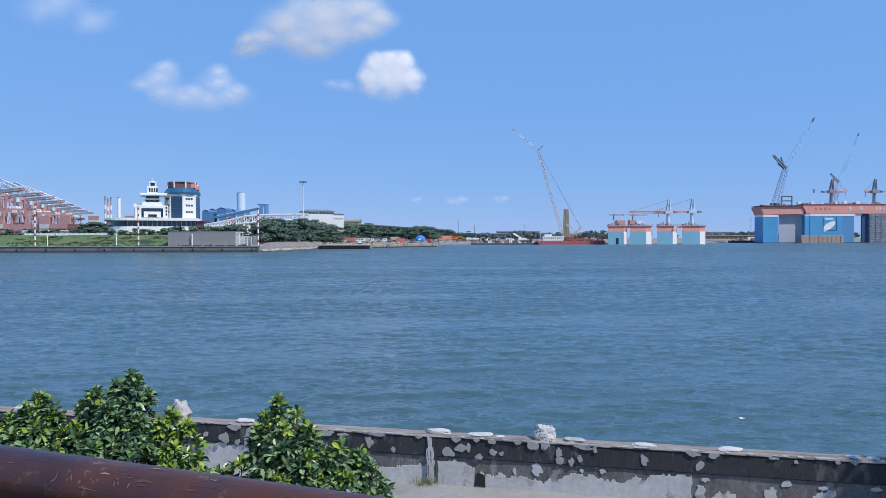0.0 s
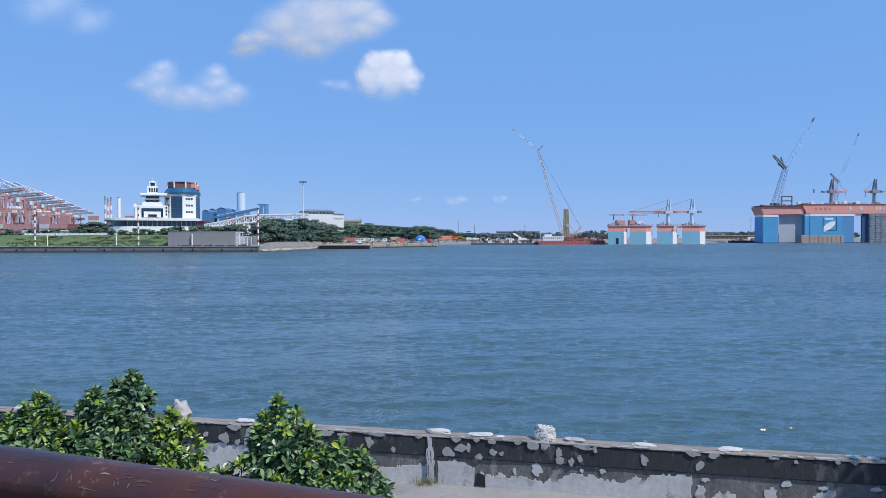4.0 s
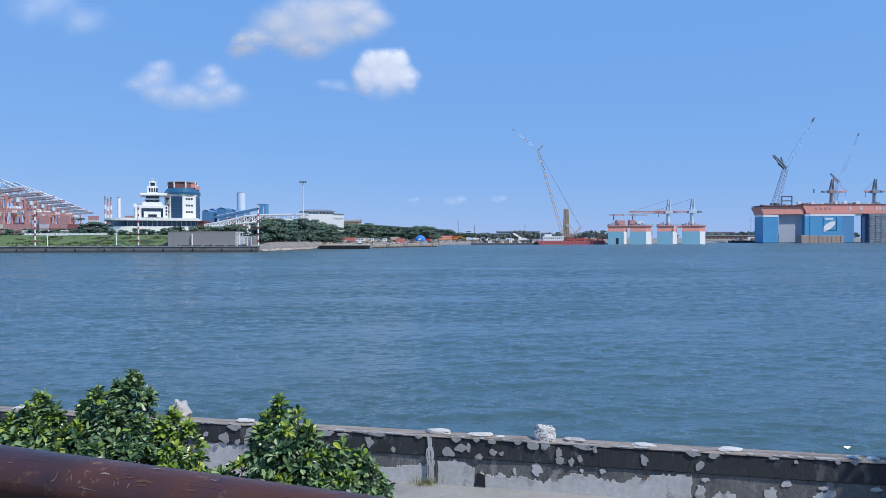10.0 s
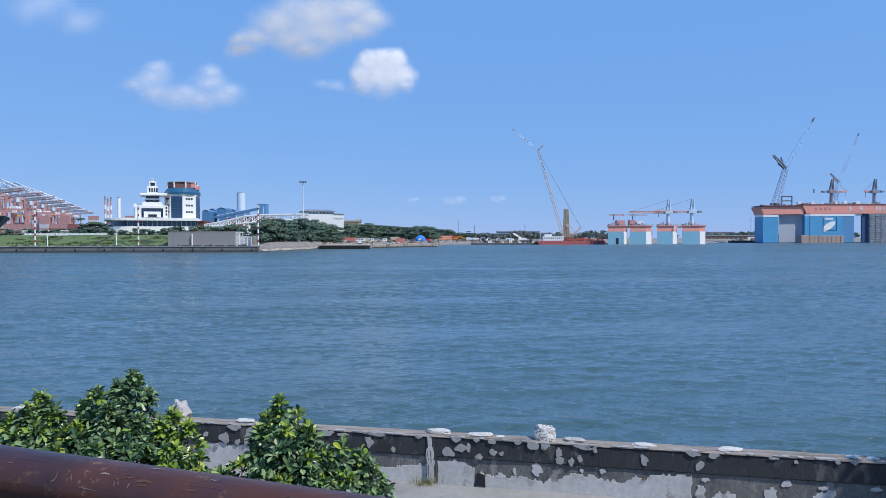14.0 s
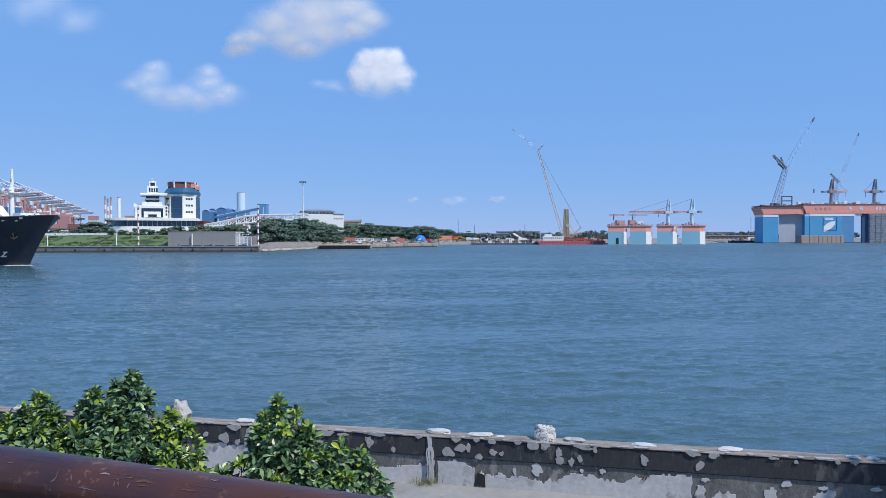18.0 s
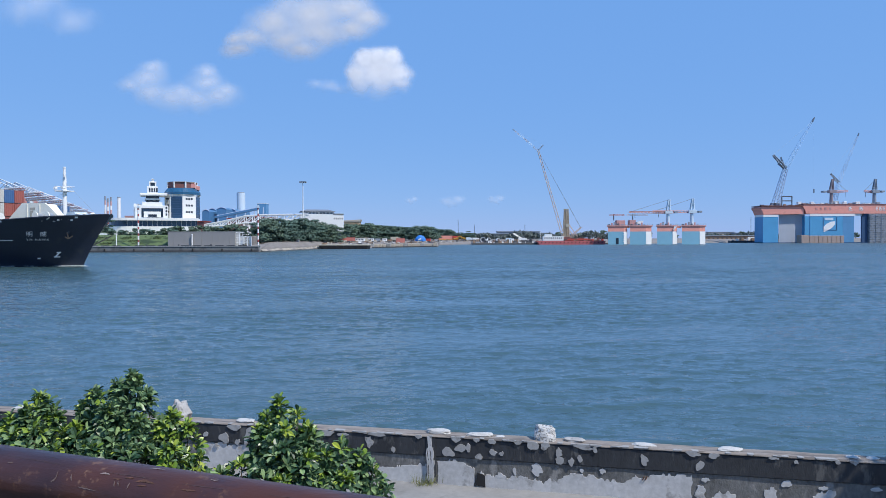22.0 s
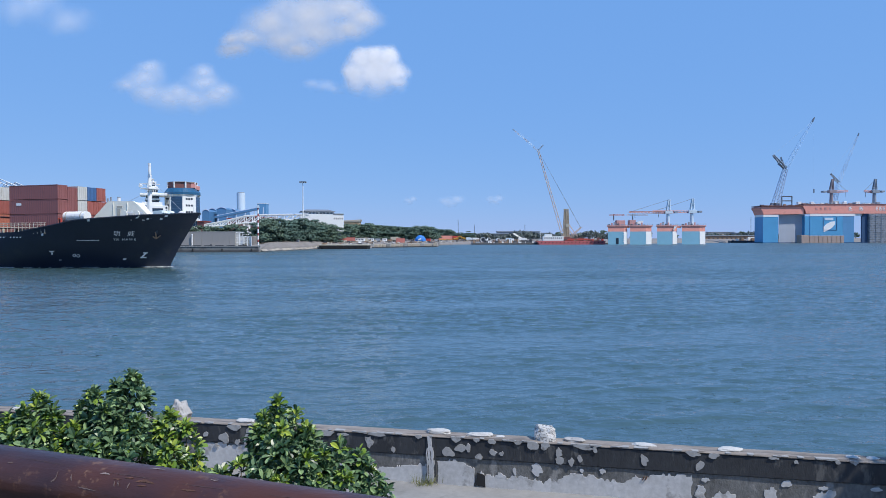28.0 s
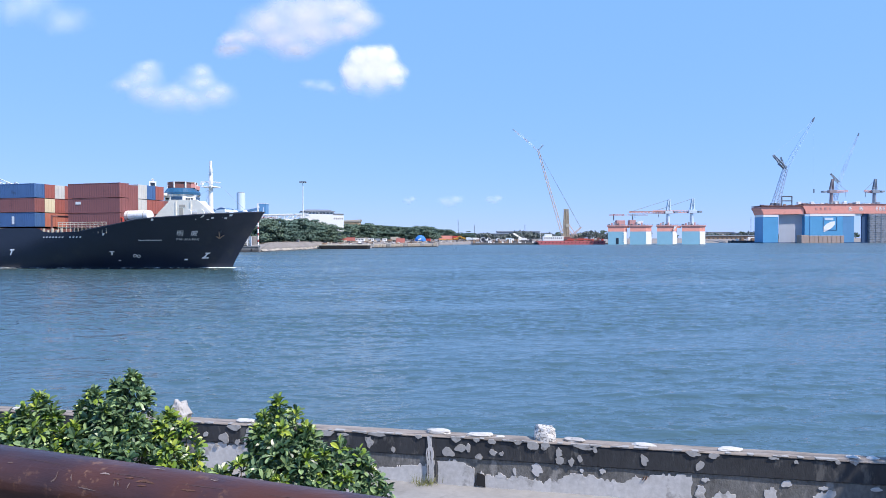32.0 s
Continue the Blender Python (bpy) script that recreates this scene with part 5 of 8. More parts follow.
        if k == 0:
            part("shell", bar(bmesh.new(), (0, 0, 0), (0, 0, rng.uniform(1, 2.2)), 0.6, 10), M["rustsheet"], o)
        else:
            w, h = rng.uniform(0.5, 1.9), rng.choice((0.7, 1.1, 1.6, 2.2, 3.4))
            part("body", B(-w, w, -0.8, 0.8, 0, h, 0.06), (None, M["darksteel"] if h > 1.5 else M["steel"], M["white"], M["rustsheet"])[k], o)
            part("strap", B(-w * 0.1, w * 0.1, -0.83, -0.8, 0, h), M["darksteel"], o)
    # far low sheds and the line of hoarding on the horizon
    for a, b, top, d, m in ((880, 955, 409, 1000, "steel"), (930, 975, 412, 960, "steel"), (1250, 1345, 417.5, 950, "rustsheet"), (1255, 1300, 411, 1100, "beige"), (1300, 1350, 412.5, 1080, "steel"), (840, 900, 413, 900, "beige")):
        sc = d / 1230
        o = thing("shed", (0, 0, 0), label="long low industrial shed on the far shore", category="shed", group="far sheds")
        part("wall", B((a - 784) * sc, (b - 784) * sc, d, d + 15, 4.5, 5.8 + (422.3 - top - 1.4) * sc, 0.1), M[m], o)
        part("roof", B((a - 785) * sc, (b - 783) * sc, d - 1, d + 16, 5.8 + (422.3 - top - 1.4) * sc, 5.8 + (422.3 - top) * sc, 0.1), M["steel"], o)
        nd = int((b - a) / 8)
        for k in range(nd):
            xa = (a - 784 + 3 + k * 8) * sc
            part("door", B(xa, xa + 3 * sc, d - 0.12, d - 0.01, 4.6, 5.8 + (422.3 - top - 4) * sc), M["darksteel"], o)
    for px, top, d in ((811, 390, 742), (840, 398, 800), (929, 399, 800), (1329, 386, 900), (1345.5, 384, 900)):
        o = thing("mooring_post", ((px - 784) / 1230 * d, d, 2), label="slim dark steel post on the far shore", category="post", group="far posts")
        part("post", bar(bmesh.new(), (0, 0, 0), (0, 0, 3.8 + (422.3 - top) / 1230 * d), 0.24, 8), M["darksteel"], o)
        part("cap", bar(bmesh.new(), (0, 0, 3.8 + (422.3 - top) / 1230 * d), (0, 0, 4.2 + (422.3 - top) / 1230 * d), 0.5, 8), M["steel"], o)
    o = thing("inclined_conveyor", (73.55, 718, ground_at(73.55, 718) - 0.1), label="cream inclined conveyor arm on the yard", category="conveyor")
    part("arm", slab(bmesh.new(), [(-1.5, 7.2), (0.2, 8.2), (9, 2.6), (8, 1.4)], 0, 2), M["cream"], o)
    part("leg", bars([((5, 0, 0), (4.6, 0, 4.6)), ((7.6, 1.5, 0), (7.4, 1.5, 2.4)), ((1.2, 1, 0), (1.2, 1, 6.4))], 0.3), M["darksteel"], o)
    low = thing("moored_pontoon", (368.23, 845, 0), label="low dark work pontoon with stores", category="pontoon")
    part("hull", B(-18, 20, 0, 9, -0.5, 2.4, 0.1), M["darksteel"], low)
    part("rim", B(-18.2, 20.2, -0.2, 9.2, 2.4, 2.8, 0.05), M["rustsheet"], low)
    for k in range(7):
        part("store", B(-15 + k * 4.6, -13 + k * 4.6 + (k % 3), 2, 5, 2.8, 4 + (k % 3) * 0.9, 0.05), M[("steel", "white", "rustsheet")[k % 3]], low)


def build_crane_barge():
    d, s = 660, 660 / 1230
    b = thing("crane_barge", (118.59, 660, 0), label="red crane barge with a white deckhouse", category="barge")
    x = lambda px: (px - 1005) * s
    z = lambda py: 5.8 - (py - 422.3) * s
    part("hull", slab(bmesh.new(), [(x(950), z(427)), (x(1072), z(427)), (x(1070), -0.6), (x(956), -0.6)], 0, 16), M["bargered"], b)
    part("deck", B(x(955), x(1070), 0.5, 15.5, z(427), z(426.3)), M["brick"], b)
    part("bulwark", slab(bmesh.new(), [(x(1000), z(426)), (x(1048), z(425)), (x(1040), z(422.5)), (x(1008), z(422.5))], 0.2, 0.6), M["redpaint"], b)
    for k in range(18):
        xx = x(952) + k * 3.6
        part("tyre_fender", bar(bmesh.new(), (xx, -0.5, z(429)), (xx, -0.02, z(429.3)), 0.55, 10), M["rubber"], b)
    part("deckhouse", B(x(962), x(998), 2, 9, z(426.3), z(418.5), 0.1), M["white"], b)
    part("wheelhouse", B(x(965), x(978), 2.5, 8, z(418.5), z(414.5), 0.1), M["white"], b)
    for k in range(9):
        part("window", B(x(964) + k * 2.0, x(964) + k * 2.0 + 1.0, 1.93, 2.02, z(422.5), z(420.5)), M["glassdark"], b)
    for px, h in ((966, 413), (972, 415), (981, 414.5), (988, 415.5), (994, 414.8)):
        part("vent_pipe", bars([((x(px), 5, z(418.6)), (x(px), 5, z(h)))], 0.35), M["darksteel"], b)
    # gear heaped on the deck
    rng = random.Random(17)
    for k in range(26):
        gx, gw, gh = x(1003) + k * 1.35, rng.uniform(0.9, 2.8), rng.uniform(0.6, 2.6) * (1.2 if k > 8 else 0.7)
        gy = rng.uniform(3, 11)
        part("deck_gear", B(gx, gx + gw, gy, gy + rng.uniform(1, 3), z(426.3), z(426.3) + gh, 0.12), M[("rustsheet", "bargered", "brick", "steel", "redpaint", "darksteel", "tan")[k % 7]], b)
    for k in range(7):
        a = x(1008) + k * 4.3
        part("derrick_post", bars([((a, 9, z(426)), (a + rng.uniform(-0.6, 2.2), 9, z(426) + rng.uniform(3, 6.5)))], 0.16, 5), M["rustsheet"], b)
    part("flag_mast", bars([((x(958), 4, z(427)), (x(958), 4, z(409)))], 0.22), M["white"], b)
    # the crawler crane on its deck
    t = luffing_crane(116.22, 668, z(426), (x(952) - x(998), z(265) - z(426)), (x(909) - x(998), z(229) - z(426)), 2.3, M["yellow"], M["tan"], [M["tan"], M["palejib"]],
                      "very tall tan lattice boom crane on the red barge", [(x(1028) - x(998), z(403) - z(426))])
    part("gantry_mast", lattice((0.2, 0, 0), (1.2, 0, z(371) - z(426)), 2.4, 1.8, 22, 0.26), M["mast"], t, "stout tan lattice mast")
    part("gantry_mast", lattice((4.2, 0, 0), (3.3, 0, z(371) - z(426)), 2.4, 1.8, 22, 0.24), M["mast"], t)
    for px, w in ((0.3, 2.1), (2.6, 1.9)):
        part("mast_sheeting", slab(bmesh.new(), [(px - 0.3, 0.5), (px + w + 0.3, 0.5), (px + w, z(372) - z(426)), (px + 0.3, z(372) - z(426))], -0.5, 0.5), M["mast"], t, "weathered brown sheeting inside the mast")
    part("mast_box", B(1.6, 4.4, -1.9, -0.9, z(402) - z(426), z(396) - z(426), 0.1), M["beige"], t, "pale box on the mast")
    part("mast_head", B(0, 4.5, -1.4, 1.4, z(371) - z(426), z(369.5) - z(426), 0.1), M["mast"], t)
    part("house", B(-3, 6, -2.5, 2.5, 1.0, 3.4, 0.2), M["brick"], t)
    part("crawler", B(-5, 6, -4.4, -2.6, -0.2, 1.4, 0.3), M["darksteel"], t)
    part("crawler", B(-5, 6, 2.6, 4.4, -0.2, 1.4, 0.3), M["darksteel"], t)
    part("back_mast", lattice((6, 0, 3), (x(1029) - x(998), 0, z(402) - z(426)), 1.4, 0.9, 10, 0.2), M["tan"], t)
    part("raking_stay", bars([((2, 0, 14), (10, 0, 3.5)), ((2, 0, 20), (13, 0, 3.5))], 0.4), M["tan"], t)


def build_pontoons():
    """Four pale blue and orange towers of a submersible barge with cranes on top."""
    d, s = 640, 640 / 1230
    z = lambda py: 5.8 - (py - 422.0) * s
    for i, (a, b, c) in enumerate(((1076, 1104, 1110), (1115, 1143, 1153), (1163, 1190, 1198), (1207, 1238, 1248))):
        t = thing("barge_tower", ((a + c) / 2 * s - 784 * s, d, 0), label=("pale blue buoyancy tower with an orange top and an open doorway" if i == 0 else "pale blue buoyancy tower with an orange top band"), category="barge tower", group="barge towers")
        x = lambda px: (px - (a + c) / 2) * s
        depth = 14.0
        # a chamfered plan: the broad front and a narrow corner face turned to the sun
        bk = lambda px, dep: (px - 784) * s * (d + dep) / d - ((a + c) / 2 - 784) * s
        plan = [(x(a), 0), (x(b), 0), (bk(c, 2.6), 2.6), (bk(c, depth), depth), (bk(a, depth), depth)]
        part("lower_hull", prism(bmesh.new(), plan, -1.5, z(410)), M["cyan"], t)
        grow = [(p[0] * 1.0, p[1] - 0.004) for p in plan]
        part("orange_band", prism(bmesh.new(), grow, z(410) + 0.004, z(401)), M["orange"], t, "orange top band")
        rim = [(x(a) - 1.0, -0.8), (x(b) + 0.6, -0.8), (bk(c, 2.6) + 0.9, 2.2), (bk(c, depth) + 0.9, depth + 0.8), (bk(a, depth) - 0.9, depth + 0.8)]
        part("rim", prism(bmesh.new(), rim, z(401), z(399)), M["craneorange"], t)
        # White plate paints the sun's brightness onto the corner face.
        part("corner_panel", prism(bmesh.new(), [(x(b) + 0.15, 0.0), (bk(c, 2.6) - 0.1, 2.5), (bk(c, 2.6) + 0.06, 2.4), (x(b) + 0.25, -0.12)], 0.3, z(410.2)), M["white"], t, "white corner face, painted as if sunlit")
        if i == 0:
            part("doorway", B(x(1090), x(1095), -0.12, 0.0, 0.5, z(421.5)), M["glassdark"], t)
            for k in range(5):
                part("cross_brace", bars([((x(1103), -0.5, z(412 + k * 4)), (x(1109), 4, z(409 + k * 4)))], 0.35), M["white"], t)
        elif i == 2:
            part("scoop", slab(bmesh.new(), [(x(1190), z(409)), (x(1196), z(403)), (x(1198), z(401)), (x(1193), z(401))], -1.2, -0.3), M["white"], t)
        if i == 0:
            part("deckhouse", B(x(1093), x(1108), 3, 10, z(399), z(390), 0.1), M["craneorange"], t)
        if i == 1:
            part("deckhouse", B(x(1116), x(1127), 3, 10, z(399), z(389.5), 0.1), M["craneorange"], t)
            part("boat", slab(bmesh.new(), [(x(1128), z(393)), (x(1140), z(391)), (x(1138), z(396)), (x(1131), z(397))], 2, 5), M["white"], t)
        for k in range(6):
            xx = x(a + 2) + k * (x(b) - x(a)) / 6
            part("deck_gear", B(xx, xx + 1.3, 1.5, 3, z(399), z(399) + 0.9 + (k * 7 % 5) * 0.55, 0.05), M[("darksteel", "craneorange", "steel")[k % 3]], t)
        part("railing", bars([((x(a) - 0.8, -0.6, z(399) + 1.1), (x(c) + 0.8, -0.6, z(399) + 1.1))] + [((x(a) - 0.8 + k * (x(c) - x(a) + 1.6) / 9, -0.6, z(399)), (x(a) - 0.8 + k * (x(c) - x(a) + 1.6) / 9, -0.6, z(399) + 1.1)) for k in range(10)], 0.1, 4), M["steel"], t)
    for pa, pb, lab in ((1104, 1116, "orange arched link between two towers"), (1197, 1208, "orange beam link between two towers")):
        o = thing("link_bridge", ((pa + pb) / 2 * s - 784 * s, 644, z(404)), label=lab, category="bridge", group="tower links")
        hw = (pb - pa) / 2 * s
        arch = [(-hw, 0.0)] + [(-hw + 2 * hw * k / 8, (1.2 if pa < 1150 else 0.2) * math.sin(math.pi * k / 8)) for k in range(9)] + [(hw, 0.0), (hw, 2.1), (-hw, 2.1)]
        part("beam", slab(bmesh.new(), arch[1:10] + arch[11:], 0, 3), M["orange"], o)
        part("hand_rail", bars([((-hw, 0.1, 3.2), (hw, 0.1, 3.2)), ((-hw * 0.5, 0.1, 2.1), (-hw * 0.5, 0.1, 3.2)), ((hw * 0.5, 0.1, 2.1), (hw * 0.5, 0.1, 3.2))], 0.09, 4), M["steel"], o)
    knuckle_crane(209.03, 646, z(399), (399 - 353) * s, 36, -1, "pale blue dock crane with a long haze-paled red arm")
    knuckle_crane(231.09, 646, z(399), (399 - 351) * s, 36, -1, "pale blue dock crane with a long haze-paled red arm")
    for px, w in ((1090, 10), (1124, 14)):
        o = thing("deck_derrick", ((px - 784) * s, 648, z(390)), label="short deck derrick with a level red jib", category="crane", group="deck derricks")
        part("post", bars([((0, 0, 0), (0, 0, 6))], 0.45), M["darksteel"], o)
        part("jib", lattice((-w * 0.4, 0, 5.2), (w, 0, 5.2), 1.0, 1.0, 10, 0.14), M["craneorange" if px < 1100 else "white"], o)


def build_floating_dock():
    d, s = 800, 800 / 1230
    z = lambda py: 5.8 - (py - 421.4) * s
    t = thing("floating_dock", (366.83, 800, 0), label="large blue floating dock with an orange top band and white stripe", category="floating dock")
    x = lambda px: (px - 1348) * s
    # the rear wing wall
    xf = x
    part("rear_panel", B(x(1352), x(1378.5), 2, 24, -1.5, z(384)), M["blue"], t, "blue painted wing panel")
    part("rear_stripe", B(x(1352.2), x(1378.3), 1.8, 24, z(384), z(380)), M["white"], t)
    part("rear_cap", slab(bmesh.new(), [(x(1352.5), z(380)), (x(1424), z(379)), (x(1424), z(365.5)), (x(1349), z(366)), (x(1346.5), z(368)), (x(1350), z(373))], 1.5, 26), M["orange"], t, "flared orange cap")
    part("rear_rim", B(x(1347), x(1421), 0, 26.5, z(365.5), z(364)), M["brick"], t)
    x = lambda px: (px - 784) * s * 1.009 - 564 * s
    part("grey_screen", B(x(1378), x(1424), 7.0, 7.6, -1.5, z(379.5), 0.2), M["screen"], t, "grey sheeted recess")
    for k in range(9):
        part("screen_rib", B(x(1381 + k * 4.4), x(1381.15 + k * 4.4), 6.94, 6.99, 0.6, z(380)), M["screen"], t)
    x = xf
    # the front wing wall
    part("front_wing", B(x(1425), x(1512), 1, 22, -1.5, z(383)), M["blue"], t)
    part("front_panel", B(x(1434), x(1492), 0.6, 1, 0.2, z(383)), M["blue"], t)
    part("light_panel", B(x(1492.2), x(1512), 0.7, 1, 0.2, z(383)), M["dome"], t)
    part("front_stripe", B(x(1434), x(1514), 0.4, 1, z(383), z(378.5)), M["white"], t)
    part("front_cap", slab(bmesh.new(), [(x(1427), z(378.5)), (x(1620), z(378.5)), (x(1620), z(363)), (x(1424), z(363)), (x(1421), z(365.5)), (x(1424.5), z(371))], 0.1, 24), M["orange"], t, "flared orange cap")
    part("front_rim", B(x(1421.5), x(1620), -0.4, 24.5, z(363), z(361.5)), M["brick"], t)
    part("inner_pillar", B(x(1527), x(1537), 2, 4, -1.5, z(378.6)), M["navy"], t)
    part("bridge_deck", B(x(1512), x(1530), 2, 6, z(382), z(378.6)), M["white"], t)
    part("caisson", B(x(1537.5), x(1620), -0.6, 3.5, -1.5, z(379), 0.2), M["scaffold"], t, "pale scaffolded block in the dock")
    for k in range(12):
        part("scaffold_line", B(x(1538), x(1620), -0.9, -0.61, z(383 + k * 4), z(382.2 + k * 4)), M["steel"], t)
    for k in range(8):
        part("scaffold_post", bars([((x(1539 + k * 10), -1.0, 0.3), (x(1539 + k * 10), -1.0, z(380)))], 0.25, 4), M["steel"], t)
    part("dock_floor", B(x(1352), x(1620), 0, 46, -1.5, 0.6), M["navy"], t)
    # white mark: a leaning leaf shape between two dark uprights
    bm = bmesh.new()
    slab(bm, [(x(1458), z(411)), (x(1464), z(409)), (x(1472), z(404)), (x(1478), z(398)), (x(1478), z(392)), (x(1470), z(393)), (x(1463), z(397)), (x(1458), z(402))], 0.35, 0.58)
    part("leaf_mark", bm, M["white"], t, "plain white leaf-shaped mark")
    part("mark_patch", B(x(1460), x(1475), 0.4, 0.58, z(390), z(386)), M["skywhite"], t)
    for px in (1457, 1481):
        part("mark_upright", B(x(px), x(px + 0.7), 0.3, 0.58, z(408), z(385)), M["navy"], t)
    part("mark_sill", B(x(1457.7), x(1481), 0.3, 0.58, z(408), z(407.3)), M["navy"], t)
    # sign bars in place of lettering on the cap
    for k, (px, w) in enumerate(((1443, 4), (1451, 4), (1459, 4), (1467, 4), (1502, 6), (1521, 6), (1550, 4), (1556, 4), (1562, 4), (1568, 4))):
        big = px > 1500
        m = M["white"] if big else M["craneorange"]
        hi, lo = (366.5, 373) if big else (367.5, 372)
        mid = (hi + lo) / 2
        for a, b, c, e in ((0, 1, hi, hi + 1), (0.1, 0.9, mid - 0.4, mid + 0.5), (0, 1, lo - 1, lo), (0.0, 0.22, hi + 1, lo - 1), (0.45, 0.62, hi + 1, mid - 0.4), (0.8, 1.0, mid + 0.5, lo - 1))[:(6 if k % 2 else 5)]:
            part("sign_bar", B(x(px + w * a), x(px + w * b), -0.12, 0.08, z(e), z(c)), m, t)
    # gear along the top
    rng = random.Random(8)
    for k in range(26):
        px = 1352 + k * 8.3
        h = rng.uniform(0.8, 3.4)
        part("deck_gear", B(x(px), x(px) + rng.uniform(1, 4), 8, 11, z(361.5) if px > 1422 else z(364), (z(361.5) if px > 1422 else z(364)) + h, 0.1), M[("steel", "white", "skywhite", "white", "mauve")[k % 5] if px > 1422 else ("darksteel", "steel", "rustsheet")[k % 3]], t)
    for a, b in ((1391, 1409),):
        part("portal", bars([((x(a), 10, z(364)), (x(a), 10, z(347))), ((x(b), 10, z(364)), (x(b), 10, z(347))), ((x(a), 10, z(347)), (x(b), 10, z(347))), ((x(a), 10, z(355)), (x(b), 10, z(355)))], 0.6), M["darksteel"], t)
    for px in (1417, 1440, 1498, 1520):
        part("cabin", B(x(px), x(px + 6), 6, 10, z(361.5), z(357), 0.1), M["white"], t)
    part("railing", bars([((x(1422), -0.2, z(361.5) + 1.2), (x(1620), -0.2, z(361.5) + 1.2))] + [((x(1422 + k * 6), -0.2, z(361.5)), (x(1422 + k * 6), -0.2, z(361.5) + 1.2)) for k in range(33)], 0.12, 4), M["steel"], t)
    # the beige work barge before it
    w = thing("work_barge", (429.68, 786, 0), label="boxy beige work barge alongside the dock", category="barge")
    part("hull", B(-24, 24, 0, 10, -0.8, z(417.5), 0.3), M["tanbarge"], w)
    part("end_box", B(-24.4, -16, -0.3, 10.3, -0.8, z(416.5), 0.2), M["tanbarge"], w)
    for k in range(8):
        part("rib", B(-15 + k * 5, -14.6 + k * 5, -0.25, 0, 0.2, z(418.5)), M["rustsheet"], w)
    # cranes on the dock
    a = luffing_crane(391.04, 818, z(364), (x(1390) - x(1372), z(297) - z(365)), (x(1438) - x(1372), z(212) - z(365)), 6.6, M["blue"], M["boomgrey"], [M["hazejib"]], "blue-grey lattice boom crane with a long pale jib")
    part("back_strut", lattice((x(1390) - x(1372), 0, z(298) - z(365)), (x(1376) - x(1372), 0, z(288) - z(365)), 2.0, 1.0, 6, 0.2), M["steelblue"], a)
    part("back_strut", lattice((x(1390) - x(1372), 0, z(300) - z(365)), (x(1381) - x(1372), 0, z(276) - z(365)), 2.0, 1.0, 6, 0.2), M["steelblue"], a)
    part("house", B(-5, 5, -3, 3, 0, 4, 0.2), M["steel"], a)
    part("hoist_rope", bars([((x(1440) - x(1372), 0, z(214) - z(365)), (x(1441.5) - x(1372), 0, z(334) - z(365)))], 0.025, 4), M["hazejib"], a)
    part("hook_block", B(x(1441) - x(1372), x(1442.4) - x(1372), -0.5, 0.5, z(341) - z(365), z(334) - z(365), 0.1), M["darksteel"], a)
    c = luffing_crane(459.65, 817, z(361.5), (x(1484) - x(1476), z(322) - z(362)), (x(1518) - x(1476), z(238) - z(362)), 4.4, M["blue"], M["hazejib"], [M["palejib"], M["boomgrey"], M["hazejib"]], "grey lattice boom crane with a pale banded jib")
    part("house", B(-4, 4, -3, 3, 0, 4, 0.2), M["steel"], c)
    knuckle_crane(453.53, 812, z(361.5), (361.5 - 316) * s, 19, 1, "dull mauve tower crane on the dock wall", "mauve")
    knuckle_crane(503.7, 812, z(361.5), (361.5 - 316) * s, 12, -1, "grey tower crane on the dock wall", "steel")


build_yard()
build_crane_barge()
build_pontoons()
build_floating_dock()


# ---- the container ship ----
HEAD = -17.0  # its heading, degrees from +x


def bulwark_z(s):
    """Height of the hull's top edge, s metres aft of the bow's tip."""
    return float(np.interp(s, [0.18, 3.87, 6.83, 12.7, 15.54, 18.58, 21.68, 26.61, 29.46, 33.28, 37.66, 38.98, 40.56, 200], [11.13, 10.74, 10.58, 10.02, 9.82, 9.51, 8.8, 7.87, 7.34, 7.2, 7.17, 7.83, 8.06, 8.1]))


def half_breadth(d, z):
    """Half the hull's breadth d metres aft of its stem, at height z."""
    k = max(0.0, min(1.0, z / 11.0))
    run, p = 58 - 33 * k, 1.75 + 1.1 * k
    q = min(1.0, max(0.0, d / run))
    return 13.6 * (1 - (1 - q) ** p)


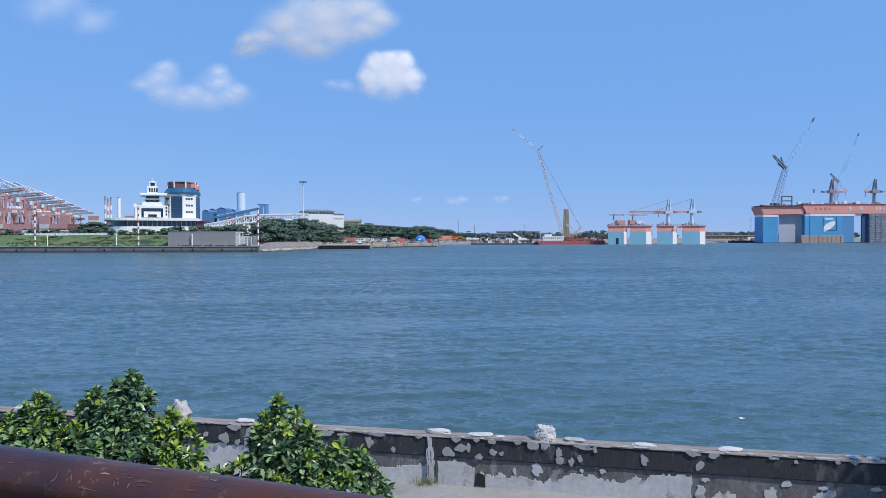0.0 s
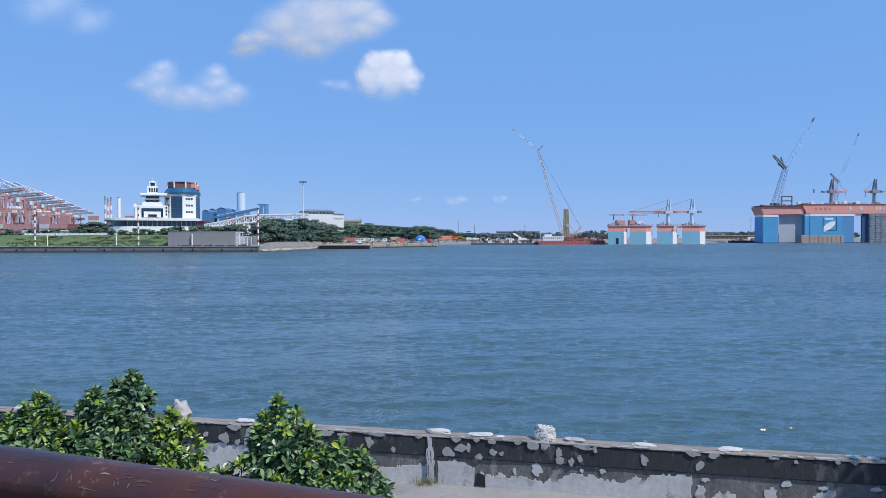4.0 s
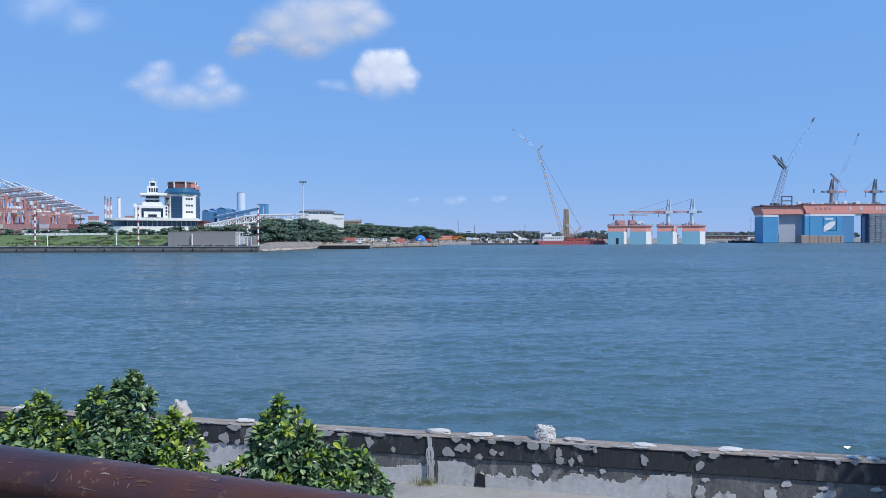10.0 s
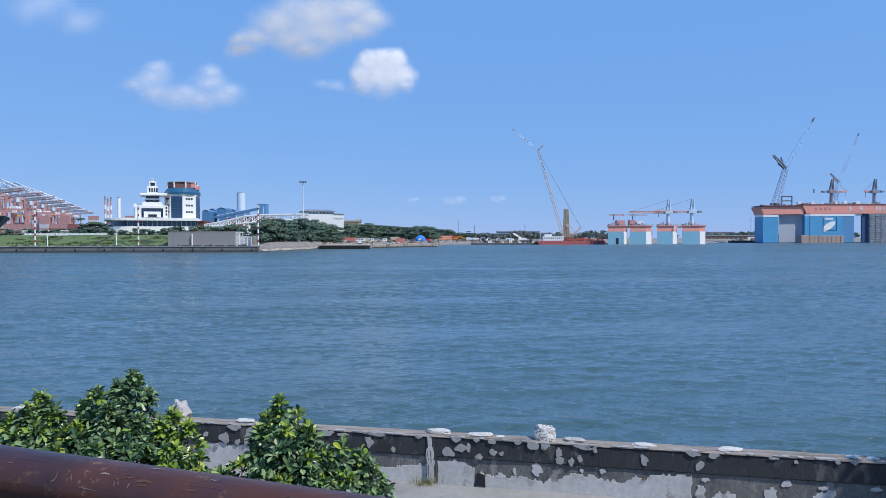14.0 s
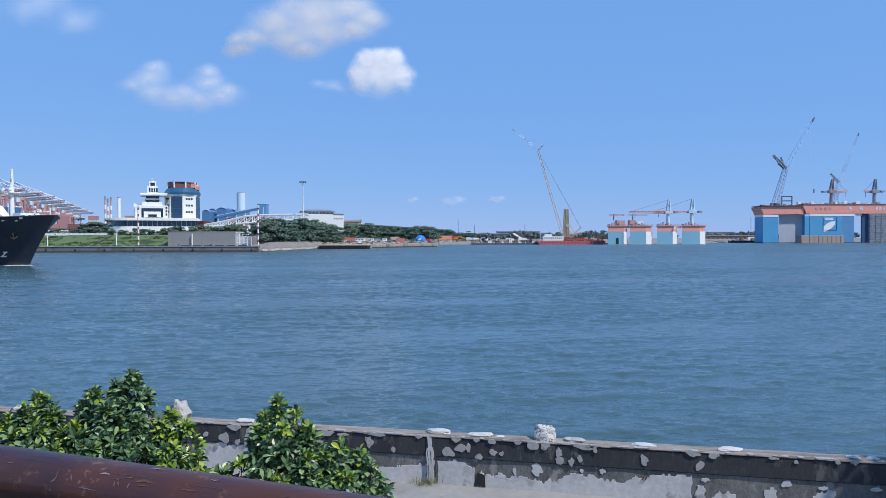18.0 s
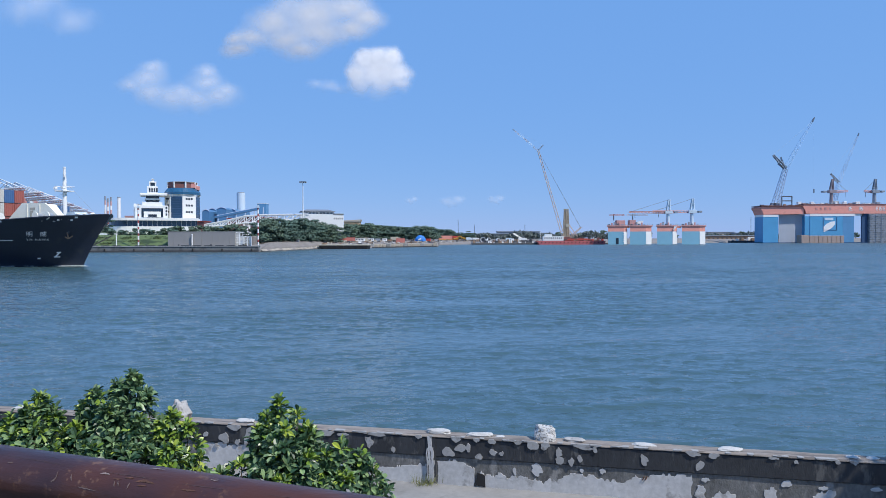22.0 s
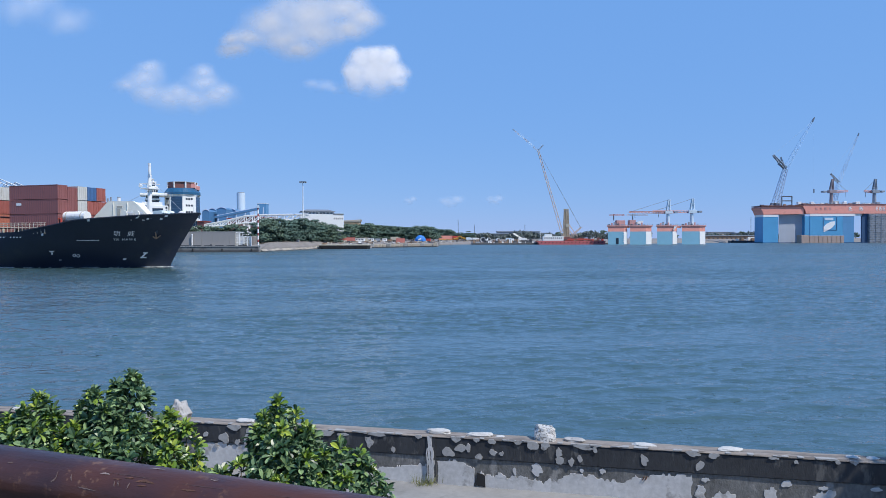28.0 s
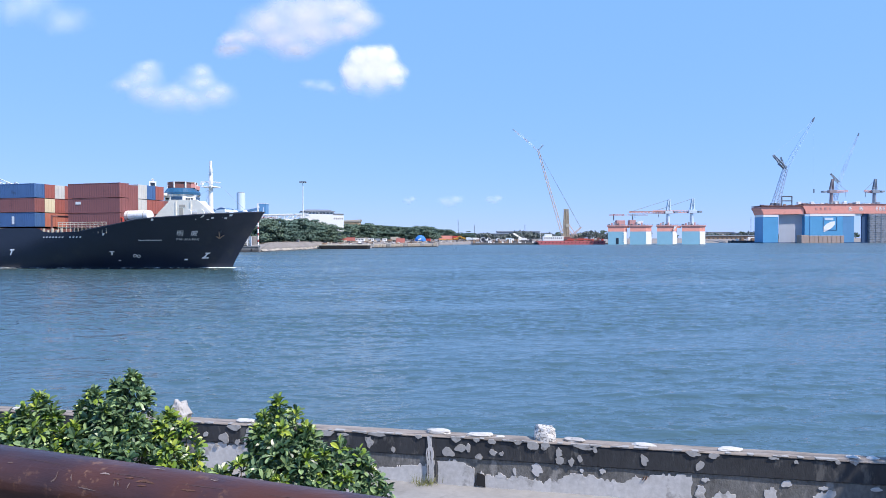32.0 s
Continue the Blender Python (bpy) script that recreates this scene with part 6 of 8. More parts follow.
def build_ship():
    t = thing("container_ship", (0, 0, 0), HEAD, "black-hulled container ship loaded with stacked containers", "ship")
    stations = [0, 0.15, 0.5, 1.2, 2.2, 3.6, 5.5, 8, 11, 14, 17, 20, 21.5, 23, 25, 27.5, 30, 32, 34, 36, 38, 39.1, 40, 41, 42, 44, 47, 52, 58, 66, 80, 100, 130, 168]
    levels = [-1.5, -0.4, 0.0, 0.5, 1.0, 2.0, 3.2, 4.5, 5.8, 7.0, None]
    stem_x = lambda z: 7.6 * max(0.0, z / 11.3) ** 1.15

    def grid(z_from, z_to, swell=0.0):
        bm = bmesh.new()
        cols = []
        for side in (-1, 1):
            prev = None
            for s in stations:
                col = []
                top = bulwark_z(s)
                for lv in levels:
                    z = top if lv is None else min(lv, top - 0.02 * (8 - lv))
                    if z < z_from or z > z_to:
                        continue
                    x = stem_x(z) - s * (176.0 / 168.0 if s > 60 else 1.0)
                    y = side * (half_breadth(s, z) + swell)
                    col.append(bm.verts.new((x + swell * 0.5, y, z)))
                if prev:
                    for k in range(len(col) - 1):
                        a = (prev[k], col[k], col[k + 1], prev[k + 1])
                        bm.faces.new(a if side > 0 else a[::-1])
                prev = col
        return bm

    hull = part("hull", grid(-2, 20), M["hull"], t, "black painted hull with a raked bow", smooth=True)
    part("boot_stripe", grid(-0.45, 0.38, 0.03), M["boot"], t, "thin dull red strip at the waterline", smooth=True)
    # decks: the forecastle and the main deck
    for s0, s1, zz in ((1.0, 30, None), (30, 168, 6.3)):
        bm = bmesh.new()
        prev = None
        for s in [q for q in stations if s0 <= q <= s1]:
            z = bulwark_z(s) - 1.2 if zz is None else zz
            x = stem_x(z) - s * (176.0 / 168.0 if s > 60 else 1.0)
            y = half_breadth(s, z) - 0.1
            cur = [bm.verts.new((x, -y, z)), bm.verts.new((x, y, z))]
            if prev:
                bm.faces.new((prev[0], prev[1], cur[1], cur[0]))
            prev = cur
        part("deck", bm, M["deckgreen"], t)
    # rail along the bulwark's top
    for side in (-1, 1):
        pr = []
        for s in [0.3 + 1.5 * k for k in range(20)]:
            z = bulwark_z(s)
            pr.append((stem_x(z) - s, side * half_breadth(s, z), z + 0.03))
        bm = bmesh.new()
        rings = [[bm.verts.new((x, y + dy, z + dz)) for dy, dz in ((-0.13, -0.09), (0.13, -0.09), (0.13, 0.06), (0.07, 0.1), (-0.07, 0.1), (-0.13, 0.06))] for x, y, z in pr]
        for a, b in zip(rings, rings[1:]):
            for k in range(6):
                bm.faces.new((a[k], a[(k + 1) % 6], b[(k + 1) % 6], b[k]))
        bm.faces.new(rings[0])
        bm.faces.new(rings[-1][::-1])
        bmesh.ops.recalc_face_normals(bm, faces=bm.faces)
        part("cap_rail", bm, M["hull"], t)

    F0 = -16.3  # face of the foremost bay
    # white forecastle house with sloped ends
    bm = bmesh.new()
    slab(bm, [(F0 + 2.6, 8.8), (F0 + 3.2, 10.2), (F0 + 6.9, 13.5), (F0 + 13.0, 13.4), (F0 + 14.2, 12.6), (F0 + 16.2, 10.9), (F0 + 16.2, 9.6)], -6.6, -6.3)
    part("breakwater_side", bm, M["cream"], t, "cream-white sloping breakwater plate")
    bm = bmesh.new()
    slab(bm, [(F0 + 3.0, 8.8), (F0 + 3.5, 10.1), (F0 + 7.0, 13.3), (F0 + 12.8, 13.2), (F0 + 15.0, 10.8), (F0 + 15.0, 9.4)], -6.28, -3.6)
    part("breakwater_house", bm, M["cream"], t)
    part("house_door", B(F0 + 9.0, F0 + 9.9, -6.66, -6.61, 10.2, 11.9, 0.02), M["beige"], t)
    part("house_plate", B(F0 + 9.0, F0 + 10.4, -6.65, -6.62, 12.0, 12.5), M["beige"], t)
    for xx in (F0 + 8.2, F0 + 11.6):
        part("stiffener", B(xx, xx + 0.12, -6.72, -6.61, 9.4, 13.2), M["cream"], t)
    # white round-ended cover beside it
    bm = bmesh.new()
    bar(bm, (F0 - 0.2, -10.2, 10.35), (F0 + 5.2, -10.2, 10.35), 1.0, 16)
    part("white_tank", bm, M["white"], t, "white round-ended tank cover", smooth=False)
    for xx in (F0 + 0.6, F0 + 4.2):
        part("tank_band", bar(bmesh.new(), (xx, -10.2, 10.35), (xx + 0.2, -10.2, 10.35), 1.03, 16), M["beige"], t)
        part("tank_foot", B(xx - 0.2, xx + 0.5, -11.0, -9.4, 8.2, 9.6), M["steel"], t)
    # mast
    mx = F0 + 11.45
    mast = part("mast", bar(bmesh.new(), (mx, 0, 9.4), (mx, 0, 19.2), 0.52, 12, 0.38), M["white"], t, "tall white signal mast")
    part("mast_pole", bar(bmesh.new(), (mx, 0, 19.2), (mx, 0, 21.2), 0.34, 8, 0.26), M["white"], mast)
    part("mast_platform", B(mx - 1.15, mx + 1.15, -1.6, 1.6, 16.2, 16.45, 0.05), M["white"], mast)
    part("platform_rail", bars([((mx - 1.15, -1.6, 17.3), (mx + 1.15, -1.6, 17.3)), ((mx + 1.15, -1.6, 17.3), (mx + 1.15, 1.6, 17.3)), ((mx - 1.15, 1.6, 17.3), (mx + 1.15, 1.6, 17.3)), ((mx - 1.15, -1.6, 17.3), (mx - 1.15, 1.6, 17.3)), ((mx + 1.15, -1.6, 16.4), (mx + 1.15, -1.6, 17.3)), ((mx - 1.15, -1.6, 16.4), (mx - 1.15, -1.6, 17.3))], 0.06, 5), M["white"], mast)
    part("mast_lamp", bar(bmesh.new(), (mx + 0.5, -0.5, 19.3), (mx + 0.5, -0.5, 20.0), 0.25, 8), M["white"], mast)
    part("mast_lamp", bar(bmesh.new(), (mx, 0, 21.2), (mx, 0, 21.6), 0.3, 8), M["white"], mast)
    part("mast_stay", bars([((mx, 0, 16.0), (mx - 3.5, -3, 13.2)), ((mx, 0, 16.0), (mx - 3.5, 3, 13.2)), ((mx, 0, 18.5), (mx + 9, 0, 10.6))], 0.025, 4), M["steel"], mast)
    for sx in (-1.05, 1.05):
        part("searchlight", bar(bmesh.new(), (mx + sx, -1.2, 16.9), (mx + sx, -1.7, 16.9), 0.3, 10), M["white"], mast)
    part("mast_ladder", bars([((mx - 0.7, -0.3, 10), (mx - 0.7, -0.3, 16.2)), ((mx - 0.7, 0.3, 10), (mx - 0.7, 0.3, 16.2))], 0.05, 4), M["white"], mast)
    # forecastle gear
    for xx, yy in ((F0 + 12.6, -7.6), (F0 + 15.0, -7.0)):
        w = part("windlass", bar(bmesh.new(), (xx, yy - 1.0, 10.7), (xx, yy + 1.0, 10.7), 0.55, 14), M["steel"], t)
        part("drum_flange", bar(bmesh.new(), (xx, yy - 1.2, 10.7), (xx, yy - 1.02, 10.7), 0.8, 14), M["cream"], w)
    for xx in (F0 + 16.6, F0 + 18.2, F0 + 20.4):
        part("mushroom_vent", bar(bmesh.new(), (xx, -1.6, 9.7), (xx, -1.6, 11.2), 0.25, 8), M["white"], t)
        part("vent_cap", bar(bmesh.new(), (xx, -1.6, 11.2), (xx, -1.6, 11.5), 0.55, 10, 0.2), M["white"], t)
    part("tarpaulin", slab(bmesh.new(), [(F0 + 13.4, 9.9), (F0 + 14.0, 11.6), (F0 + 16.0, 11.7), (F0 + 16.6, 9.9)], -2.0, 1.5), M["skywhite"], t)
    part("bow_post", bars([((F0 + 22.2, 0, 10.4), (F0 + 22.2, 0, 12.8))], 0.14), M["white"], t)
    # cluttered low deck between the bays
    for k in range(13):
        xx = F0 - 14.0 + k * 0.95
        part("rail_post", bars([((xx, -12.9, 7.0), (xx, -12.9, 9.1))], 0.07, 4), M["beige"], t)
    for zz in (8.2, 8.7, 9.1):
        part("hand_rail", bars([((F0 - 14.2, -12.9, zz), (F0 - 2.4, -12.9, zz))], 0.06, 4), M["beige"], t)
    for k in range(6):
        xx = F0 - 19.5 + k * 1.1
        part("mooring_bitt", bar(bmesh.new(), (xx, -12.2, 6.6), (xx, -12.2, 7.7 + 0.3 * (k % 2)), 0.26, 8), M["beige"], t)
    part("coaming", B(F0 - 12.4, F0 - 1.5, -11.2, -10.9, 6.6, 8.6), M["steel"], t)
    part("hatch_cover", B(F0 - 12.4, F0 - 0.2, -11.2, 11.2, 7.4, 8.0, 0.05), M["brick"], t)
    part("hatch_cover", B(F0 - 46, F0 - 20.4, -12.4, 12.4, 7.4, 8.0, 0.05), M["brick"], t)
    part("lashing_bridge", bars([((F0 - 16.4, -12.2, 6.6), (F0 - 16.4, -12.2, 10.6)), ((F0 - 16.4, 12.2, 6.6), (F0 - 16.4, 12.2, 10.6)), ((F0 - 16.4, -12.2, 10.4), (F0 - 16.4, 12.2, 10.4))], 0.2), M["brick"], t)
    part("red_frame", bars([((F0 + 0.5, -12.0, 8.0), (F0 + 0.5, -12.0, 9.9)), ((F0 - 2.0, -12.0, 8.0), (F0 - 2.0, -12.0, 9.9)), ((F0 - 2.0, -12.0, 9.9), (F0 + 0.5, -12.0, 9.9))], 0.16), M["redpaint"], t)
    # containers: bays, rows from the starboard side, tiers
    bays = [(F0 - 6.1, [(4, 4, 4), (4, 4, 4), (0, 3, 3), (4, 0, 2), (4, 0, 0), (0, 4), (0, 4), (0, 2), (0, 2), (4, 2)]),
            (F0 - 20.6 - 6.1, [(2, 4, 2), (1, 7, 0), (1, 0, 3), (0, 4, 0), (0, 0, 8), (2, 0, 0), (4, 0, 2), (0, 4, 0), (0, 2, 0), (4, 0, 0)]),
            (F0 - 20.6 - 18.9, [(2, 4, 2), (0, 3, 0), (1, 0, 4), (0, 4, 0), (0, 0, 2), (2, 0, 0), (4, 0, 2), (0, 4, 0), (0, 2, 0), (4, 0, 0)])]
    for bx, rows in bays:
        for r, tiers in enumerate(rows):
            for k, c in enumerate(tiers):
                o = new("container", container_mesh(12.19, c))
                o.parent = t
                yy = -12.3 + 1.22 + r * 2.5
                drop = 0.3 if (r == 1 and bx > F0 - 10) else 0.0
                o.matrix_basis = pose(bx, yy, (8.02 if bx > F0 - 10 else 8.4) + k * 2.9 - drop * (k == 2))
                o["label"] = ("red-brown shipping container", "orange-red shipping container", "blue shipping container", "white shipping container", "dull maroon shipping container", "green shipping container", "orange shipping container", "cream shipping container", "teal shipping container")[c]
    # small white marks on container sides
    for bx, z0, w, h in ((F0 - 10.4, 12.6, 1.3, 0.5), (F0 - 26.4, 8.9, 0.6, 1.6)):
        part("stencil_bar", B(bx, bx + w, -12.325, -12.3, z0, z0 + h), M["white"], t)

    # marks on the hull plates, laid on the curve of the side
    def plate_point(s, z, out=0.04):
        y = -half_breadth(s, z) - out
        return Vector((stem_x(z) - s, y, z))

    def mark(name, shape, s0, z0, wide, high, label, m):
        """A flat mark whose shape is given in a unit square, set on the starboard side."""
        bm = bmesh.new()
        for quad in shape:
            vs = [bm.verts.new(plate_point(s0 - u * wide, z0 + v * high)) for u, v in quad]
            bm.faces.new(vs)
        part(name, bm, m, t, label)

    q4 = lambda a, b, c, d: ((a, c), (b, c), (b, d), (a, d))
    zed = [q4(0, 1, 0, 0.2), q4(0.25, 0.95, 0.8, 1.0), ((0.15, 0.2), (0.45, 0.2), (0.8, 0.8), (0.5, 0.8))]
    tee = [q4(0.0, 1.0, 0.75, 1.0), q4(0.38, 0.68, 0.0, 0.75)]
    ring = [((0.5 + 0.5 * math.cos(a), 0.5 + 0.5 * math.sin(a)), (0.5 + 0.28 * math.cos(a), 0.5 + 0.28 * math.sin(a)), (0.5 + 0.28 * math.cos(a + 0.785), 0.5 + 0.28 * math.sin(a + 0.785)), (0.5 + 0.5 * math.cos(a + 0.785), 0.5 + 0.5 * math.sin(a + 0.785))) for a in [0.785 * k for k in range(8)]]
    one = [q4(0, 1, 0, 1)]
    W = M["markwhite"]
    mark("thruster_mark", zed, 6, 1.97, 1.15, 1.2, "white bow thruster sign", W)
    mark("draught_mark", tee, 22.74, 2.72, 1.0, 0.8, "white tug push mark", W)
    mark("draught_mark", tee, 43.96, 2.7, 1.1, 1.25, "white tug push mark", W)
    mark("ring_mark", ring, 18.32, 2.25, 0.7, 0.7, "white ring sign", W)
    mark("ring_mark", ring, 17.59, 2.14, 0.7, 0.7, "white ring sign", W)
    mark("small_mark", one, 8.99, 1.64, 0.6, 0.3, "", W)
    mark("small_mark", one, 20.92, 1.58, 0.5, 0.15, "", W)
    mark("small_mark", one, 24.37, 6.57, 0.4, 0.45, "", W)
    mark("rubbing_strip", one, 17.54, 5.58, 4.0, 0.12, "pale scuffed strip", M["markwhite"])
    for k in range(11):
        mark("scupper_bar", one, 37.24 - k * 0.74 - (0.9 if k > 6 else 0), 6.17, 0.35, 0.22, "", W)
    for k in range(4):
        mark("fairlead", one, 6.41 - k * 0.6, 9.7, 0.35, 0.3, "", W)
    mark("rubbing_strip", one, 8.65, 9.53, 2.0, 0.12, "", W)
    mark("fairlead", one, 15.76, 9.3, 0.45, 0.4, "", W)
    mark("fairlead", one, 4.06, 10.21, 0.4, 0.35, "", W)
    # anchor in its recess
    a0, az = 4.32, 6.65
    a = part("anchor", bars([(plate_point(a0 + 0.35, az + 0.6, 0.2), plate_point(a0 - 0.1, az - 0.6, 0.25)), (plate_point(a0 + 0.5, az - 0.3, 0.25), plate_point(a0 - 0.1, az - 0.7, 0.25)), (plate_point(a0 - 0.6, az - 0.1, 0.25), plate_point(a0 - 0.1, az - 0.7, 0.25))], 0.13, 6), M["rustsheet"], t, "rust-brown bow anchor")
    part("anchor_pocket", bars([(plate_point(a0 + 0.35, az + 0.7, 0.0), plate_point(a0 + 0.35, az + 0.7, 0.1))], 0.4, 10), M["darksteel"], a)

    # the ship's name, bent to the side
    def lettering(text, s0, z0, size, spread):
        cu = bpy.data.curves.new("name_letter", "FONT")
        cu.body, cu.size, cu.space_character, cu.resolution_u = text, size, spread, 3
        tmp = new("name_letter", cu)
        me = bpy.data.meshes.new_from_object(tmp.evaluated_get(bpy.context.evaluated_depsgraph_get()))
        bpy.data.objects.remove(tmp)
        bm = bmesh.new()
        bm.from_mesh(me)
        left = set(bm.faces)
        groups = []
        while left:
            # one letter: all faces that hang together
            todo, seen = [left.pop()], []
            while todo:
                f = todo.pop()
                seen.append(f)
                for e in f.edges:
                    for q in e.link_faces:
                        if q in left:
                            left.remove(q)
                            todo.append(q)
            groups.append(seen)
        if len(text) == 1:
            groups = [sum(groups, [])]
        for faces in sorted(groups, key=lambda g: min(v.co.x for f in g for v in f.verts)):
            out = bmesh.new()
            for f in faces:
                out.faces.new([out.verts.new(plate_point(s0 - v.co.x, z0 + v.co.y, 0.05)) for v in f.verts])
            bmesh.ops.remove_doubles(out, verts=out.verts, dist=0.0005)
            part("name_letter", out, W, t, "white letter of the ship's name")
        bm.free()

    lettering("YM HAWK", 11.19, 5.57, 0.62, 1.45)
    lettering("\u660e", 11.24, 6.55, 1.15, 1.0)
    lettering("\u5a01", 8.99, 6.54, 1.15, 1.0)
    # foam along the waterline
    foam = bmesh.new()
    rng = random.Random(2)
    for k in range(130):
        s = rng.uniform(0, 80) if k > 30 else rng.uniform(-0.6, 5)
        w, r = rng.uniform(0.3, 1.3), rng.uniform(0.08, 0.24)
        y = -half_breadth(max(s, 0), 0) - rng.uniform(0.05, 0.5)
        c = Vector((-s, y, 0.1))
        vs = []
        for j in range(9):
            aa = 6.2832 * j / 9
            vs.append(foam.verts.new(c + Vector((w * math.cos(aa), r * math.sin(aa) * rng.uniform(0.6, 1.3), 0))))
        tip = foam.verts.new(c + Vector((0, 0, rng.uniform(0.03, 0.13))))
        for j in range(9):
            foam.faces.new((vs[j], vs[(j + 1) % 9], tip))
    part("bow_foam", foam, M["foam"], t, "thin white foam along the waterline")
    return t


M["foam"] = mat("foam", (0.75, 0.8, 0.8), 0.1, 2.0, 0.8)
M["markwhite"] = mat("mark_paint", (0.92, 0.92, 0.92), 0.15, 1.0, 0.6, bump=0)
for i, c in ((7, (0.68, 0.60, 0.42)), (8, (0.10, 0.16, 0.24))):
    M["cont%d" % i] = mat("container_paint", c, 0.1, 0.4, 0.55, bump=0, stain=tuple(v * 0.7 for v in c), stain_scale=0.5, stain_cut=0.62)
SHIP = build_ship()


# ---- the seawall and the near bank ----
M["walldark"] = mat("black_stained_plaster", (0.030, 0.033, 0.038), 0.6, 1.6, 0.85, bump=0.5, bscale=30, stain=(0.095, 0.095, 0.093), stain_scale=2.6, stain_cut=0.555, stretch=(1.7, 1.7, 0.6))
M["wallgrey"] = mat("weathered_wall_plaster", (0.13, 0.13, 0.126), 0.6, 1.6, 0.9, bump=0.6, bscale=30, stain=(0.25, 0.245, 0.235), stain_scale=2.8, stain_cut=0.56, stretch=(1.6, 1.6, 0.9))
M["wallwhite"] = mat("bare_white_plaster", (0.48, 0.48, 0.48), 0.30, 1.6, 0.9, bump=0.18, bscale=30, stain=(0.30, 0.295, 0.29), stain_scale=2.6, stain_cut=0.57)
M["flake"] = mat("grey_white_plaster", (0.33, 0.33, 0.325), 0.25, 3.0, 0.9, bump=0.4, bscale=45, stain=(0.22, 0.215, 0.21), stain_scale=9.0, stain_cut=0.56)
M["walltop"] = mat("worn_coping", (0.27, 0.235, 0.205), 0.5, 2.6, 0.9, bump=0.7, bscale=40, stain=(0.15, 0.132, 0.118), stain_scale=3.4, stain_cut=0.50, stretch=(0.35, 2.6, 1.0))
M["rock"] = mat("pale_rock", (0.51, 0.50, 0.48), 0.25, 5.0, 0.9, bump=0.9, bscale=45, stain=(0.30, 0.295, 0.28), stain_scale=20, stain_cut=0.58)
M["rockpit"] = mat("pitted_pale_rock", (0.58, 0.57, 0.55), 0.25, 5.0, 0.9, bump=0.9, bscale=45, stain=(0.13, 0.125, 0.12), stain_scale=34, stain_cut=0.51)
M["rockgrey"] = mat("grey_rock", (0.38, 0.37, 0.36), 0.3, 5.0, 0.9, bump=0.8, bscale=40, stain=(0.22, 0.21, 0.20), stain_scale=14, stain_cut=0.55)
M["pipe"] = mat("rusty_painted_steel", (0.050, 0.023, 0.024), 0.6, 5.0, 0.36, metal=0.1, bump=0.25, bscale=60, stain=(0.105, 0.042, 0.028), stain_scale=6, stain_cut=0.54, stretch=(0.35, 1, 1))


def worn(m, colour, patch, patch_cut, flake, flake_cut):
    """Lets ragged spots of bare metal show in patches of a paint."""
    n, l = m.node_tree.nodes, m.node_tree.links
    base = n["Principled BSDF"].inputs["Base Color"]
    tc = n.new("ShaderNodeTexCoord")
    masks = []
    for sc, cut, det, soft in ((patch, patch_cut, 2, 0.12), (flake, flake_cut, 5, 0.09)):
        t = n.new("ShaderNodeTexNoise")
        t.inputs["Scale"].default_value, t.inputs["Detail"].default_value, t.inputs["Roughness"].default_value = sc, det, 0.6
        l.new(tc.outputs["Object"], t.inputs["Vector"])
        r = n.new("ShaderNodeMapRange")
        r.inputs[1].default_value, r.inputs[2].default_value = cut, cut + soft
        l.new(t.outputs[0], r.inputs[0])
        masks.append(r.outputs[0])
    k = n.new("ShaderNodeMath")
    k.operation = "MULTIPLY"
    l.new(masks[0], k.inputs[0])
    l.new(masks[1], k.inputs[1])
    x = n.new("ShaderNodeMix")
    x.data_type = "RGBA"
    l.new(k.outputs[0], x.inputs[0])
    l.new(base.links[0].from_socket, x.inputs[6])
    x.inputs[7].default_value = (*colour, 1)
    l.new(x.outputs[2], base)


worn(M["pipe"], (0.085, 0.030, 0.018), 3.2, 0.47, 5.0, 0.40)
worn(M["pipe"], (0.19, 0.095, 0.052), 7.0, 0.55, 60.0, 0.56)
M["scratch"] = mat("bare_scratched_metal", (0.155, 0.105, 0.085), 0.5, 60, 0.6, bump=0.2)
M["bare"] = mat("bright_bare_metal", (0.25, 0.19, 0.165), 0.5, 80, 0.55, bump=0.2)
M["chip"] = mat("flaky_rust", (0.11, 0.05, 0.031), 0.6, 90, 0.8, bump=0.4)
M["crack"] = mat("cracked_paint_edge", (0.082, 0.050, 0.045), 0.5, 60, 0.7, bump=0.2)


def blob(rng, cx, cz, rx, rz, n=11):
    """The angular outline of a flake that broke away, its corners a little rubbed off."""
    lean = rng.uniform(-0.5, 0.5)
    pts = []
    for i in range(n):
        a = 6.2832 * (i + rng.uniform(-0.3, 0.3)) / n
        k = rng.choice((0.62, 0.85, 1.0, 1.1, 1.22))
        pts.append((cx + rx * k * (math.cos(a) + lean * 0.6 * math.sin(a)), cz + rz * k * math.sin(a)))
    out = []
    for (xa, za), (xb, zb) in zip(pts, pts[1:] + pts[:1]):
        out += [(xa * 0.8 + xb * 0.2, za * 0.8 + zb * 0.2), (xa * 0.2 + xb * 0.8, za * 0.2 + zb * 0.8)]
    return out


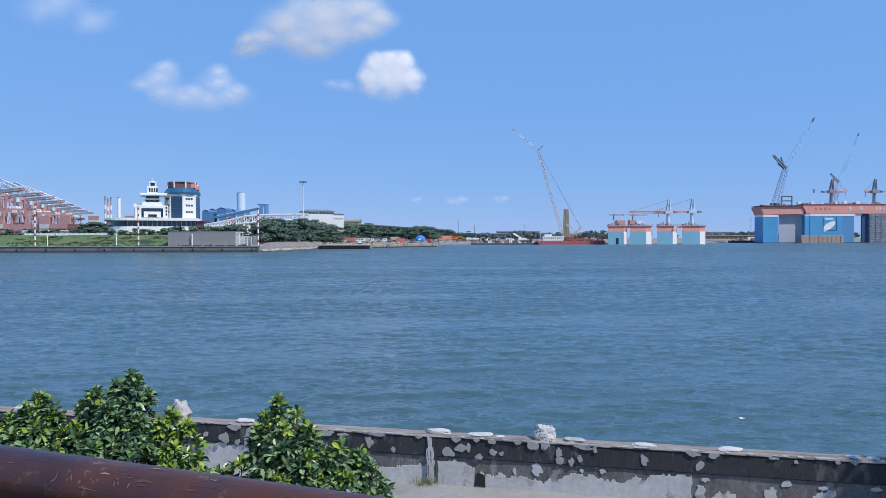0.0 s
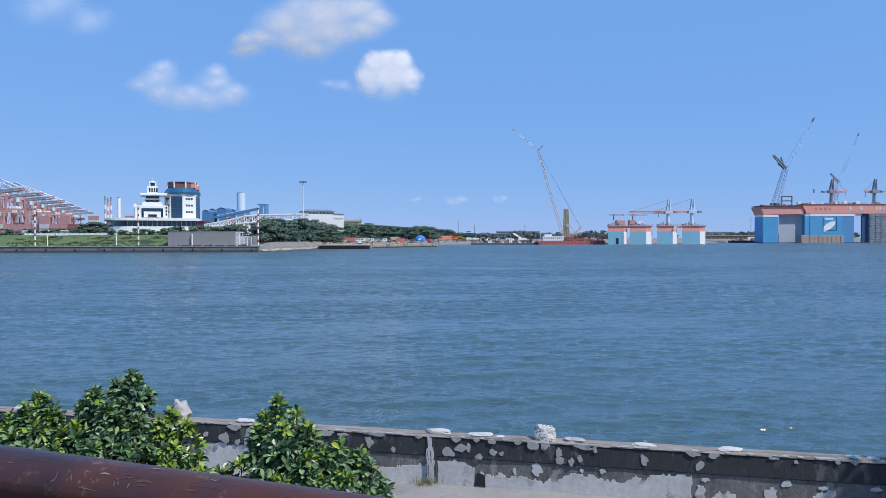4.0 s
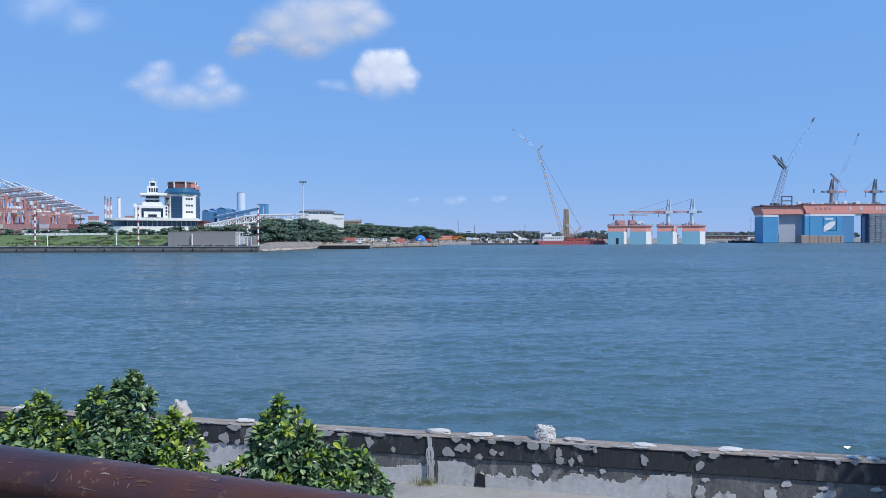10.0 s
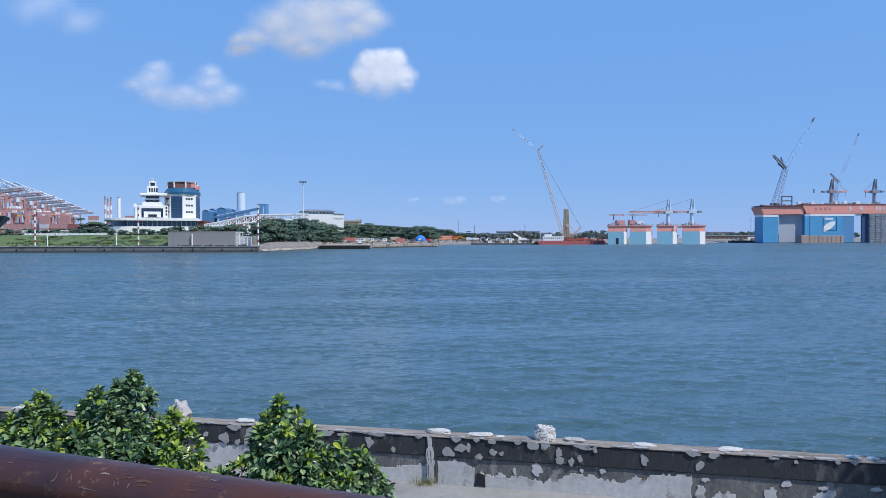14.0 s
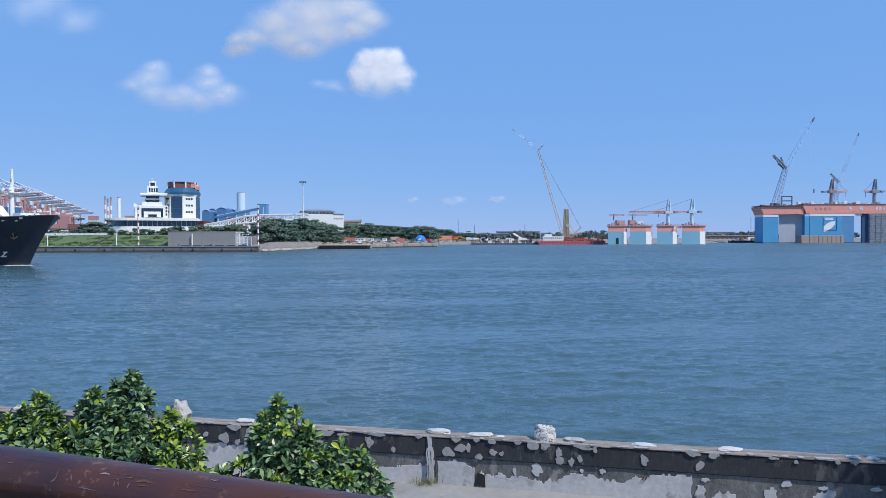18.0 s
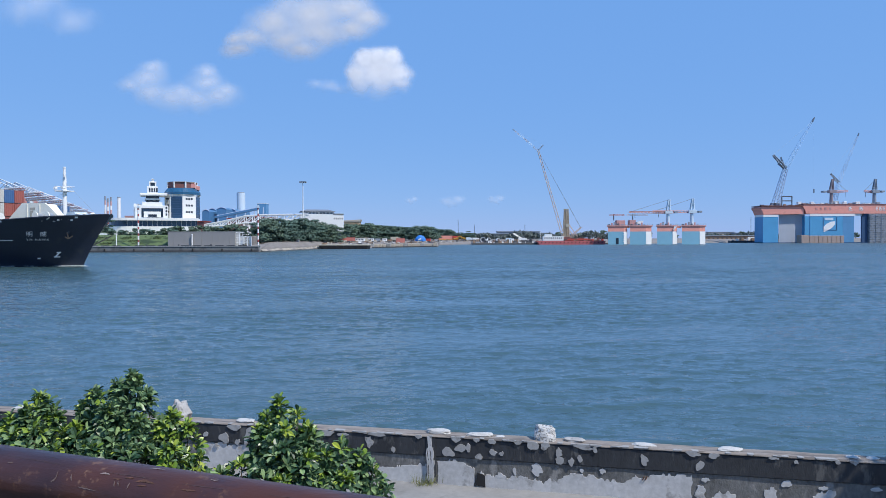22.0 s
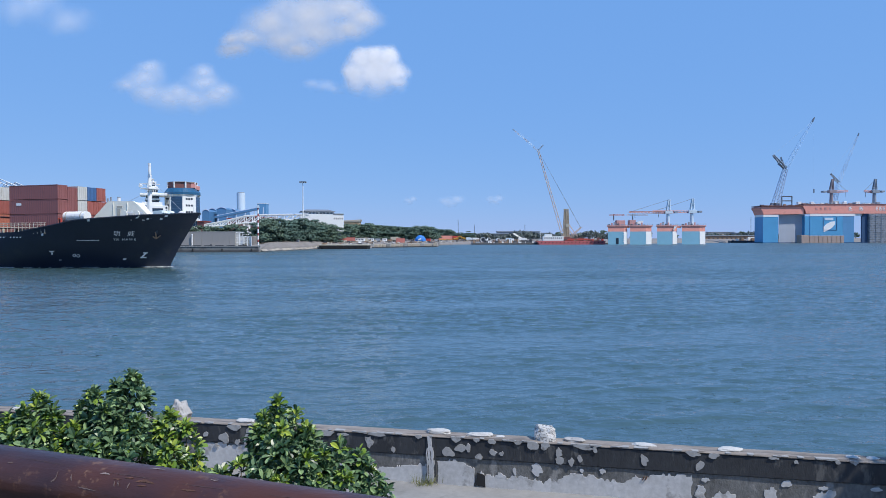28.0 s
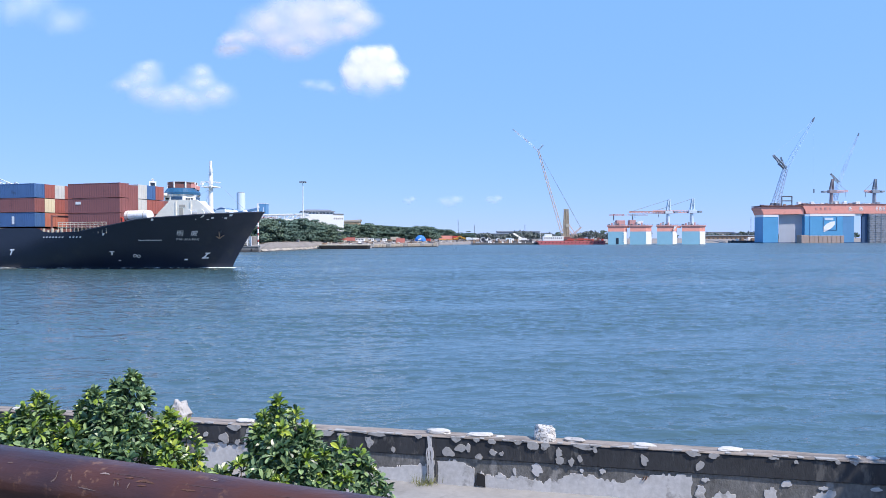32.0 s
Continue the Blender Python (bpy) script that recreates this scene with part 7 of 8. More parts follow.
def build_seawall():
    w = thing("seawall", (-0.2513, 11.889, 1.6), -12.19, "weathered concrete seawall with black stains and peeling white plaster", "wall", kind="structure")

    def course(name, x0, x1, y0, y1, z0, z1, m, n, amp, seed):
        """A long wall course whose faces are slightly uneven."""
        v, fcs = [], []
        for i in range(n + 1):
            x = x0 + (x1 - x0) * i / n
            e = [noise.noise(Vector((x * 1.7, k * 5.3, seed))) * amp for k in range(4)]
            v += [(x, y0 + e[0] * 0.5, z0), (x, y0 + e[1], z1 - 0.02), (x, y0 + 0.02 + e[1], z1 + e[2] * 0.6), (x, y1 - 0.02, z1 + e[3] * 0.6), (x, y1, z1 - 0.02), (x, y1, z0)]
        for i in range(n):
            for k in range(6):
                a, b = i * 6 + k, i * 6 + (k + 1) % 6
                fcs.append((a, a + 6, b + 6, b))
        fcs += [tuple(range(6))[::-1], tuple(n * 6 + k for k in range(6))]
        return raw(name, v, fcs, m, w)

    course("lower_wall", -15, 12, 0.03, 0.27, -0.25, 0.475, M["wallgrey"], 260, 0.012, 1)
    course("upper_band", -15, 12, 0.0, 0.28, 0.478, 0.796, M["walldark"], 260, 0.010, 2)
    course("coping", -15, 12, -0.012, 0.29, 0.798, 0.828, M["walltop"], 300, 0.012, 3)
    rng = random.Random(21)
    # peeling flakes: along, height, half width, half height
    high = [(-0.18, 0.83, 0.06, 0.07), (0.49, 0.81, 0.08, 0.06), (0.83, 0.82, 0.05, 0.05), (1.09, 0.8, 0.06, 0.06), (1.5, 0.83, 0.09, 0.05), (1.78, 0.79, 0.1, 0.09), (1.97, 0.78, 0.08, 0.06), (2.6, 0.8, 0.15, 0.04), (2.79, 0.77, 0.04, 0.05), (4.31, 0.79, 0.1, 0.04), (4.62, 0.78, 0.08, 0.04), (0.35, 0.55, 0.1, 0.08), (0.55, 0.63, 0.11, 0.07), (0.69, 0.65, 0.04, 0.08), (0.87, 0.51, 0.06, 0.05), (1.12, 0.6, 0.06, 0.06), (1.26, 0.59, 0.05, 0.04), (2.21, 0.67, 0.06, 0.08), (2.22, 0.54, 0.07, 0.06), (2.41, 0.53, 0.05, 0.07), (2.55, 0.58, 0.04, 0.06)]
    low_ones = [(3.56, 0.63, 0.06, 0.08), (4.41, 0.6, 0.07, 0.08), (-3.86, 0.55, 0.1, 0.1), (-3.35, 0.6, 0.1, 0.17), (-3.66, 0.77, 0.17, 0.06), (-3.59, 0.5, 0.05, 0.05), (-4.23, 0.6, 0.05, 0.05), (-1.07, 0.65, 0.08, 0.11), (-0.63, 0.54, 0.04, 0.05), (-1.7, 0.53, 0.04, 0.05), (-1.88, 0.76, 0.15, 0.06), (-2.04, 0.68, 0.07, 0.08), (-0.91, 0.81, 0.18, 0.04), (-1.2, 0.84, 0.11, 0.04), (5.81, 0.76, 0.04, 0.03), (5.49, 0.8, 0.07, 0.02), (6.4, 0.8, 0.04, 0.03), (6.63, 0.81, 0.05, 0.04), (3.56, 0.89, 0.07, 0.02), (-4.02, 0.41, 0.04, 0.04), (-1.56, 0.75, 0.1, 0.03)]
    for a, b, c, d in high + low_ones:
        edge = b > 0.75
        outline = blob(rng, a, b - 0.012 if edge else b, c, d * (1.1 if edge else 1.0))
        part("plaster_flake", slab(bmesh.new(), [(p, min(q, 0.822)) for p, q in outline], -0.0235 if edge else -0.0125, 0.012), M["flake"], w)
    # what is left of the white plaster along the foot, with ragged upper edges
    # from, to, and the height of the upper edge at its start, middle and end
    sheets = [(-0.93, -0.04, 0.18, 0.27, 0.32), (0.14, 0.79, 0.33, 0.42, 0.33), (0.85, 2.07, 0.21, 0.17, 0.22),
              (2.03, 3.1, 0.16, 0.32, 0.23), (3.07, 4.29, 0.21, 0.38, 0.42), (4.38, 4.5, 0.26, 0.28, 0.25),
              (4.6, 4.95, 0.14, 0.19, 0.19), (5.37, 5.55, 0.22, 0.28, 0.24), (6.06, 6.38, 0.24, 0.3, 0.35),
              (-4.37, -3.37, 0.39, 0.45, 0.45), (-3.01, -0.99, 0.24, 0.29, 0.16)]
    for j, (x0, x1, h0, h1, h2) in enumerate(sheets):
        n = max(12, int((x1 - x0) / 0.018))
        line = []
        for i in range(n + 1):
            u = i / n
            x = x0 + (x1 - x0) * u
            z = float(np.interp(u, [0, 0.5, 1], [h0, h1, h2])) + 0.10 * noise.noise(Vector((x * 2.3, 0, 3))) + 0.06 * noise.noise(Vector((x * 6, 0, 3))) + 0.05 * noise.noise(Vector((x * 15, 2, 3))) + 0.02 * noise.noise(Vector((x * 50, 5, 3)))
            # broken away in steps: flat ledges between steep edges
            z = 0.5 * z + 0.5 * (round(z / 0.055) * 0.055)
            line.append((x + 0.014 * noise.noise(Vector((x * 40, 9, 1))), max(0.03, min(z, 0.462))))
        ends = []
        for side, (xe, ze) in enumerate((line[-1], line[0])):
            run = []
            for k in range(1, 9):
                zz = ze + (-0.12 - ze) * k / 9
                run.append((xe + 0.04 * noise.noise(Vector((zz * 11, j * 3.7 + side, 6))), zz))
            ends.append(run)
        low = -0.12
        part("plaster_patch", slab(bmesh.new(), [(line[0][0], low), (line[-1][0], low), *ends[0][::-1], *line[::-1], *ends[1]], 0.017 + 0.002 * (j % 2), 0.045), M["wallwhite"], w)
    for a, b, c, d in ((1.84, 0.35, 0.09, 0.1), (1.47, 0.29, 0.03, 0.07), (1.24, 0.2, 0.09, 0.05), (2.91, 0.4, 0.05, 0.05), (4.51, 0.37, 0.06, 0.04), (4.41, 0.12, 0.08, 0.05), (5.69, 0.39, 0.07, 0.06), (6.21, 0.36, 0.06, 0.03), (6.95, 0.4, 0.08, 0.03), (2.58, 0.38, 0.03, 0.03)):
        part("plaster_patch", slab(bmesh.new(), blob(rng, a, b, c, d, 13), 0.015, 0.045), M["wallwhite"], w)
    # the cracked joint with its pale mortar
    for x0, wd, top, low, lean, seed in ((0.0, 0.020, 0.81, 0.02, 0.03, 1), (0.035, 0.012, 0.79, 0.08, 0.05, 2), (0.075, 0.016, 0.62, 0.03, -0.02, 3), (-0.03, 0.010, 0.60, 0.05, 0.02, 4), (0.10, 0.008, 0.40, 0.04, -0.03, 5)):
        bm = bmesh.new()
        left, right = [], []
        for k in range(19):
            z = top + (low - top) * k / 18
            mid = x0 + lean * k / 18 + 0.018 * noise.noise(Vector((z * 9, seed, 0)))
            h = wd * (1 + 0.7 * noise.noise(Vector((z * 16, seed, 7))))
            left.append((mid - h, z))
            right.append((mid + h, z))
        slab(bm, left + right[::-1], -0.022 - 0.002 * seed, 0.02)
        part("mortar_strand", bm, M["wallwhite"], w)
    part("joint_crack", slab(bmesh.new(), [(-0.05, 0.79), (0.11, 0.79), (0.13, 0.1), (-0.02, 0.1)], -0.012, 0.02), M["walldark"], w, "dark open joint")
    # pale chips along the coping's worn front edge
    for k in range(34):
        x = -6.0 + k * 0.37 + rng.uniform(-0.15, 0.15)
        half, drop = rng.uniform(0.03, 0.16), rng.uniform(0.012, 0.05)
        edge = [(x - half + 2 * half * q / 7, 0.826 - drop * (0.5 + 0.7 * noise.noise(Vector((x * 3 + q, k, 1)))) * math.sin(math.pi * (0.12 + 0.76 * q / 7))) for q in range(8)]
        part("coping_chip", slab(bmesh.new(), [(x - half, 0.829)] + edge + [(x + half, 0.829)], -0.024, 0.03 + rng.uniform(0, 0.05)), M["flake"], w)
    # weep hole: a black plate painted for its shaded inside
    bm = slab(bmesh.new(), [(0.82, 0.02), (0.98, -0.0), (0.97, 0.2), (0.84, 0.235)], -0.004, 0.02)
    part("weep_hole", bm, M["rubber"], w, "dark square drain hole")
    # two small red paint ticks
    for px in (3.53, 3.57):
        part("paint_tick", slab(bmesh.new(), [(px, 0.30), (px + 0.015, 0.30), (px + 0.045, 0.36), (px + 0.03, 0.36)], -0.006, 0.02), M["chip"], w)


def build_rocks():
    rng = random.Random(4)
    for px, py, wpx, hpx, lab in ((317, 738, 38, 36, "upright pale rock"), (432, 745, 36, 9, "flat white-painted stone"), (777, 763, 44, 13, "flat pale stone"), (850, 767, 46, 9, "flat pale stone"), (964, 775, 40, 30, "chunky pitted pale rock"),
                                  (1018, 778, 38, 10, "low pale stone"), (1141, 786, 40, 6, "flat pale stone"), (1294, 795, 44, 9, "flat pale stone"), (1512, 809, 22, 5, "flat pale stone"), (1548, 812, 20, 5, "flat pale stone"), (885, 772, 16, 4, "thin pale stone"), (40, 722, 44, 8, "flat pale stone")):
        k = (px - 784) / 1230
        s = (12.036 * k + 0.2196) / (0.9775 + 0.2111 * k)
        x, y = -0.2196 + 0.9775 * s, 12.036 - 0.2111 * s
        sc = y / 1230
        bm = bmesh.new()
        bmesh.ops.create_icosphere(bm, subdivisions=3, radius=1)
        off = rng.uniform(0, 50)
        for v in bm.verts:
            c = v.co.copy()
            c = Vector([math.copysign(abs(q) ** 0.75, q) for q in c])
            k2 = 1 + (0.45 if px == 317 else 0.26) * noise.noise(c * 1.3 + Vector((off, 0, 0))) + 0.12 * noise.noise(c * 4 + Vector((off, 3, 0)))
            v.co = Vector((c.x * wpx * sc * 0.48 * k2, c.y * min(0.14 if hpx > 20 else 0.09, wpx * sc * 0.4) * k2, max(c.z, -0.45 if hpx > 20 else -0.9) * hpx * sc * (0.62 if hpx > 20 else 0.36) * (1 if c.z < -0.4 else k2)))
            if px == 317:
                v.co.x = v.co.x * (1.0 - 0.3 * max(0, c.z)) - 0.05 * max(0, c.z)
        o = part("rock", bm, M["rockgrey" if px in (317, 1018) else "rockpit" if px == 964 else "rock"], smooth=False)
        o.matrix_basis = pose(x, y, 2.42 + hpx * sc * (0.27 if hpx > 20 else 0.30), 0, 0, -11.5 + rng.uniform(-8, 8))
        tagged(o, lab + " resting on the seawall", "rock", "rocks on the wall")


def build_handrail():
    t = thing("handrail", (-0.779, 1.2228, 5.386), -20.0, "thick rusty brown painted steel pipe handrail", "handrail")
    bm = bmesh.new()
    seg, r = 32, 0.048
    rings = []
    for i in range(61):
        x = -3.0 + 6.2 * i / 60
        rings.append([bm.verts.new((x, r * math.cos(6.2832 * k / seg) * (1 + 0.006 * noise.noise(Vector((x * 9, k, 0)))), r * math.sin(6.2832 * k / seg))) for k in range(seg)])
    for a, b in zip(rings, rings[1:]):
        for k in range(seg):
            j = (k + 1) % seg
            bm.faces.new((a[k], a[j], b[j], b[k]))
    bm.faces.new(rings[0][::-1])
    bm.faces.new(rings[-1])
    part("pipe", bm, M["pipe"], t, smooth=True)
    for x in (-1.6, 2.2):
        part("post", bar(bmesh.new(), (x, 0, -1.14), (x, 0, -0.05), 0.04, 16), M["pipe"], t, smooth=True)
        part("flange", bar(bmesh.new(), (x, 0, -1.14), (x, 0, -1.12), 0.09, 16), M["pipe"], t)
    # worn spots and scratches: (along, angle up from the near side) of each bend, width in millimetres
    def stroke(name, pts, wide, m, seed, label=""):
        bm = bmesh.new()
        prev = None
        n = 6 * (len(pts) - 1)
        for i in range(n + 1):
            u = i / n * (len(pts) - 1)
            k = min(int(u), len(pts) - 2)
            x = pts[k][0] + (pts[k + 1][0] - pts[k][0]) * (u - k)
            ang = pts[k][1] + (pts[k + 1][1] - pts[k][1]) * (u - k)
            x += 0.0012 * noise.noise(Vector((i * 0.9, seed, 0)))
            ang += 1.3 * noise.noise(Vector((i * 0.9, seed, 5)))
            half = 0.0005 * wide * (0.25 + 0.75 * math.sin(math.pi * i / n)) * (1 + 0.75 * noise.noise(Vector((i * 1.1, seed, 9))))
            dx, da = pts[-1][0] - pts[0][0], radians(pts[-1][1] - pts[0][1]) * r
            ln = math.hypot(dx, da) or 1.0
            cur = []
            for e in (-1, 1):
                xx, aa = x - e * half * da / ln, radians(ang) + e * half * dx / ln / r
                cur.append(bm.verts.new((xx, -(r + 0.0006) * math.cos(aa), (r + 0.0006) * math.sin(aa))))
            if prev:
                bm.faces.new((prev[0], cur[0], cur[1], prev[1]))
            prev = cur
        part(name, bm, M[m], t, label)

    scratches = [([(0.1696, 45), (0.172, 35), (0.1705, 25)], 1.8), ([(0.1731, 33), (0.1647, 24)], 2.6), ([(0.1997, 46), (0.202, 38), (0.2068, 31)], 2.0), ([(0.2938, 33), (0.2904, 42)], 2.2), ([(0.2961, 44), (0.3019, 35)], 2.2), ([(0.3198, 44), (0.3196, 33)], 2.4), ([(0.2222, 23), (0.2401, 22), (0.2615, 21)], 1.4), ([(0.0535, 47), (0.0656, 50)], 1.8)]
    for i, (pts, wide) in enumerate(scratches):
        stroke("paint_scratch", pts, wide, "scratch", i, "pale bare scratch")
    for i, (pts, wide) in enumerate([([(0.2534, 53), (0.2621, 55), (0.2732, 54.5)], 5.0), ([(0.3284, 85), (0.3435, 87), (0.3602, 87)], 4.0), ([(0.4544, 76), (0.4636, 75), (0.4689, 78)], 3.2)]):
        stroke("bare_spot", pts, wide * 0.6, "bare", i + 20, "bright bare metal spot")
    for i, (pts, wide) in enumerate([([(0.329, 48), (0.344, 52), (0.365, 49)], 9.0), ([(0.4166, 46), (0.4304, 46), (0.4444, 47)], 5.5), ([(0.3486, 30), (0.3518, 27)], 3.0), ([(0.305, 52), (0.322, 54)], 5.0), ([(0.285, 47), (0.300, 48)], 4.0), ([(0.335, 41), (0.352, 43)], 5.0), ([(0.62, 60), (0.65, 62)], 4.0)]):
        stroke("rust_spot", pts, wide * 0.5, "chip", i + 40, "orange-brown rust spot")
    # a long crack in the paint along the upper side
    for i, pts in enumerate([[(0.029, 62.5), (0.066, 62.6), (0.115, 61.7), (0.160, 60.5), (0.201, 58.8)], [(0.253, 58), (0.311, 58), (0.378, 58)], [(0.411, 56), (0.453, 57), (0.493, 58)], [(0.12, 75), (0.148, 75)], [(0.55, 60), (0.62, 61), (0.70, 60)]]):
        stroke("paint_crack", pts, 0.7, "crack", i + 60)


def leaf_material(name, dark, light):
    m = bpy.data.materials.new(name)
    m.use_nodes = True
    n, l = m.node_tree.nodes, m.node_tree.links
    b, out = n["Principled BSDF"], n["Material Output"]
    geo, info = n.new("ShaderNodeNewGeometry"), n.new("ShaderNodeObjectInfo")
    add = n.new("ShaderNodeMath")
    l.new(geo.outputs["Random Per Island"], add.inputs[0])
    l.new(info.outputs["Random"], add.inputs[1])
    fr = n.new("ShaderNodeMath")
    fr.operation = "FRACT"
    l.new(add.outputs[0], fr.inputs[0])
    pw = n.new("ShaderNodeMath")
    pw.operation = "POWER"
    pw.inputs[1].default_value = 1.9
    l.new(fr.outputs[0], pw.inputs[0])
    x = n.new("ShaderNodeMix")
    x.data_type = "RGBA"
    x.inputs[6].default_value, x.inputs[7].default_value = (*dark, 1), (*light, 1)
    l.new(pw.outputs[0], x.inputs[0])
    l.new(x.outputs[2], b.inputs["Base Color"])
    b.inputs["Roughness"].default_value = 0.36
    tr = n.new("ShaderNodeBsdfTranslucent")
    l.new(x.outputs[2], tr.inputs["Color"])
    mx = n.new("ShaderNodeMixShader")
    mx.inputs[0].default_value = 0.14
    l.new(b.outputs[0], mx.inputs[1])
    l.new(tr.outputs[0], mx.inputs[2])
    l.new(mx.outputs[0], out.inputs["Surface"])
    return m


M["leaf"] = leaf_material("glossy_leaf", (0.024, 0.067, 0.032), (0.29, 0.42, 0.19))
M["leafnew"] = leaf_material("young_leaf", (0.16, 0.27, 0.04), (0.38, 0.46, 0.07))
M["drygrass"] = mat("dry_grass", (0.20, 0.21, 0.09), 0.3, 8, 0.8, bump=0)
LEAF_OUT = [(0, 0), (0.17, 0.28), (0.32, 0.62), (0.28, 0.9), (0, 1.03), (-0.28, 0.9), (-0.32, 0.62), (-0.17, 0.28)]


def leaf_verts(base, way, up, L):
    """A folded obovate leaf: a midrib and two halves."""
    way = way.normalized()
    side = way.cross(up).normalized()
    nrm = side.cross(way).normalized()
    out = []
    for u, v in LEAF_OUT:
        out.append(base + way * (v * L) + side * (u * L * 0.70) + nrm * (abs(u) * 0.35 * L - 0.22 * L * v * v))
    out.append(base + way * (0.5 * L) - nrm * 0.055 * L)
    return out


LEAF_FACES = [(0, 1, 8), (1, 2, 8), (2, 3, 8), (3, 4, 8), (4, 5, 8), (5, 6, 8), (6, 7, 8), (7, 0, 8)]
SHOOTS = []


def build_bush(name, centre, tips, label, seed, fresh):
    """tips: x, y, z of each shoot's top in metres, its length and its half width."""
    rng = random.Random(seed)
    t = thing(name, centre, label=label, category="bush", group="bushes on the bank")
    c = Vector(centre)
    single = None
    stems = bmesh.new()
    for i, (tx, ty, tz, ln, wide) in enumerate(tips):
        tip = Vector((tx, ty, tz))
        base = Vector((tx + rng.uniform(-0.04, 0.04), ty + rng.uniform(-0.04, 0.04), tz - ln))
        bar(stems, (rng.uniform(-0.15, 0.15), rng.uniform(-0.1, 0.1), -0.1), base - c, 0.016, 5, 0.008)
        piv = new("shoot")
        piv.parent = t
        piv.matrix_basis = Matrix.Translation(base - c)
        piv.empty_display_size = 0.02
        SHOOTS.append((piv, base - c, ln, i))
        st = bmesh.new()
        bar(st, (0, 0, -0.05), tip - base - Vector((0, 0, 0.02)), 0.008, 5, 0.003)
        part("stem", st, M["bark"], piv)
        vs, fs, vn, fn = [], [], [], []
        whorls = int(118 * ln * max(0.6, wide / 0.16))
        spots = []
        for k in range(whorls):
            h = 1 - rng.random() ** 1.15 if k else 1.0
            a = k * 2.39996 + rng.uniform(-0.4, 0.4)
            rr = wide * min(1.0, 0.20 + 1.7 * (1 - h)) * rng.uniform(0.35, 1.0) if k else 0.0
            mid = (tip - base) * h + Vector((math.cos(a) * rr, math.sin(a) * rr, rng.uniform(-0.03, 0.02)))
            axis = (Vector((math.cos(a), math.sin(a), rng.uniform(0.3, 1.5))) if k else Vector((0, 0, 1))).normalized()
            across = axis.orthogonal().normalized()
            over = axis.cross(across)
            n_leaf = rng.choice((5, 6, 7, 8))
            size = rng.uniform(0.8, 1.12)
            for q in range(n_leaf):
                b = 6.2832 * (q + rng.uniform(-0.25, 0.25)) / n_leaf
                open_out = rng.uniform(0.5, 1.5) if q else 0.25
                out = axis * rng.uniform(0.5, 1.0) + (across * math.cos(b) + over * math.sin(b)) * open_out
                L = rng.uniform(0.058, 0.094) * size * (0.85 if h > 0.92 else 1.0)
                up = (axis * 1.2 + Vector((0, 0, 0.8)) + Vector((rng.uniform(-0.5, 0.5), rng.uniform(-0.5, 0.5), 0))) - out * 0.3
                spots.append((h, mid - axis * 0.02 + out.normalized() * 0.008, out, up, L))
        for k, (h, p, out, up, L) in enumerate(spots):
            lv = leaf_verts(p, out, up, L)
            gold = (fresh == 0.1 and tx - c.x > 0.32) or tx < -3.55
            young = h > (0.4 if gold else 0.84) and rng.random() < (0.55 if gold else fresh if abs(tx - c.x) < 0.32 else 0.6)
            if k % 14 == 0 and h > 0.3:
                if single is None:
                    single = []
                    for mm in ("leaf", "leafnew"):
                        me = bpy.data.meshes.new("leaf")
                        me.from_pydata([tuple(q) for q in leaf_verts(Vector((0, 0, 0)), Vector((0, 1, 0)), Vector((0, 0, 1)), 0.074)], [], LEAF_FACES)
                        me.materials.append(M[mm])
                        single.append(me)
                o = new("leaf", single[1 if young else 0])
                o.parent = piv
                o.matrix_basis = Matrix.Translation(p) @ out.to_track_quat("Y", "Z").to_matrix().to_4x4()
                continue
            tv, tf = (vn, fn) if young else (vs, fs)
            b = len(tv)
            tv += lv
            tf += [tuple(q + b for q in fc) for fc in LEAF_FACES]
        if fs:
            tagged(raw("leaves", vs, fs, M["leaf"], piv), kind="stuff")
        if fn:
            tagged(raw("young_leaves", vn, fn, M["leafnew"], piv, "yellow-green young leaves"), kind="stuff")
    part("trunk", stems, M["bark"], t)
    return t


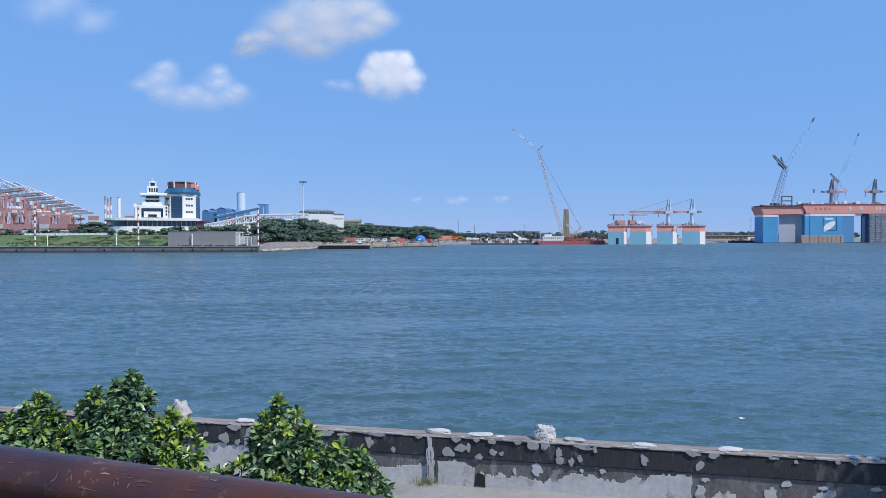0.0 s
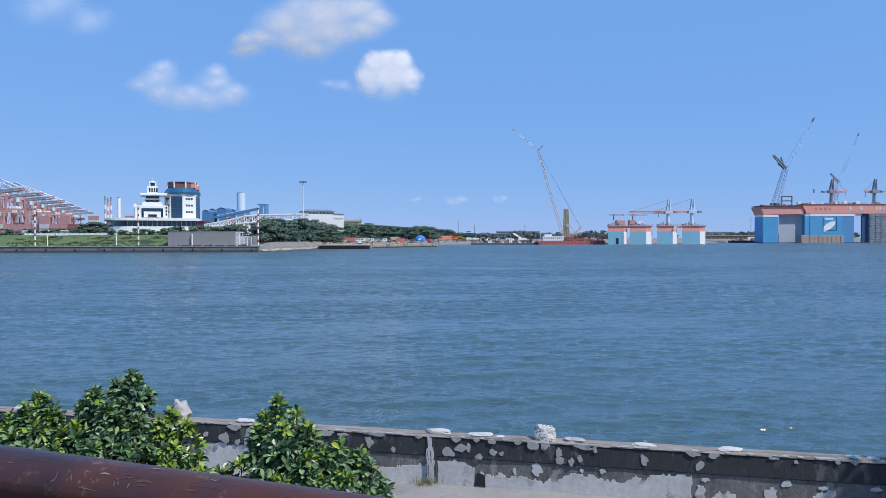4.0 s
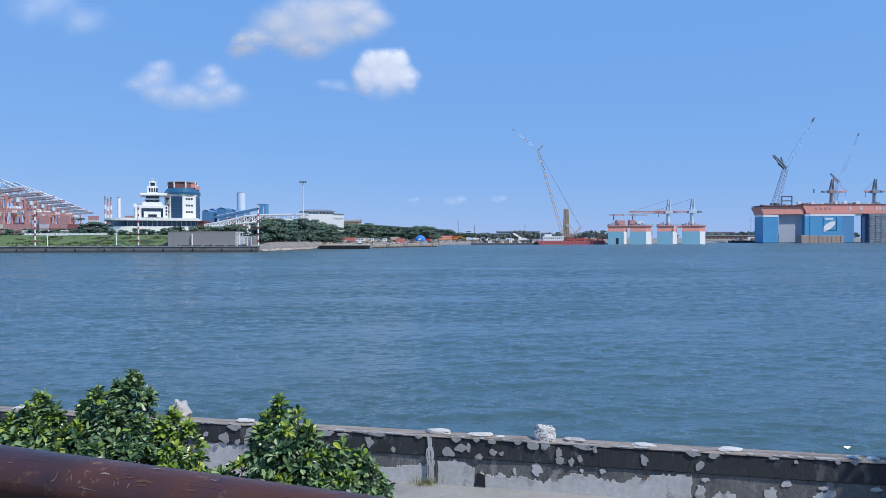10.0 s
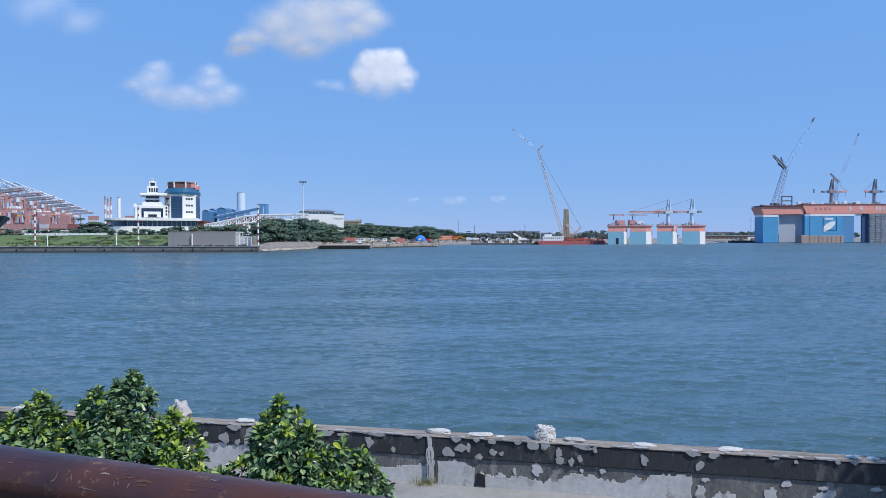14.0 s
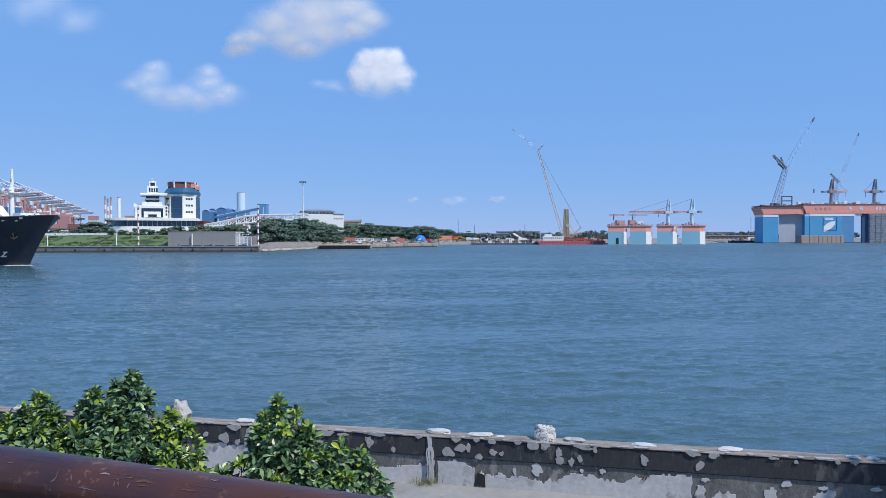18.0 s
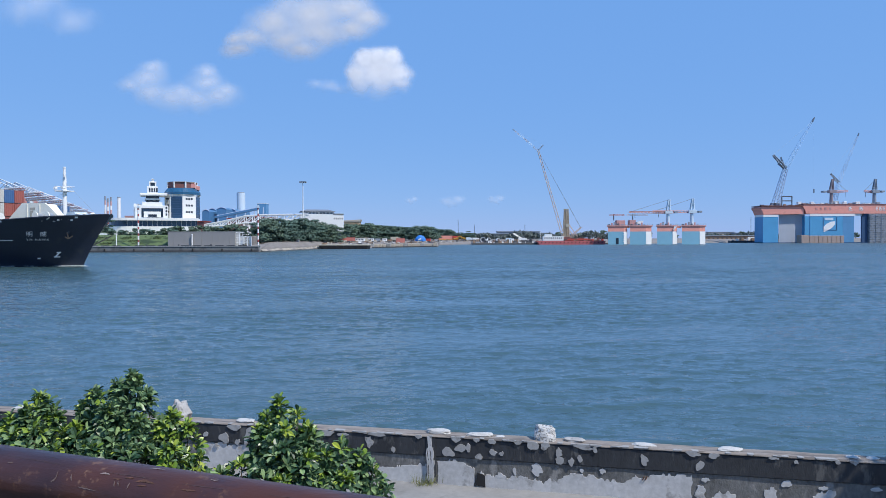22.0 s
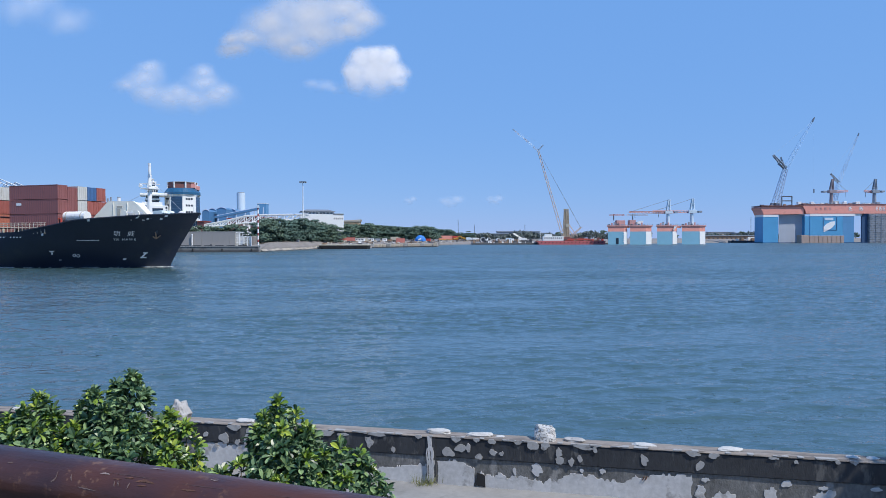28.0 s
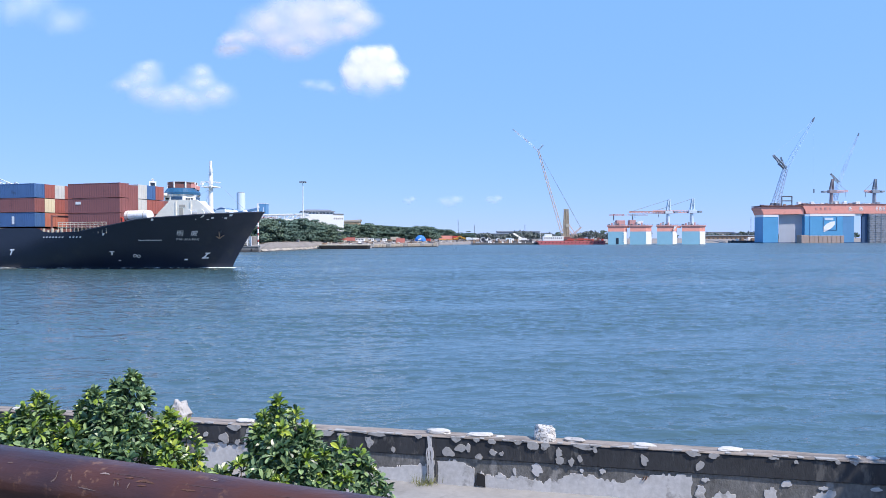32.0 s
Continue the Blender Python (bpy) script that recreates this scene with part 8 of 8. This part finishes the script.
def build_bushes():
    def tip(px, py, d, ln, wide, lower=9):
        return ((px - 784) / 1230 * d, d, 5.8 - (py + lower - 423.5) / 1230 * d, ln, wide)

    left = [tip(232, 655, 6.0, 0.62, 0.15, 5), tip(166, 682, 5.9, 0.55, 0.15), tip(206, 672, 6.1, 0.6, 0.15), tip(256, 684, 6.15, 0.55, 0.11), tip(148, 705, 6.0, 0.5, 0.14), tip(186, 715, 5.7, 0.5, 0.2), tip(240, 735, 5.7, 0.5, 0.2),
            tip(132, 745, 5.7, 0.4, 0.16), tip(285, 740, 5.8, 0.42, 0.15), tip(300, 722, 5.9, 0.45, 0.12), tip(330, 745, 5.8, 0.42, 0.13), tip(215, 780, 5.5, 0.3, 0.22), tip(300, 785, 5.5, 0.3, 0.2), tip(160, 780, 5.5, 0.3, 0.2), tip(350, 800, 5.6, 0.3, 0.12)]
    build_bush("bush", (-2.7, 6.05, 2.75), left, "tall leafy green shrub with glossy oval leaves", 31, 0.1)
    far_left = [tip(70, 692, 5.9, 0.5, 0.15), tip(45, 715, 5.8, 0.45, 0.13), tip(92, 718, 5.9, 0.45, 0.13), tip(14, 728, 5.8, 0.42, 0.13), tip(60, 745, 5.6, 0.36, 0.2), tip(105, 752, 5.7, 0.36, 0.15), tip(15, 755, 5.6, 0.34, 0.17), tip(-25, 735, 5.8, 0.4, 0.16), tip(90, 785, 5.5, 0.25, 0.17), tip(30, 785, 5.5, 0.25, 0.17)]
    build_bush("bush", (-3.6, 6.0, 2.78), far_left, "leafy green shrub with yellow-green young tips", 32, 0.35)
    mid = [tip(493, 694, 5.8, 0.6, 0.12, 17), tip(470, 728, 5.75, 0.5, 0.14), tip(525, 722, 5.85, 0.5, 0.12), tip(455, 752, 5.7, 0.4, 0.12), tip(545, 745, 5.8, 0.42, 0.13), tip(500, 752, 5.55, 0.4, 0.2), tip(603, 776, 5.7, 0.36, 0.13), tip(575, 795, 5.65, 0.33, 0.15), tip(635, 792, 5.75, 0.32, 0.13),
           tip(655, 820, 5.7, 0.26, 0.13), tip(540, 800, 5.5, 0.3, 0.2), tip(470, 800, 5.5, 0.3, 0.2), tip(425, 808, 5.6, 0.28, 0.15), tip(388, 822, 5.6, 0.24, 0.12), tip(610, 835, 5.5, 0.2, 0.18), tip(560, 840, 5.45, 0.2, 0.18), tip(672, 850, 5.65, 0.2, 0.09), tip(500, 840, 5.4, 0.2, 0.2)]
    build_bush("bush", (-1.24, 5.8, 2.85), mid, "leafy green shrub with a pointed top and bright tips", 33, 0.6)
    # dry grass tuft at the wall's cracked joint
    rng = random.Random(6)
    vs, fs = [], []
    for k in range(70):
        b = Vector((-0.32 + rng.gauss(0, 0.1), 11.82 + rng.gauss(0, 0.05), 1.6))
        e = b + Vector((rng.gauss(0, 0.09), rng.gauss(0, 0.06), rng.uniform(0.05, 0.24)))
        q = len(vs)
        vs += [b + Vector((0.006, 0, 0)), b - Vector((0.006, 0, 0)), e]
        fs.append((q, q + 1, q + 2))
    o = raw("grass_tuft", vs, fs, M["drygrass"])
    tagged(o, "thin tuft of grass at the wall's foot", "grass", kind="stuff")


def build_shade_tree():
    """The tree beside the walk, out of sight, whose shade lies over the far end of the wall."""
    t = make_tree(5.6, 5.0, 4.2, 5.2, 12, 3400, 0.16, M["treeleaf"], 44, "broad green tree that shades the seawall")
    t["group"] = "trees on the bank"
    t.matrix_basis = pose(13.05, 7.2, 1.4)
    for c in t.children:
        if c.name.startswith("crown"):
            c.matrix_basis = pose(0, 0, 4.0)


build_shade_tree()
build_seawall()
build_rocks()
build_handrail()
build_bushes()


# ---- clouds ----
def cloud_material(name, lobes, soft, dens, seed, glow, aspect, fade, grain, tone, relief):
    """Soft white vapour: lobes (x, z, radius) in the cloud's own unit space, ragged by noise, its billows in relief."""
    m = bpy.data.materials.new(name)
    m.use_nodes = True
    n, l = m.node_tree.nodes, m.node_tree.links
    n.remove(n["Principled BSDF"])
    out = n["Material Output"]
    tc = n.new("ShaderNodeTexCoord")

    def math_node(op, a, b=None, c=None):
        k = n.new("ShaderNodeMath")
        k.operation = op
        for s, v in zip(k.inputs, (a, b, c)):
            if v is None:
                continue
            if hasattr(v, "links"):
                l.new(v, s)
            else:
                s.default_value = v
        return k.outputs[0]

    def noise_at(scale, detail, rough, shift):
        off = n.new("ShaderNodeVectorMath")
        off.operation = "MULTIPLY_ADD"
        off.inputs[1].default_value = (aspect, 1, 1)
        off.inputs[2].default_value = (seed * 3.1 + shift, seed, seed * 1.7 - shift)
        l.new(tc.outputs["Object"], off.inputs[0])
        t = n.new("ShaderNodeTexNoise")
        t.inputs["Scale"].default_value, t.inputs["Detail"].default_value, t.inputs["Roughness"].default_value = scale, detail, rough
        l.new(off.outputs[0], t.inputs["Vector"])
        return t

    # the outline wanders a little, then the lobes are joined
    nz = noise_at(1.7, 3.5, 0.45, 0.0)
    wob = n.new("ShaderNodeVectorMath")
    wob.operation = "MULTIPLY_ADD"
    wob.inputs[1].default_value = (0.34 / aspect, 0, 0.34)
    mid = n.new("ShaderNodeVectorMath")
    mid.operation = "SUBTRACT"
    mid.inputs[1].default_value = (0.5, 0.5, 0.5)
    l.new(noise_at(1.6, 4, 0.55, 7.0).outputs["Color"], mid.inputs[0])
    l.new(mid.outputs[0], wob.inputs[0])
    l.new(tc.outputs["Object"], wob.inputs[2])
    sep = n.new("ShaderNodeSeparateXYZ")
    l.new(wob.outputs[0], sep.inputs[0])
    flat = n.new("ShaderNodeCombineXYZ")
    l.new(sep.outputs[0], flat.inputs[0])
    l.new(sep.outputs[2], flat.inputs[2])
    top = bulk = None
    for x, z, r in lobes:
        d = n.new("ShaderNodeVectorMath")
        d.operation = "DISTANCE"
        d.inputs[1].default_value = (x, 0, z)
        l.new(flat.outputs[0], d.inputs[0])
        v = math_node("MULTIPLY_ADD", d.outputs["Value"], -1.0 / r, 1.0)
        top = v if top is None else math_node("SMOOTH_MAX", top, v, 0.45)
        dome = math_node("SQRT", math_node("MAXIMUM", math_node("MULTIPLY_ADD", math_node("MULTIPLY", d.outputs["Value"], d.outputs["Value"]), -0.5 / r ** 2, 1.0), 0.0))
        bulk = dome if bulk is None else math_node("SMOOTH_MAX", bulk, dome, 0.9)
    val = math_node("ADD", top, math_node("MULTIPLY_ADD", nz.outputs[0], grain, -grain / 2))
    mr = n.new("ShaderNodeMapRange")
    mr.interpolation_type = "SMOOTHSTEP"
    mr.inputs[1].default_value, mr.inputs[2].default_value, mr.inputs[3].default_value, mr.inputs[4].default_value = 0.0, soft, 0.0, dens
    l.new(val, mr.inputs[0])
    # the base thins out into the air
    base = n.new("ShaderNodeMapRange")
    base.interpolation_type = "SMOOTHERSTEP"
    base.inputs[1].default_value, base.inputs[2].default_value = fade
    l.new(math_node("MULTIPLY_ADD", nz.outputs[0], 0.3, sep.outputs[2]), base.inputs[0])
    cover = math_node("MULTIPLY", mr.outputs[0], base.outputs[0])
    # billows: the mass swells where it is thick
    bp = n.new("ShaderNodeBump")
    bp.inputs["Strength"].default_value = 1.0
    bp.inputs["Distance"].default_value = relief
    l.new(bulk, bp.inputs["Height"])
    di, tr, tp = n.new("ShaderNodeBsdfDiffuse"), n.new("ShaderNodeBsdfTranslucent"), n.new("ShaderNodeBsdfTransparent")
    # Added glow stands in for scattered light; tone greys the duller clouds.
    em = n.new("ShaderNodeEmission")
    em.inputs["Color"].default_value = (0.93, 0.95, 1.0, 1)
    em.inputs["Strength"].default_value = glow
    for s in (di, tr):
        s.inputs["Color"].default_value = (tone, tone, tone, 1)
        l.new(bp.outputs[0], s.inputs["Normal"])
    mx = n.new("ShaderNodeMixShader")
    mx.inputs[0].default_value = 0.3
    l.new(di.outputs[0], mx.inputs[1])
    l.new(tr.outputs[0], mx.inputs[2])
    ad = n.new("ShaderNodeAddShader")
    l.new(mx.outputs[0], ad.inputs[0])
    l.new(em.outputs[0], ad.inputs[1])
    fin = n.new("ShaderNodeMixShader")
    l.new(cover, fin.inputs[0])
    l.new(tp.outputs[0], fin.inputs[1])
    l.new(ad.outputs[0], fin.inputs[2])
    l.new(fin.outputs[0], out.inputs["Surface"])
    return m


CLOUDS = []


def make_cloud(cx, cz, d, half_w, half_h, lobes, soft, dens, seed, drift, label, rise=0.0, glow=0.14, fade=(-1.2, -0.2), grain=0.7, tone=0.9, relief=30.0):
    t = thing("cloud", (cx, d, cz), label=label, category="cloud", group="clouds")
    m = cloud_material("cloud_vapour", lobes, soft, dens, seed, glow, half_w / half_h, fade, grain, tone, relief)
    for k in range(2):
        # a bulging layer of vapour, cut to the lobes' outline
        bm = bmesh.new()
        n = 36
        vs = {}
        for i in range(n + 1):
            for j in range(n + 1):
                x, z = -1.6 + 3.2 * i / n, -1.6 + 3.2 * j / n
                e = max((1 - math.hypot(x - a, z - b) / r) for a, b, r in lobes)
                if e > -0.48:
                    bulge = math.sqrt(max(0.0, 1 - (x * x + z * z) / 5.2))
                    vs[i, j] = bm.verts.new((x, (-0.75 if k == 0 else -0.55) * (bulge - 0.85), z))
        for (i, j) in list(vs):
            q = [(i, j), (i + 1, j), (i + 1, j + 1), (i, j + 1)]
            if all(c in vs for c in q):
                bm.faces.new([vs[c] for c in q])
        bmesh.ops.delete(bm, geom=[v for v in bm.verts if not v.link_faces], context="VERTS")
        o = part("vapour", bm, m, t, smooth=True)
        o.scale = (half_w, half_w * 0.6, half_h)
    CLOUDS.append((t, cx, d, cz, drift, rise))


def build_clouds():
    d = 3600
    make_cloud(-281.0, 846.0, d, 184.0, 158.0, [(0.08, 0.0, 0.92), (-0.28, 0.42, 0.46), (0.05, 0.5, 0.36), (0.42, 0.46, 0.40), (0.62, 0.0, 0.48), (-0.5, -0.05, 0.46), (0.15, -0.5, 0.62), (0.68, -0.4, 0.36), (-0.46, -0.45, 0.46)],
               0.78, 0.97, 4.3, -2.8, "bright white rounded cumulus cloud", 0.8, 0.12, (-1.05, 0.45), 0.46, 0.83, 34.0)
    make_cloud(-545.0, 805.0, d + 30, 110.0, 60.0, [(-0.3, 0.1, 0.6), (0.3, -0.1, 0.7), (0.8, -0.3, 0.6)], 1.3, 0.22, 5.0, -3.6, "thin wisp of cloud")
    make_cloud(-667.32, 1100.0, d + 60, 409.76, 222.0, [(0.1, 0.35, 0.72), (0.55, 0.5, 0.5), (0.82, 0.25, 0.34), (-0.35, 0.15, 0.5), (-0.62, -0.15, 0.34), (0.2, -0.05, 0.55), (-0.2, -0.2, 0.42), (0.62, 0.0, 0.38), (-0.82, -0.45, 0.28), (-0.85, -0.2, 0.22), (0.0, -0.45, 0.34)],
               1.2, 0.84, 9.0, -2.9, "broad soft grey-white cloud", 0.0, 0.13, (-1.5, -0.5), 0.5, 0.70, 26.0)
    make_cloud(-1328.78, 800.0, d + 90, 316.1, 185.0, [(-0.5, 0.28, 0.48), (-0.46, 0.58, 0.32), (-0.82, 0.12, 0.32), (-0.45, -0.12, 0.44), (0.46, 0.5, 0.26), (0.44, 0.2, 0.42), (0.05, -0.15, 0.48), (0.64, -0.22, 0.48), (0.3, -0.32, 0.50), (-0.12, -0.3, 0.46), (0.78, -0.05, 0.34)],
               1.3, 0.46, 14.0, -2.8, "pale ragged cloud with two heads", 0.0, 0.14, (-1.4, -0.1), 0.6, 0.8, 26.0)
    make_cloud(-1972.68, 1200.83, d + 120, 263.41, 158.05, [(-0.3, 0.4, 0.9), (0.4, -0.2, 0.7), (-0.6, 0.2, 0.7)], 1.5, 0.3, 21.0, -4.6, "faint thin veil of cloud", grain=0.5)
    for px, py, w, h, sd in ((736, 355, 16, 12, 2), (808, 357, 34, 19, 4), (885, 354, 22, 15, 6)):
        make_cloud((px - 784) / 1230 * 4200, 5.8 + (422.8 - py) / 1230 * 4200, 4200, w / 1230 * 4200, h / 1230 * 4200, [(-0.3, 0.0, 0.55), (0.35, 0.15, 0.5), (0.0, -0.2, 0.5)], 1.3, 0.17, sd, -1.2, "faint small cloud low above the horizon")


build_clouds()


# ---- what moves ----
WATER = bpy.data.objects["water"]
SWAY = [(0, 0), (0.5, -2), (1, 4), (1.5, 1), (2, 3), (3, 1), (4.2, -1), (5.5, 1), (6, 0), (7, 0), (8, 3), (8.5, 4), (9, 4), (10, 3), (10.5, 0), (11, 3), (12, 3), (12.5, 0), (13, -4), (13.5, 1), (14, 3), (15.2, 0), (16.5, 4), (17, -4), (17.5, 0), (18, -2), (18.5, 3),
        (19, 4), (19.5, 1), (20, 6), (20.5, 4), (21, 3), (22, 1), (23, -2), (23.5, 1), (24, 0), (24.5, 4), (25, 0), (26.3, 2), (27.5, -2), (28, -4), (28.5, 0), (29, -8), (29.5, 0), (30, -2), (30.5, 4), (31, 1), (31.5, -4), (32, -4)]


def motions():
    times = [0.0, 0.1, 0.5] + [float(k) for k in range(1, 32)] + [31.5, 31.9, 32.0]
    ch, sh = math.cos(radians(HEAD)), math.sin(radians(HEAD))
    walk(SHIP, [(t, pose(-42.2 - 3.7 * (32 - t) * ch, 139.0 - 3.7 * (32 - t) * sh, 0.0, 0, 0, HEAD)) for t in times])
    slow = [0.0, 0.2, 2.0, 8.0, 16.0, 24.0, 30.0, 31.8, 32.0]
    for ob, x, y, z, drift, rise in CLOUDS:
        walk(ob, [(t, pose(x + drift * t, y, z + rise * t)) for t in slow])
    walk(WATER, [(t, pose(0.25 * t, -0.30 * t, 0)) for t in slow])
    # shoots sway in the wind about their feet
    for piv, b, ln, i in SHOOTS:
        gain = (0.35, 1.0, 0.6, 0.8)[i % 4] * (0.6 if b.x < -1.6 else 1.0)
        rows = [(t, pose(b.x, b.y, b.z, 0.3 * gain * math.sin(1.7 * t + i), gain * v * 0.0047 / max(ln, 0.3) * 57.3, 0)) for t, v in SWAY]
        walk(piv, rows)


motions()
